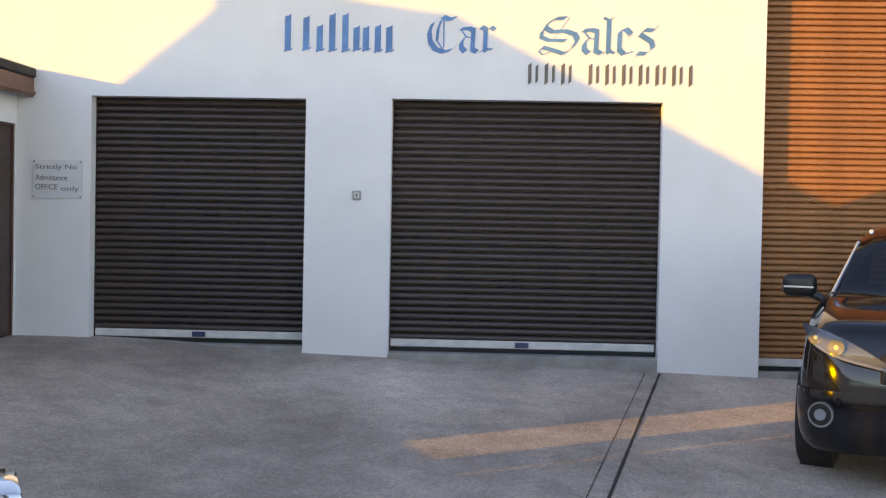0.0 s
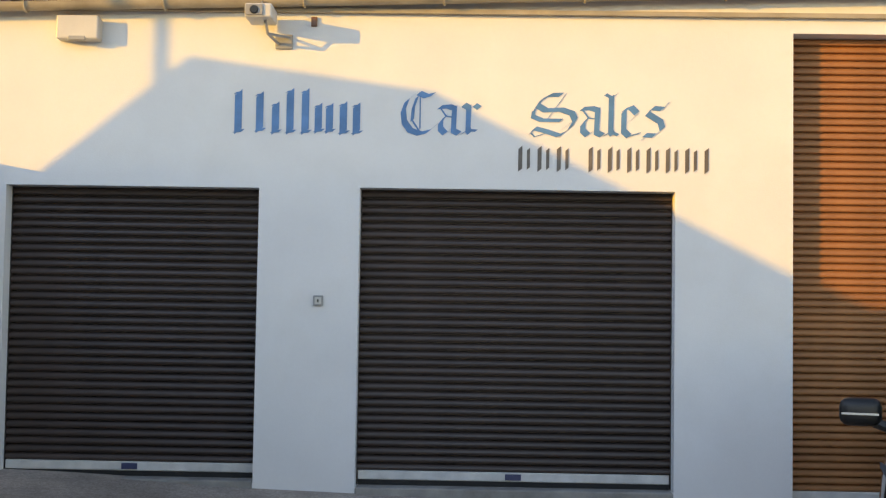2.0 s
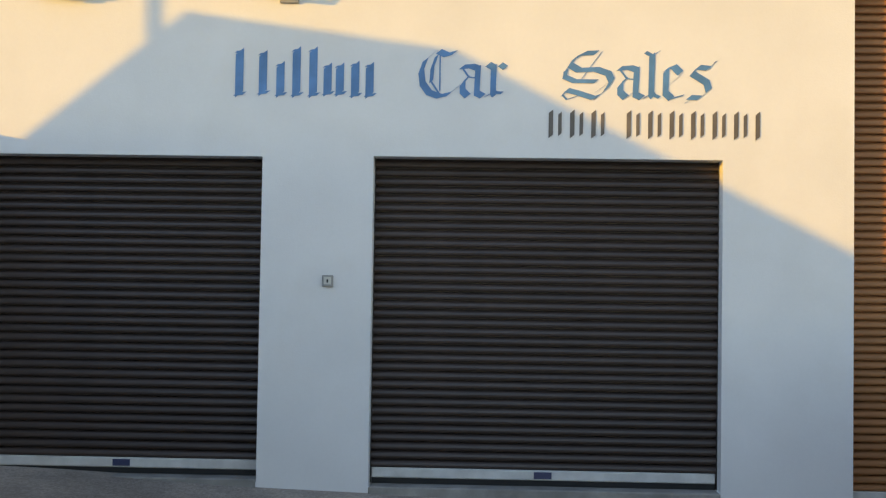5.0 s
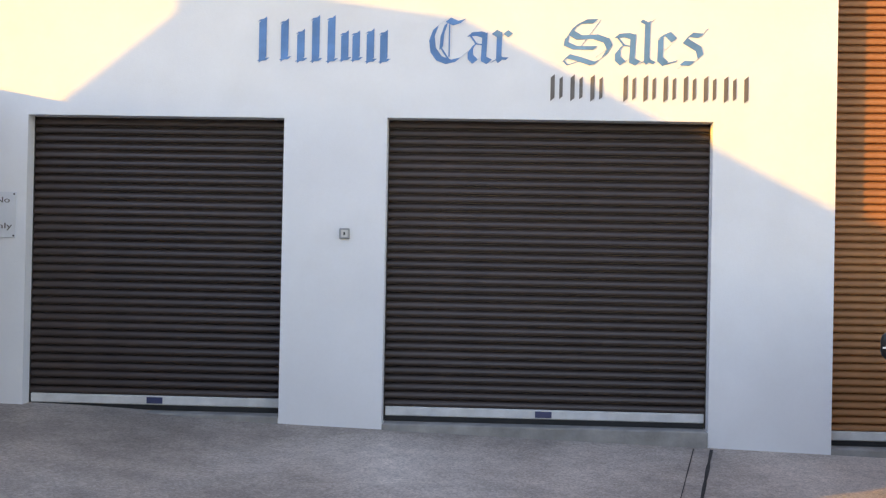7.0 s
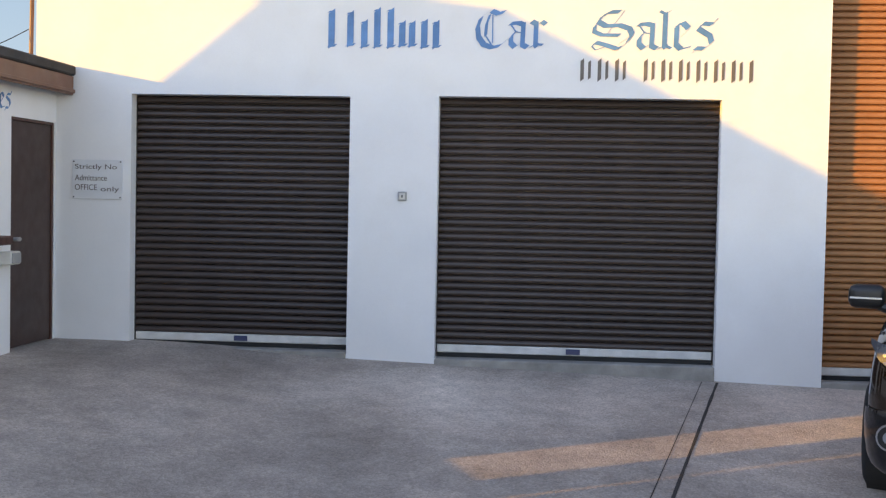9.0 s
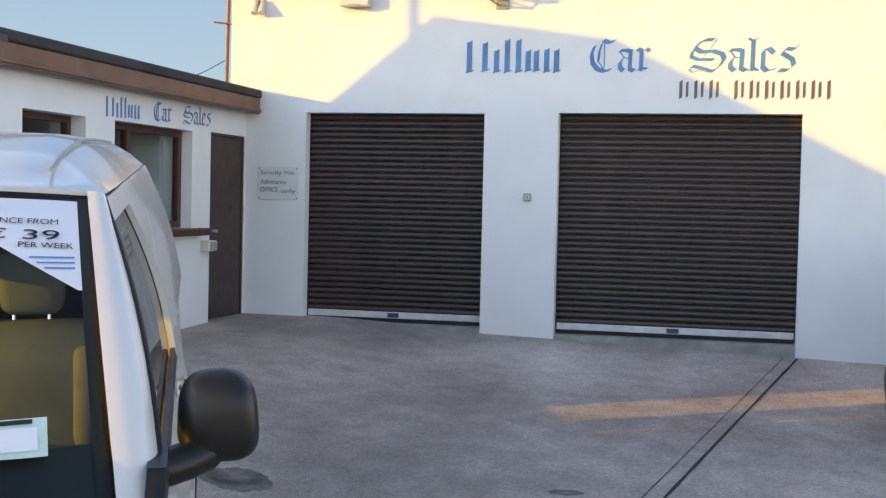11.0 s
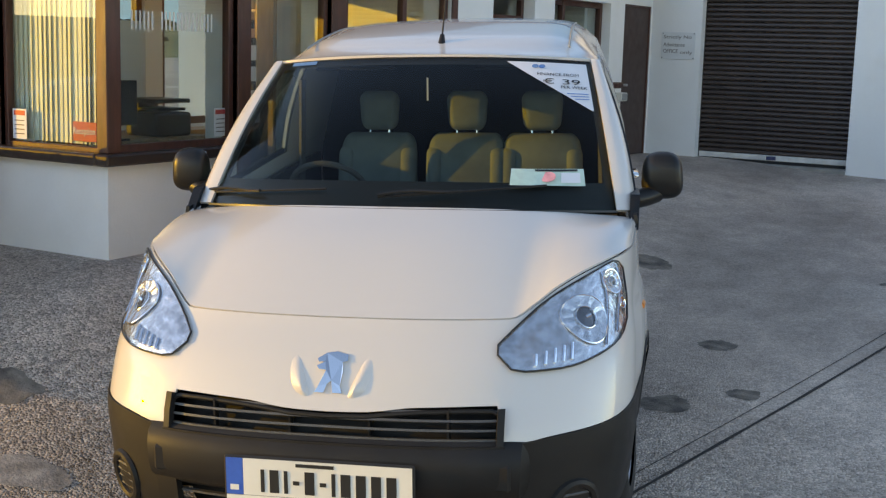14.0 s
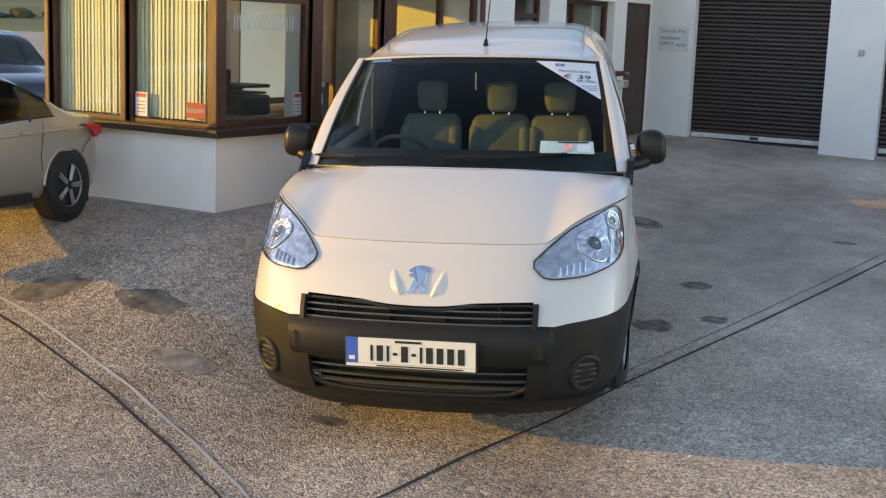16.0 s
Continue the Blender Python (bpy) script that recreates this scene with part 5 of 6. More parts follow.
def brush(paths, height, depth=0.0025):
    """Strokes of a broad flat brush held aslant, in the plane of x and z, facing -y. Each path: its width, then its points, in heights of the sign."""
    bm = bmesh.new()
    layer = 0
    for width, *pts in paths:
        n = NIB * (width * height / 2)
        pts = [Vector(p) * height for p in pts]
        for p, q in zip(pts, pts[1:]):
            layer += 1
            y = -depth - 0.00012 * (layer % 17)
            loop = [p - n, q - n, q + n, p + n]
            if abs((q - p).cross(n)) < 1e-7:
                continue
            lo = [bm.verts.new((c.x, 0.0, c.y)) for c in loop]
            hi = [bm.verts.new((c.x, y, c.y)) for c in loop]
            bm.faces.new(hi)
            for i in range(4):
                bm.faces.new((lo[i], lo[(i + 1) % 4], hi[(i + 1) % 4], hi[i]))
    return bm


W, H = 0.15, 0.035  # broad and hair strokes
GLYPHS = {
    "C": (0.84, [(W, (0.36, 0.93), (0.18, 0.78), (0.10, 0.55), (0.13, 0.30), (0.26, 0.12), (0.46, 0.05), (0.66, 0.10), (0.83, 0.25)),
                 (0.10, (0.40, 0.86), (0.32, 0.62), (0.30, 0.34)), (H, (0.47, 0.86), (0.47, 0.16)), (W, (0.44, 0.95), (0.60, 0.88), (0.76, 0.93)), (H, (0.30, 0.34), (0.46, 0.10))]),
    "a": (0.52, [(W, (0.06, 0.64), (0.26, 0.66), (0.38, 0.62)), (W, (0.38, 0.64), (0.36, 0.12), (0.48, 0.06)), (W, (0.18, 0.44), (0.08, 0.30), (0.08, 0.16), (0.18, 0.06)),
                 (H, (0.06, 0.64), (0.20, 0.44), (0.36, 0.42)), (H, (0.18, 0.06), (0.36, 0.20))]),
    "r": (0.46, [(W, (0.17, 0.66), (0.16, 0.14), (0.20, 0.08)), (W, (0.06, 0.70), (0.17, 0.64)), (0.08, (0.02, 0.06), (0.16, 0.14), (0.34, 0.13)), (0.13, (0.30, 0.70), (0.40, 0.63)), (H, (0.17, 0.58), (0.30, 0.70))]),
    "S": (1.02, [(W, (0.66, 0.95), (0.44, 0.94), (0.26, 0.84), (0.18, 0.70), (0.34, 0.60), (0.66, 0.62), (0.88, 0.54), (0.94, 0.40), (0.84, 0.22), (0.66, 0.05)),
                 (0.12, (0.10, 0.60), (0.08, 0.46), (0.26, 0.38), (0.66, 0.38)), (0.13, (0.05, 0.10), (0.12, 0.20), (0.34, 0.14), (0.60, 0.05), (0.70, 0.09)),
                 (H, (0.76, 0.98), (0.36, 0.38)), (H, (0.04, 0.10), (0.12, 0.01), (0.36, 0.10)), (H, (0.94, 0.40), (0.64, 0.16)), (H, (0.10, 0.60), (0.20, 0.76), (0.44, 0.94))]),
    "l": (0.30, [(W, (0.14, 0.92), (0.13, 0.14), (0.17, 0.08)), (0.08, (0.02, 0.97), (0.14, 0.90), (0.27, 0.99)), (0.08, (0.00, 0.06), (0.13, 0.14), (0.28, 0.07))]),
    "e": (0.44, [(W, (0.10, 0.60), (0.09, 0.16), (0.20, 0.05)), (W, (0.09, 0.62), (0.24, 0.69), (0.36, 0.56)), (0.06, (0.38, 0.54), (0.10, 0.28)), (0.06, (0.20, 0.05), (0.42, 0.12))]),
    "s": (0.58, [(W, (0.44, 0.66), (0.24, 0.68), (0.14, 0.55), (0.40, 0.38), (0.44, 0.22), (0.28, 0.07), (0.08, 0.08)), (H, (0.56, 0.80), (0.44, 0.64)), (H, (0.14, 0.06), (0.00, -0.04)), (0.05, (0.54, 0.78), (0.58, 0.80))]),
}
# starts, feet and heads of the plain strokes that stand for the name
BAR_STROKES = [(0.10, 0.05, 0.92), (0.255, 0.08, 0.88), (0.37, 0.05, 0.66), (0.475, 0.05, 0.96), (0.585, 0.05, 0.96), (0.68, 0.08, 0.64), (0.76, 0.08, 0.64), (0.86, 0.05, 0.68), (0.955, 0.05, 0.66)]


def wall_sign(name, m, height, label, spans):
    """The first word as plain brush strokes, the other two as black-letter words; spans: their starts and ends along the sign."""
    ob = thing(name, (0, 0, 0), label, "sign")
    ob.matrix_world = m
    (a0, a1), *rest = spans
    for u, z0, z1 in BAR_STROKES:
        x = (a0 + u * (a1 - a0)) / height
        part("painted_bar", brush([(0.21, (x, z0), (x, z1)), (0.10, (x - 0.08, z0), (x + 0.11, z0 + 0.02)), (0.07, (x - 0.08, z1 - 0.02), (x + 0.06, z1))], height), M["lettering"], ob)
    for words, (p, q) in zip(("Car", "Sales"), rest):
        full = sum(GLYPHS[c][0] for c in words)
        k, x = (q - p) / height / full, p / height
        for c in words:
            wide, paths = GLYPHS[c]
            bm = brush([(w, *((x + k * u, z) for u, z in pts)) for w, *pts in paths], height)
            part("painted_letter", bm, M["lettering"], ob, "painted black-letter " + c)
            x += k * wide
    return ob


wall_sign("wall_sign", pose(-0.95, -0.002, 2.475), 0.31, "blue painted dealer's name in black letter on the white garage wall", ((0.0, 0.95), (1.195, 1.765), (2.085, 3.04)))
wall_sign("wall_sign", pose(OX + 0.002, -2.81, 1.865, 0, 0, 90) @ Matrix.Rotation(radians(-1.3), 4, "Y"), 0.165, "small blue painted dealer's name over the office window", ((0.0, 0.60), (0.83, 1.17), (1.39, 1.98)))
ob = thing("number_sign", (1.03, -0.002, 2.235), "row of dark grey painted bars under the dealer's name", "sign")
x = 0.05
for k in range(10):
    part("painted_bar", brush([(0.19, (x / 0.185, 0.08), (x / 0.185, 0.92))] + ([(0.15, (x / 0.185 + 0.30, 0.14), (x / 0.185 + 0.30, 0.86))] if k < 9 else []), 0.185), M["number_paint"], ob)
    x += 0.131 + (0.085 if k == 2 else 0)

ob = thing("notice_board", (-2.71, -0.004, 1.27), "white painted board with a hand-lettered notice", "notice board")
M["notice"] = material("notice_board_paint", (0.70, 0.72, 0.73), 0.6, vary=0.05)
part("board", boxed(-0.205, 0.205, -0.008, 0.0, 0.0, 0.31, 0.002), M["notice"], ob)
for words, x0, z0, w, h in (("Strictly No", -0.18, 0.225, 0.34, 0.05), ("Admittance", -0.18, 0.145, 0.26, 0.045), ("OFFICE", -0.18, 0.07, 0.18, 0.045), ("only", 0.03, 0.05, 0.15, 0.05)):
    bm = words_between(words, w, h, 0.002)
    for v in bm.verts:
        v.co += Vector((x0, -0.010, z0))
    part("notice_words", bm, M["number_paint"], ob, words)
for sx in (-0.19, 0.19):
    for sz in (0.015, 0.295):
        part("screw", tubed((sx, -0.008, sz), (sx, -0.012, sz), 0.006, n=8), M["ink"], ob)

# ---- fittings on the garage wall ----
ob = thing("wall_switch", (-0.279, 0, 1.305), "small grey shutter switch on the wall", "switch")
part("switch_plate", boxed(-0.034, 0.034, -0.022, 0.0, 0.0, 0.07, 0.004), M["plastic_grey"], ob)
part("switch_face", boxed(-0.022, 0.022, -0.026, -0.022, 0.012, 0.058, 0.002), M["plastic_white"], ob)
part("switch_key", boxed(-0.005, 0.005, -0.03, -0.026, 0.024, 0.044), M["ink"], ob)
ob = thing("alarm_box", (-1.95, 0, 3.095), "cream plastic alarm box under the eaves", "alarm box")
bm = boxed(-0.145, 0.145, -0.115, 0.0, 0.0, 0.165, 0.012, 2)
for v in bm.verts:
    v.co.z -= 0.15 * (v.co.y + 0.115) if v.co.z > 0.1 else 0
part("case", bm, M["plastic_white"], ob)
part("alarm_lens", boxed(-0.06, 0.06, -0.12, -0.10, -0.012, 0.02, 0.006), M["plastic_grey"], ob)
ob = thing("security_camera", (-0.66, 0, 3.09), "weathered box security camera on a bracket under the gutter", "camera")
part("housing", boxed(-0.105, 0.075, -0.36, -0.10, 0.11, 0.205, 0.012, 2), M["plastic_white"], ob)
part("lens", boxed(-0.10, 0.02, -0.372, -0.361, 0.122, 0.195, 0.005), M["plastic_grey"], ob)
part("lamp_eye", tubed((-0.04, -0.371, 0.158), (-0.04, -0.384, 0.158), 0.03, 0.024, 16), M["trim_black"], ob)
bm = bmesh.new()
for a, b in (((0.02, -0.27, 0.11), (0.03, -0.22, 0.03)), ((0.03, -0.22, 0.03), (0.08, 0.0, 0.0)), ((0.03, -0.22, 0.03), (0.14, -0.02, 0.05))):
    tube(bm, a, b, 0.010, n=8)
part("bracket", bm, M["plastic_grey"], ob)
part("wall_plate", boxed(0.05, 0.17, -0.02, 0.0, -0.03, 0.07, 0.004), M["plastic_grey"], ob)
part("roof_tie", tubed((-0.02, -0.28, 0.20), (-0.02, -0.12, 0.285), 0.005, n=6), M["plastic_grey"], ob)
ob = thing("junction_box", (-0.345, 0, 3.22), "small rust-coloured junction box", "junction box")
part("case", boxed(-0.02, 0.02, -0.02, 0.0, 0.0, 0.065, 0.003), M["fascia"], ob)
ob = thing("wall_lamp", (-2.92, 0, 3.04), "small twin lamp on the garage wall", "wall lamp")
part("back_plate", boxed(-0.03, 0.03, -0.02, 0.0, 0.04, 0.2, 0.004), M["plastic_grey"], ob)
for sx in (-0.035, 0.035):
    part("lamp_cone", tubed((sx, -0.03, 0.13), (sx, -0.09, 0.0), 0.02, 0.035, 12), M["plastic_white"], ob)
ob = thing("meter_box", (OX, -0.94, 0.79), "small cream box beside the office door", "meter box")
part("case", boxed(0.0, 0.09, -0.085, 0.085, 0.0, 0.095, 0.008), M["plastic_white"], ob)
part("lid", boxed(0.09, 0.10, -0.07, 0.07, 0.01, 0.085, 0.003), M["plastic_grey"], ob)
ob = thing("tv_aerial", (-3.29, 0.06, 2.28), "thin aerial mast with a cross arm at the gable", "aerial")
part("mast", tubed((0, 0, 0), (0.02, 0, 1.6), 0.018, n=8), M["fascia"], ob)
part("cross_arm", tubed((-0.13, -0.02, 0.70), (0.19, -0.04, 0.66), 0.010, n=6), M["fascia"], ob)
bm = bmesh.new()
sweep(bm, [(-0.02 - 0.5 * k / 11, -0.5 * k / 11, 0.33 - 0.28 * k / 11 - 0.05 * math.sin(math.pi * k / 11)) for k in range(12)], 0.004, 5)
part("cable", bm, M["ink"], ob)

# ---- yard: joint, edges and stains ----
def ground_strip(name, pts, width, lift, mat, label):
    bm = bmesh.new()
    prev = None
    for (x, y), (x2, y2) in zip(pts, pts[1:]):
        n = max(2, int(math.hypot(x2 - x, y2 - y) / 0.12))
        d = Vector((y2 - y, x - x2, 0)).normalized() * width / 2
        for k in range(n + 1):
            px, py = lerp(x, x2, k / n), lerp(y, y2, k / n)
            j = 1 + 0.45 * noise.noise((px * 5, py * 5, 1.7))
            a, b = [bm.verts.new((px + s * d.x * j, py + s * d.y * j, ground_z(px + s * d.x, py + s * d.y) + lift)) for s in (1, -1)]
            if prev:
                bm.faces.new((prev[0], prev[1], b, a))
            prev = (a, b)
    return single(name, bm, mat, label, "joint", kind="structure")


M["joint_edge"] = material("joint_edge", (0.58, 0.52, 0.46), 0.9, vary=0.12, scale=1.5, bump=0.6)
JOINT = [(2.15, -0.06), (1.66, -2.55), (1.28, -4.50), (1.04, -6.05), (0.84, -7.25), (0.53, -8.95), (0.42, -9.75), (0.25, -10.5), (0.16, -11.1), (-0.1, -12.6)]
ground_strip("expansion_joint", JOINT, 0.020, 0.0035, M["joint"], "dark open joint between concrete slabs")
ground_strip("joint_line", [(x - 0.115, y) for x, y in JOINT[:7]], 0.006, 0.0028, M["joint"], "thin tooled line beside the joint")
LEFT_JOINT = [(-5.2, -10.2), (-3.17, -10.67), (-2.44, -10.86), (-1.81, -11.02), (-1.13, -11.28), (-0.57, -11.56), (0.3, -12.1), (1.6, -13.0)]
ground_strip("expansion_joint", LEFT_JOINT, 0.017, 0.0035, M["joint"], "dark open joint between concrete slabs")
ground_strip("joint_lip", [(x + 0.06, y + 0.11) for x, y in LEFT_JOINT], 0.020, 0.004, M["joint_edge"], "thin pale ridge of mortar beside the joint")


def stain(x, y, rx, ry, turn, seed, mat="oil", name="oil_stain", label="dark oil stain on the concrete"):
    bm = bmesh.new()
    n = 72
    ring = []
    ca, sa = math.cos(turn), math.sin(turn)
    for i in range(n):
        a = 2 * math.pi * i / n
        r = 1 + 0.28 * noise.noise((math.cos(a) * 1.5 + seed, math.sin(a) * 1.5, seed)) + 0.12 * noise.noise((math.cos(a) * 6, math.sin(a) * 6, seed))
        u, v = rx * r * math.cos(a), ry * r * math.sin(a)
        px, py = x + u * ca - v * sa, y + u * sa + v * ca
        ring.append(bm.verts.new((px, py, ground_z(px, py) + 0.0022)))
    c = bm.verts.new((x, y, ground_z(x, y) + 0.0025))
    for i in range(n):
        bm.faces.new((c, ring[i], ring[(i + 1) % n]))
    single(name, bm, M[mat], label, "stain", kind="structure")


stain(-1.0, -5.0, 0.20, 0.17, 0.4, 1.0, label="damp dark patch on the concrete")
stain(0.12, -6.62, 0.12, 0.10, 0.5, 2.0)
stain(0.55, -7.40, 0.10, 0.085, 0.5, 3.0)
stain(0.23, -7.78, 0.16, 0.12, 0.6, 4.0)
stain(-3.12, -10.31, 0.26, 0.15, 0.5, 5.0)
stain(-2.35, -10.14, 0.24, 0.12, 0.2, 6.0)
stain(-1.72, -10.50, 0.20, 0.11, 0.2, 9.0, "damp", label="faint damp patch on the concrete")
stain(-0.64, -10.51, 0.12, 0.06, 0.2, 7.0)
stain(0.75, -4.5, 0.10, 0.05, 0.2, 8.0)

# ---- inside the showroom and office ----
M["desk"] = material("desk_wood", (0.30, 0.21, 0.12), 0.5, vary=0.15, scale=4, stretch=(1, 8, 1))
M["blind"] = material("cream_blind", (0.84, 0.80, 0.62), 0.8, vary=0.05, random=0.10)
M["frosted"] = material("frosted_white_film", (0.55, 0.55, 0.53), 0.6, vary=0.08)
M["red_card"] = material("red_card", (0.60, 0.06, 0.05), 0.5, vary=0.1)
M["orange_wood"] = material("varnished_pine", (0.52, 0.30, 0.13), 0.4, vary=0.15, scale=5, stretch=(6, 6, 1))
for hole, n in ((LW2, 21), (LW3, 20)):
    ob = thing("vertical_blind", ((hole[0] + hole[1]) / 2, SHOW_Y[0] + 0.11, 0.66), "cream vertical blind with hanging slats", "blind")
    w = hole[1] - hole[0]
    part("head_rail", boxed(-w / 2, w / 2, -0.02, 0.02, 1.20, 1.24), M["plastic_white"], ob)
    rng = random.Random(n)
    for i in range(n):
        bm = boxed(-0.041, 0.041, -0.001, 0.001, 0.0, 1.2)
        bmesh.ops.rotate(bm, verts=bm.verts[:], cent=(0, 0, 0), matrix=Matrix.Rotation(radians(-rng.uniform(6, 22) if i < 0.75 * n else -rng.uniform(20, 46)), 3, "Z"))
        s = part("slat", bm, M["blind"], ob)
        s.location = (-w / 2 + w * (i + 0.5) / n, 0, 0)
ob = thing("desk", (-3.95, -7.75, 0.1), "brown wooden reception desk", "desk")
part("desktop", boxed(-0.35, 0.35, -0.6, 0.6, 0.50, 0.54, 0.006), M["desk"], ob)
part("front_panel", boxed(0.28, 0.31, -0.58, 0.58, 0.02, 0.50), M["desk"], ob)
for sy in (-0.57, 0.55):
    part("side_panel", boxed(-0.33, 0.28, sy, sy + 0.025, 0.0, 0.50), M["desk"], ob)
ob = thing("monitor", (-3.62, -8.06, 0.64), "black computer monitor on the desk", "monitor")
part("screen", boxed(-0.015, 0.015, -0.19, 0.19, 0.10, 0.40, 0.006), M["trim_black"], ob)
part("stand", boxed(-0.06, 0.06, -0.07, 0.07, 0.0, 0.015), M["trim_black"], ob)
part("neck", boxed(-0.015, 0.015, -0.02, 0.02, 0.015, 0.12), M["trim_black"], ob)
ob = thing("printer", (-3.80, -7.46, 0.64), "dark desktop printer with papers on top", "printer")
part("case", boxed(-0.15, 0.15, -0.18, 0.18, 0.0, 0.17, 0.02, 2), M["trim_black"], ob)
part("paper_tray", boxed(-0.13, 0.13, -0.14, 0.14, 0.18, 0.20, 0.004), M["trim_black"], ob)
part("scanner_lid", boxed(-0.16, 0.16, -0.2, 0.16, 0.235, 0.265, 0.008), M["trim_black"], ob)
part("hinge", boxed(-0.14, -0.10, -0.1, 0.1, 0.17, 0.24), M["trim_black"], ob)
ob = thing("office_screen", (-4.35, -7.35, 0.1), "pale partition board behind the desk", "partition")
part("panel", boxed(-0.02, 0.02, -0.32, 0.32, 0.05, 1.35, 0.004), M["plastic_white"], ob)
for sy in (-0.3, 0.3):
    part("foot", boxed(-0.15, 0.15, sy - 0.02, sy + 0.02, 0.0, 0.05), M["plastic_grey"], ob)
ob = thing("pinboard_stand", (-3.75, -6.55, 0.1), "dark display board pinned with papers", "display board")
part("panel", boxed(-0.02, 0.02, -0.25, 0.25, 0.0, 1.25, 0.004), M["dash"], ob)
rng = random.Random(4)
for i in range(4):
    for j in range(2):
        y0, z0 = -0.22 + 0.235 * j + rng.uniform(-0.01, 0.01), 0.60 + 0.16 * i
        part("paper", boxed(0.021, 0.024, y0, y0 + rng.uniform(0.13, 0.19), z0, z0 + rng.uniform(0.08, 0.12)), M["paper"], ob)
ob = thing("bookcase", (-4.55, -5.9, 0.1), "low varnished pine bookcase by the wall", "bookcase")
part("back", boxed(-0.15, -0.135, -0.7, 0.5, 0.0, 0.5), M["orange_wood"], ob)
for sy in (-0.7, 0.48):
    part("side", boxed(-0.135, 0.12, sy, sy + 0.02, 0.0, 0.5), M["orange_wood"], ob)
for z in (0.02, 0.25, 0.48):
    part("shelf", boxed(-0.135, 0.12, -0.68, 0.48, z, z + 0.02), M["orange_wood"], ob)
# pine partition across the showroom, with a half-glazed door and shelves of files
PY = -6.22
single("wall_partition", boxed(-3.96, -3.29, PY, PY + 0.05, 0.1, 1.93), M["orange_wood"], "varnished pine partition across the showroom", "partition", kind="structure")
ob = thing("door_2", (-3.52, PY - 0.022, 0.1), "pale half-glazed inner door in the pine partition", "door", kind="structure")
part("door_leaf", boxed(-0.17, 0.17, -0.015, 0.015, 0.0, 1.62, 0.004), M["plastic_white"], ob)
part("door_glass", boxed(-0.11, 0.11, -0.020, -0.016, 0.75, 1.50), M["frosted"], ob, "frosted pane")
for x in (-0.20, 0.17):
    part("door_frame", boxed(x, x + 0.03, -0.022, 0.018, 0.0, 1.66, 0.004), M["desk"], ob)
part("door_frame", boxed(-0.20, 0.20, -0.022, 0.018, 1.66, 1.69, 0.004), M["desk"], ob)
ob = thing("wall_shelf", (-3.84, PY - 0.13, 0.95), "pine wall shelves on the partition", "shelf")
for z in (0.0, 0.30, 0.60):
    part("shelf", boxed(-0.10, 0.10, -0.11, 0.125, z, z + 0.02, 0.003), M["orange_wood"], ob)
for x in (-0.12, 0.10):
    part("side", boxed(x, x + 0.02, -0.11, 0.125, -0.05, 0.78, 0.003), M["orange_wood"], ob)
rng = random.Random(21)
for z in (0.0, 0.30, 0.60):
    x = -0.095
    while x < 0.03:
        w, hh = rng.uniform(0.03, 0.075), rng.uniform(0.13, 0.23)
        if rng.random() < 0.75:
            f = thing("box_file", (-3.84 + x + w / 2, PY - 0.14, 0.97 + z), "upright file on the pine wall shelf", "file")
            part("cover", boxed(-w / 2 + 0.002, w / 2 - 0.002, -0.08, 0.10, 0.0, hh, 0.003), M[rng.choice(("paper", "dash", "desk", "plastic_grey", "red_card"))], f)
            part("spine_label", boxed(-w * 0.3, w * 0.3, -0.083, -0.0805, hh * 0.5, hh * 0.8), M["paper"], f)
        x += w
for k, (y0, mat) in enumerate(((-8.42, "red_card"), (-7.66, "paper"))):
    ob = thing("window_notice", (OX - 0.062, y0, 0.68), "small printed notice in the window", "notice")
    part("sheet", boxed(-0.003, 0.0, -0.0, 0.125, 0.0, 0.19), M["paper"], ob)
    part("printed_bar", boxed(0.0, 0.002, 0.012, 0.112, 0.15, 0.18), M["red_card"], ob)
    for j in range(4):
        part("printed_line", boxed(0.0, 0.002, 0.02, 0.105, 0.03 + 0.028 * j, 0.036 + 0.028 * j), M["number_paint"], ob)
    if k == 0:
        ob.matrix_world = pose(-3.93, SHOW_Y[0] + 0.048, 0.665, 0, 0, -90)
ob = thing("window_lettering", (-3.42, SHOW_Y[0] + 0.075, 0.68), "red and white reception sticker in the window", "sticker")
part("red_ground", boxed(0, 0.2, 0.0, 0.003, 0.0, 0.12), M["red_card"], ob)
bm = words_between("Reception", 0.185, 0.055, 0.002)
for v in bm.verts:
    v.co += Vector((0.008, -0.004, 0.03))
part("words", bm, M["paper"], ob, "reception")
ob = thing("window_number", (OX - 0.055, -8.44, 1.375), "row of white bars stuck on the window", "sticker")
y = 0.0
for k in range(10):
    for dy in (0.0, 0.036):
        part("white_bar", boxed(0.0, 0.002, y + dy, y + dy + 0.015, 0.0, 0.115, 0.0), M["frosted"], ob)
    y += 0.072 + (0.05 if k == 2 else 0)
ob = thing("picture", (-3.9, -1.30, 1.35), "small dark picture on the office wall", "picture")
part("frame", boxed(-0.12, 0.12, -0.02, 0.0, 0.0, 0.16, 0.004), M["dash"], ob)
single("wall_office_inner", boxed(-6.2, OX - 0.284, -1.28, -1.2, 0.1, 2.03), M["render"], "plain white inner wall", "wall", kind="structure")
ob = thing("computer_screen", (-3.60, -1.55, 1.0), "small white monitor on the office sill", "monitor")
part("screen", boxed(-0.10, 0.10, -0.012, 0.012, 0.03, 0.16, 0.004), M["plastic_white"], ob)
part("stand", boxed(-0.04, 0.04, -0.03, 0.03, 0.0, 0.03), M["plastic_white"], ob)
ob = thing("counter", (-3.60, -1.9, 0.1), "plain counter inside the office window", "counter")
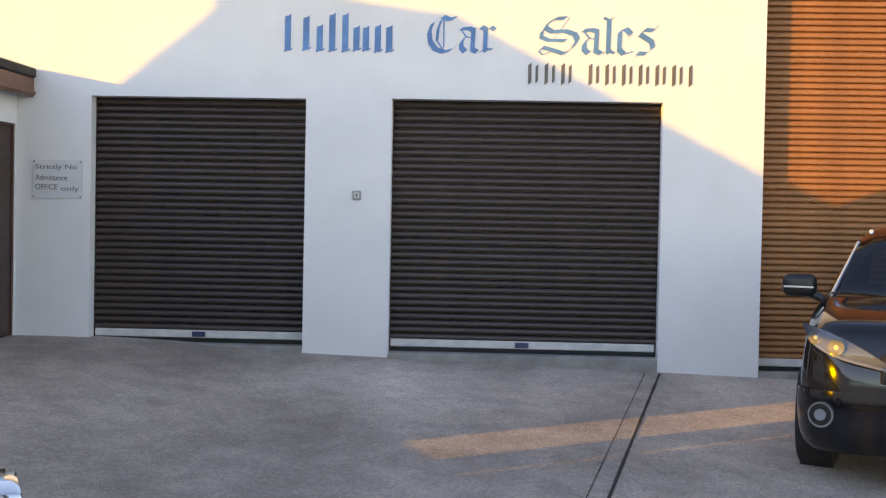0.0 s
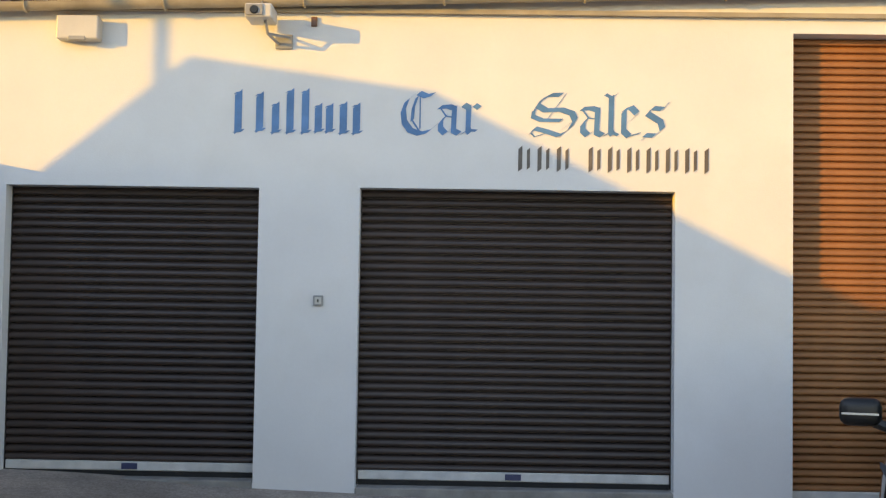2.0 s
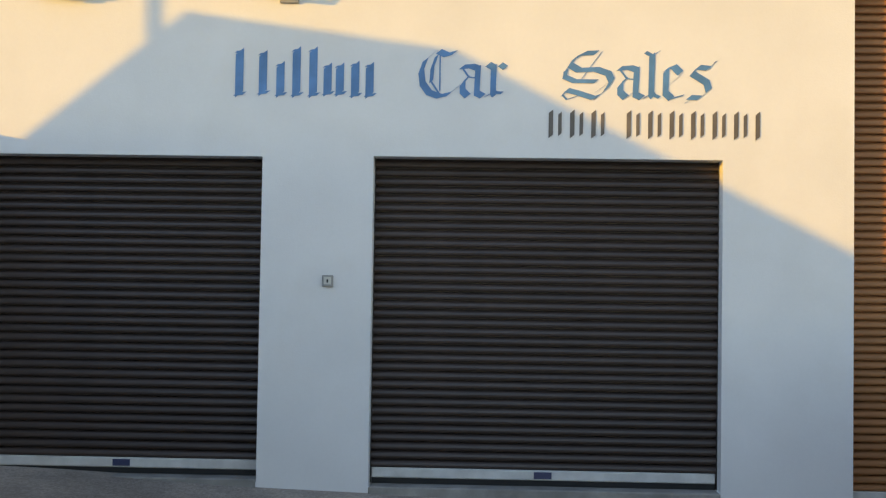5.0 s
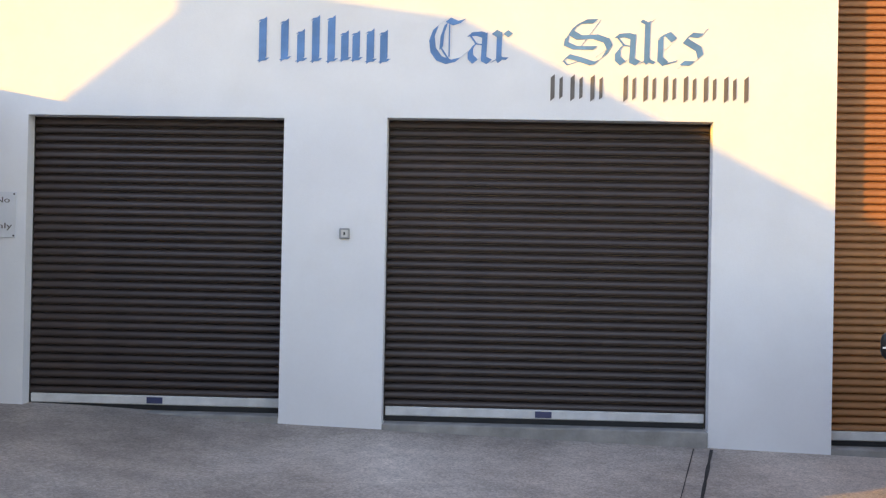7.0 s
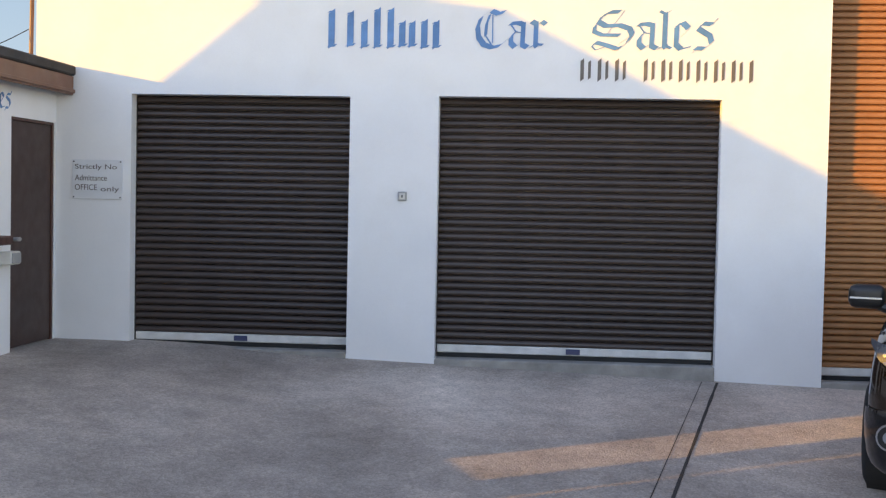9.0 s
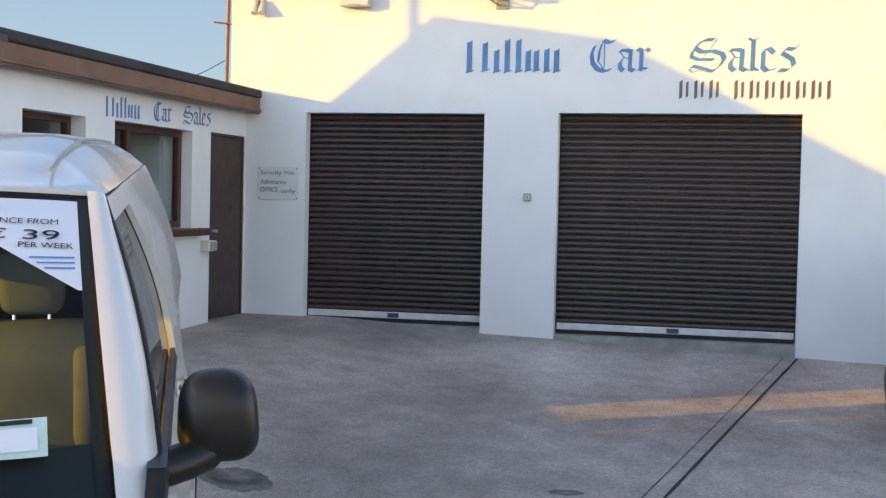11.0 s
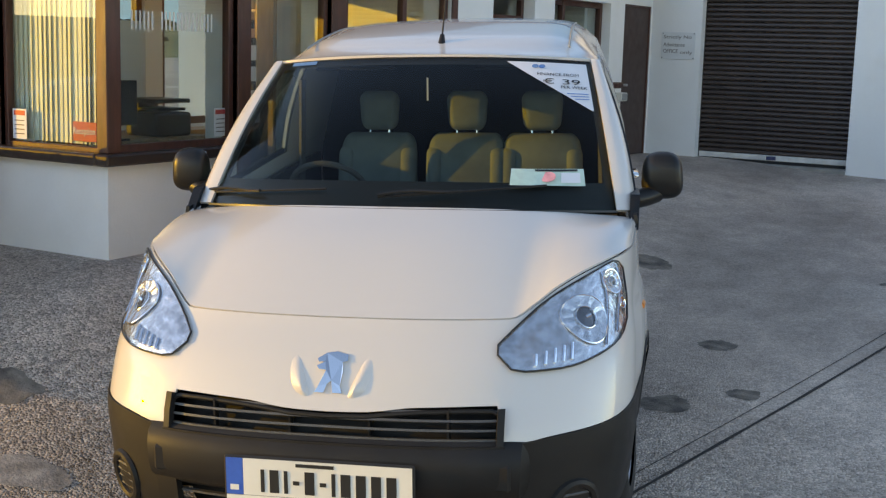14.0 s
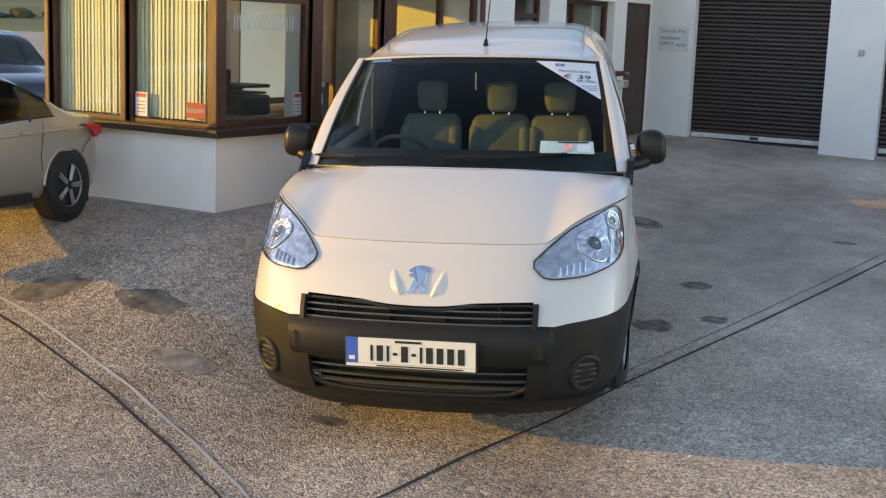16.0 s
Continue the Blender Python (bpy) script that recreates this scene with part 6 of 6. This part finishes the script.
part("top", boxed(-0.22, 0.22, -0.7, 0.6, 0.86, 0.90), M["desk"], ob)
part("front", boxed(-0.2, -0.17, -0.68, 0.58, 0.0, 0.86), M["desk"], ob)


# ---- other cars ----
M.update(
    car_black=car_paint("black_car_paint", (0.004, 0.004, 0.006), 0.10, 0.0, 0.35),
    car_silver=car_paint("champagne_car_paint", (0.34, 0.305, 0.255), 0.28, 0.40, 0.5),
    car_blue=car_paint("dark_blue_car_paint", (0.02, 0.028, 0.04), 0.2, 0.0, 1.0),
    car_glass=glass("dark_car_glass", (0.25, 0.30, 0.30), 0.16),
    lamp_dark=material("dark_lamp_housing", (0.10, 0.105, 0.115), 0.45, vary=0.1),
    lamp_grey=material("silvered_lamp_bowl", (0.34, 0.36, 0.40), 0.35, metal=0.5, vary=0.1),
    tail_red=material("red_tail_lamp", (0.55, 0.02, 0.02), 0.2, coat=0.8),
)


def car(name, m, label, paint, length, width, tops, belts, plan, cabin, screen, rear, cladding=True):
    """A car from stations along its length (y runs to the rear): the height of its top, its waist, its plan and its glass."""
    ob = thing(name, (0, 0, 0), label, "car")
    ob.matrix_world = m
    n = 56
    ys = [length * i / n for i in range(n + 1)]
    roof_h = max(z for _, z in tops)

    def section(y):
        top, belt, w = table(y, tops), table(y, belts), width / 2 * table(y, plan)
        belt = min(belt, top - 0.01)
        g = max(0.0, min(1.0, (top - belt) / (roof_h - belt)))
        lo = table(y, [(0, 0.34), (0.12, 0.20), (length - 0.15, 0.24), (length, 0.42)])
        zs = [(lo, 0.90), (lo + 0.06, 0.965), (lerp(lo, belt, 0.35), 1.0), (lerp(lo, belt, 0.6), 1.005), (lerp(lo, belt, 0.85), 0.985), (belt, 0.955)]
        wr = w * lerp(0.88, 0.70, g)
        edge = top - lerp(0.012, 0.075, g)
        pts = [(w * k, z) for z, k in zs]
        pts += [(lerp(w * 0.955, wr, 0.5) + 0.012 * g, lerp(belt, edge, 0.5)), (wr, edge), (wr * 0.84, top - lerp(0.006, 0.022, g)), (wr * 0.45, top - 0.004), (0, top)]
        return [(x, y, z) for x, z in pts]

    secs = [section(y) for y in ys]
    kinds = {"body": [], "side_glass": [], "windscreen": [], "rear_window": [], "cladding": []}
    for i in range(n):
        y = (ys[i] + ys[i + 1]) / 2
        for j in range(len(secs[0]) - 1):
            kind = "body"
            if 5 <= j <= 6 and cabin[0] < y < cabin[1] and not any(abs(y - c) < 0.05 for c in cabin[2:]):
                kind = "side_glass"
            elif j >= 7 and screen[0] < y < screen[1]:
                kind = "windscreen"
            elif j >= 7 and rear[0] < y < rear[1]:
                kind = "rear_window"
            elif j < 2 and cladding:
                kind = "cladding"
            kinds[kind].append((secs[i][j], secs[i][j + 1], secs[i + 1][j + 1], secs[i + 1][j]))
    mats = {"body": paint, "side_glass": M["car_glass"], "windscreen": M["car_glass"], "rear_window": M["car_glass"], "cladding": M["van_black"]}
    for kind, quads in kinds.items():
        for side in ((1, -1) if kind == "side_glass" else (0,)):
            bm = bmesh.new()
            for s in ((1, -1) if side == 0 else (side,)):
                for q in quads:
                    bm.faces.new([bm.verts.new((s * x, y, z)) for x, y, z in q])
            bmesh.ops.remove_doubles(bm, verts=bm.verts[:], dist=0.0015)
            if kind == "body":
                for e in (secs[0], secs[-1]):
                    vs = [bm.verts.new(p) for p in e] + [bm.verts.new((-x, yy, z)) for x, yy, z in e[-2::-1]]
                    bm.faces.new(vs)
                bmesh.ops.remove_doubles(bm, verts=bm.verts[:], dist=0.0015)
            o = part(kind, bm, mats[kind], ob, smooth=True)
            if "glass" in kind or "window" in kind or "screen" in kind:
                o.visible_shadow = False
    part("floor_pan", boxed(-width * 0.42, width * 0.42, 0.4, length - 0.4, 0.2, 0.26), M["ink"], ob)
    return ob


def car_wheels(ob, width, ys, r, spokes):
    for side in (1, -1):
        for y in ys:
            # A black disc on the uncut body stands for the shaded arch opening.
            part("wheel_arch", tubed((side * (width / 2 - 0.2), y, r), (side * (width / 2 + 0.004), y, r), r + 0.045, n=36), M["ink"], ob, "black disc for the shaded wheel arch opening")
            w = build_wheel(ob, side * (width / 2 + 0.012), y, side, r, 0.2, "steel")
            if spokes:
                for k in range(spokes):
                    a = 2 * math.pi * k / spokes
                    for d in (-0.13, 0.13):
                        c, s = math.cos(a + d), math.sin(a + d)
                        part("spoke", tubed((side * (width / 2 + 0.022), y + 0.05 * c, r + 0.05 * s), (side * (width / 2 + 0.026), y + (r - 0.118) * math.cos(a + d * 0.7), r + (r - 0.118) * math.sin(a + d * 0.7)), 0.017, 0.012, 6), M["steel"], w)


# black crossover beside the tan shutter
suv = car("crossover_car", pose(3.31, -3.25, ground_z(2.9, -2.6) - 0.01, 0, 0, -20) @ Matrix.Diagonal((0.92, 0.68, 0.92, 1)), "glossy black crossover car parked beside the tan shutter", M["car_black"], 4.38, 1.80,
          [(0, 0.62), (0.05, 0.84), (0.15, 0.95), (0.5, 1.03), (1.08, 1.10), (1.85, 1.50), (2.2, 1.57), (3.2, 1.58), (3.9, 1.45), (4.25, 1.05), (4.38, 0.7)],
          [(0, 0.6), (0.1, 0.82), (0.4, 0.92), (1.1, 1.02), (2.0, 1.06), (4.38, 1.10)],
          [(0, 0.70), (0.04, 0.80), (0.12, 0.90), (0.3, 0.975), (0.7, 1.0), (3.8, 1.0), (4.38, 0.85)], (1.35, 3.9, 2.5, 3.4), (1.12, 1.86), (3.95, 4.2))
car_wheels(suv, 1.80, (0.86, 3.5), 0.335, 5)
for side in (1, -1):
    def lamp_pt(a, b, off):
        """a from the inner tip to the outer top corner, b from the lower to the upper edge."""
        x = lerp(0.34, 0.875, a)
        lo, hi = table(a, [(0, 0.70), (0.5, 0.755), (0.85, 0.84), (1, 0.93)]), table(a, [(0, 0.735), (0.3, 0.83), (0.7, 0.92), (1, 0.955)])
        y = table(x, [(0.3, 0.0), (0.63, 0.005), (0.72, 0.045), (0.81, 0.13), (0.86, 0.25), (0.88, 0.33)])
        z = lerp(lo, hi, b)
        return Vector((side * (x + 0.008), y + 0.10 * max(0, z - 0.80) / 0.12 * 0.6 - off, z))

    lamp = part("headlamp", sheet([[lamp_pt(i / 12, k / 5, 0.012) for i in range(13)] for k in range(6)], False, 0.004), M["lamp_dark"], suv, "swept clear headlamp", smooth=True)
    for a, b, r in ((0.80, 0.5, 0.046), (0.56, 0.48, 0.05)):
        c = lamp_pt(a, b, 0.014)
        part("lamp_bowl", tubed(c, c + Vector((side * 0.006, -0.022, 0.002)), r * 0.6, r, 18), M["lamp_dark"], lamp, smooth=True)
        part("lamp_bulb", tubed(c + Vector((0, -0.01, 0)), c + Vector((side * 0.006, -0.03, 0.002)), 0.018, 0.012, 12), M["lamp_grey"], lamp)
    strip = bmesh.new()
    sweep(strip, [lamp_pt(a / 10, 0.06, 0.020) for a in range(10)], 0.009)
    part("light_strip", strip, M["lamp_grey"], lamp, "bright lamp edge", smooth=True)
    cover = part("lamp_cover", sheet([[lamp_pt(i / 12, k / 5, 0.045) for i in range(13)] for k in range(6)], False), M["lamp_glass"], lamp, smooth=True)
    cover.visible_shadow = False
    fog = part("fog_lamp", tubed((side * 0.715, 0.10, 0.42), (side * 0.735, -0.012, 0.42), 0.06, 0.078, 20), M["chrome"], suv, "fog lamp in a chrome ring")
    part("fog_glass", tubed((side * 0.735, -0.012, 0.42), (side * 0.736, -0.018, 0.42), 0.066, n=20), M["trim_black"], fog)
    part("fog_bulb", tubed((side * 0.736, -0.018, 0.42), (side * 0.737, -0.026, 0.42), 0.035, n=16), M["lamp_grey"], fog)
    mir = part("door_mirror", boxed(side * 1.02 - 0.115, side * 1.02 + 0.115, 1.50, 1.66, 1.06, 1.22, 0.05, 3), M["trim_black"], suv, "black door mirror with a chrome line", smooth=True)
    part("mirror_foot", tubed((side * 0.86, 1.56, 1.05), (side * 0.96, 1.57, 1.09), 0.03, n=8), M["trim_black"], mir)
    part("mirror_strip", boxed(side * 1.02 - 0.10, side * 1.02 + 0.10, 1.492, 1.502, 1.125, 1.137), M["chrome"], mir)
    part("roof_rail", tubed((side * 0.585, 2.1, 1.520), (side * 0.575, 3.2, 1.535), 0.016, n=8), M["chrome"], suv, "silver roof rail")
    part("screen_trim", tubed((side * 0.768, 1.14, 1.112), (side * 0.655, 1.86, 1.443), 0.011, n=8), M["chrome"], suv, "bright edge of the pillar")
SUV_PLAN = [(0, 0.70), (0.04, 0.80), (0.12, 0.90), (0.3, 0.975), (0.7, 1.0)]
for side in (1, -1):
    run = [(x, 0.0) for x in (0.0, 0.2, 0.4, 0.55)] + [(0.9 * table(y, SUV_PLAN), y) for y in (0.0, 0.02, 0.04, 0.08, 0.12, 0.2, 0.3, 0.38, 0.44)]
    rows = [[(side * (x * k + 0.006), y + dy - 0.006, z) for x, y in run] for z, k, dy in ((0.20, 0.93, 0.07), (0.24, 0.965, 0.03), (0.30, 0.985, 0.012), (0.40, 1.0, 0.0), (0.50, 1.004, -0.004), (0.56, 0.998, 0.004))]
    part("bumper_skirt", sheet(rows, False, -0.015), M["car_black"], suv, "black lower bumper", smooth=True)
part("grille", boxed(-0.40, 0.40, -0.005, 0.03, 0.62, 0.80, 0.01), M["trim_black"], suv, "black grille")
part("lower_intake", boxed(-0.55, 0.55, 0.0, 0.05, 0.30, 0.46, 0.02), M["trim_black"], suv, "black lower intake")
part("grille_chrome", prism([(-0.34, 0.80), (-0.30, 0.80), (-0.14, 0.63), (0.14, 0.63), (0.30, 0.80), (0.34, 0.80), (0.17, 0.60), (-0.17, 0.60)], (-0.02, -0.006), "y"), M["chrome"], suv, "chrome V on the grille")

# champagne saloon by the showroom
FW = 1.82
saloon = car("saloon_car", pose(-3.88, -9.42, -0.075, 0, 0, 4) @ Matrix.Diagonal((0.75, 0.62, 0.75, 1)) @ Matrix.Translation((-0.91, -3.78, 0)), "champagne metallic saloon car beside the showroom", M["car_silver"], 4.5, FW,
             [(0, 0.6), (0.06, 0.72), (0.4, 0.85), (1.15, 0.98), (1.95, 1.42), (2.4, 1.48), (3.0, 1.45), (3.65, 1.22), (3.95, 1.07), (4.35, 1.02), (4.45, 0.92), (4.5, 0.72)],
             [(0, 0.6), (0.4, 0.78), (1.2, 0.92), (2.5, 0.96), (3.5, 1.02), (4.5, 0.98)],
             [(0, 0.72), (0.1, 0.86), (0.35, 0.97), (0.7, 1.0), (3.9, 1.0), (4.25, 0.95), (4.45, 0.86), (4.5, 0.78)], (1.45, 3.6), (1.2, 1.97), (3.1, 3.75), False)
car_wheels(saloon, FW, (0.95, 3.78), 0.33, 5)
for side in (1, -1):
    part("tail_lamp", prism([(4.05, 0.935), (4.38, 0.915), (4.40, 0.84), (4.31, 0.79), (4.24, 0.86)], (side * 0.80, side * 0.905), "x"), M["tail_red"], saloon, "red tail lamp")
    for v in saloon.children[-1].data.vertices:
        v.co.x *= table(v.co.y, [(4.0, 0.985), (4.25, 0.935), (4.45, 0.82)])
    part("door_handle", boxed(side * 0.905, side * 0.935, 3.02, 3.20, 0.86, 0.89, 0.01, 2), M["car_silver"], saloon, "door handle", smooth=True)
    part("window_trim", tubed((side * 0.875, 1.5, 0.945), (side * 0.872, 3.6, 1.03), 0.010, n=6), M["trim_black"], saloon)
    part("mudguard", boxed(side * 0.80, side * 0.90, 4.13, 4.15, 0.14, 0.40), M["rubber"], saloon, "black mudguard")
    for y, z1, x1 in ((2.45, 1.40, 0.645), (3.22, 1.30, 0.68)):
        bm = bmesh.new()
        sweep(bm, [(side * 0.872, y, 0.98), (side * (0.872 + x1) / 2 + side * 0.014, y - 0.01, (0.98 + z1) / 2), (side * (x1 + 0.008), y - 0.02, z1)], 0.020, 6)
        part("window_pillar", bm, M["trim_black"], saloon, "black window pillar")
    for y in (0.95, 3.78):
        bm = bmesh.new()
        sweep(bm, [(side * (FW / 2 - 0.004), y + 0.385 * math.cos(a), 0.33 + 0.385 * math.sin(a)) for a in [math.pi * (0.02 + 0.96 * k / 20) for k in range(21)]], 0.017, 8)
        part("arch_lip", bm, M["car_silver"], saloon, smooth=True)
    bm = bmesh.new()
    sweep(bm, [(side * table(y, [(1.2, 0.905), (3.9, 0.903), (4.2, 0.87)]), y, 0.80 + 0.035 * (y - 1.2)) for y in [1.2 + 0.2 * k for k in range(16)]], 0.011, 8)
    part("shoulder_crease", bm, M["car_silver"], saloon, smooth=True)
    for pts in ([(0.913, 2.45, 0.30), (0.916, 2.45, 0.62), (0.90, 2.45, 0.86), (0.875, 2.45, 0.955)], [(0.913, 3.36, 0.50), (0.916, 3.34, 0.66), (0.90, 3.40, 0.88), (0.872, 3.42, 0.99)], [(0.91, 4.02, 0.62), (0.903, 4.10, 0.72), (0.885, 4.22, 0.78)]):
        bm = bmesh.new()
        sweep(bm, [(side * x, y, z) for x, y, z in pts], 0.0045, 5)
        part("panel_seam", bm, M["ink"], saloon, "dark panel seam")
    part("sill", boxed(side * 0.87, side * 0.915, 1.2, 3.2, 0.19, 0.30, 0.01), M["trim_black"], saloon, "dark sill")

# dark car further off
far = car("hatchback_car", pose(-11.2, -3.4, -0.35, 0, 0, 68), "dark blue car parked further off", M["car_blue"], 4.2, 1.78,
          [(0, 0.6), (0.06, 0.75), (0.4, 0.88), (1.1, 1.0), (1.8, 1.45), (2.3, 1.52), (3.3, 1.48), (3.95, 1.1), (4.2, 0.7)],
          [(0, 0.6), (0.4, 0.8), (1.2, 0.95), (2.5, 0.98), (4.2, 1.0)],
          [(0, 0.72), (0.1, 0.86), (0.35, 0.97), (0.7, 1.0), (3.8, 1.0), (4.2, 0.84)], (1.4, 3.6, 2.4), (1.15, 1.82), (3.4, 3.9), False)
car_wheels(far, 1.78, (0.85, 3.4), 0.32, 0)

# ---- distance: the blue of the sky away from the sun, fields and a hedge line beyond the road ----
def sky_backdrop():
    m = bpy.data.materials.new("blue_sky")
    m.use_nodes = True
    nt = m.node_tree
    nt.nodes.clear()
    out, em, ramp, geo, sep, rng = [nt.nodes.new("ShaderNode" + k) for k in ("OutputMaterial", "Emission", "ValToRGB", "NewGeometry", "SeparateXYZ", "MapRange")]
    rng.inputs[1].default_value, rng.inputs[2].default_value = 0.0, 320.0
    ramp.color_ramp.elements[0].color = (0.50, 0.82, 1.0, 1)
    ramp.color_ramp.elements[1].color = (0.15, 0.42, 0.82, 1)
    nt.links.new(geo.outputs["Position"], sep.inputs[0])
    nt.links.new(sep.outputs["Z"], rng.inputs[0])
    nt.links.new(rng.outputs[0], ramp.inputs[0])
    nt.links.new(ramp.outputs[0], em.inputs[0])
    em.inputs[1].default_value = 0.78
    nt.links.new(em.outputs[0], out.inputs[0])
    bm = bmesh.new()
    rows = [[bm.verts.new((-900 * math.sin(a), 900 * math.cos(a), z)) for a in [radians(-45 + 3 * i) for i in range(44)]] for z in (-40, 120, 320)]
    for a, b in zip(rows, rows[1:]):
        for i in range(len(a) - 1):
            bm.faces.new((a[i], a[i + 1], b[i + 1], b[i]))
    single("backdrop", bm, m, "clear pale blue evening sky", "sky", kind="structure", smooth=True)


sky_backdrop()
M["hill"] = material("far_field", (0.13, 0.15, 0.06), 0.95, vary=0.25, scale=0.03, grain=0.4)
M["hedge"] = material("far_hedge", (0.05, 0.06, 0.03), 0.95, vary=0.3, scale=0.2)
bm = bmesh.new()
rows = []
for r, h in ((60, -1.2), (90, -0.6), (140, 1.0), (220, 4.0), (320, 5.0)):
    rows.append([bm.verts.new((r * math.cos(a), r * math.sin(a), h + 0.012 * r * noise.noise((math.cos(a) * 3, math.sin(a) * 3, r * 0.01)))) for a in [radians(100 + 2.5 * i) for i in range(60)]])
for a, b in zip(rows, rows[1:]):
    for i in range(len(a) - 1):
        bm.faces.new((a[i], a[i + 1], b[i + 1], b[i]))
single("far_fields", bm, M["hill"], "low green fields in the distance", "field", kind="structure", smooth=True)
bm = bmesh.new()
rng = random.Random(9)
for i in range(220):
    a = radians(115 + rng.uniform(0, 90))
    r = rng.choice((132, 132, 205, 290)) + rng.uniform(-1, 1)
    x, y = r * math.cos(a), r * math.sin(a)
    base = table(r, [(60, -1.2), (90, -0.6), (140, 1.0), (220, 4.0), (320, 5.0)])
    for k in range(4):
        c = Vector((x + rng.uniform(-2.5, 2.5), y + rng.uniform(-2.5, 2.5), base + rng.uniform(0.1, 0.8)))
        s = rng.uniform(0.35, 0.85)
        bmesh.ops.create_icosphere(bm, subdivisions=1, radius=s, matrix=Matrix.Translation(c) @ Matrix.Diagonal((1.4, 1.4, 0.8, 1)))
for v in bm.verts:
    v.co += Vector(noise.noise_vector(v.co * 0.9)) * 0.28
single("far_hedges", bm, M["hedge"], "dark hedges between the far fields", "hedge", kind="stuff", smooth=True)
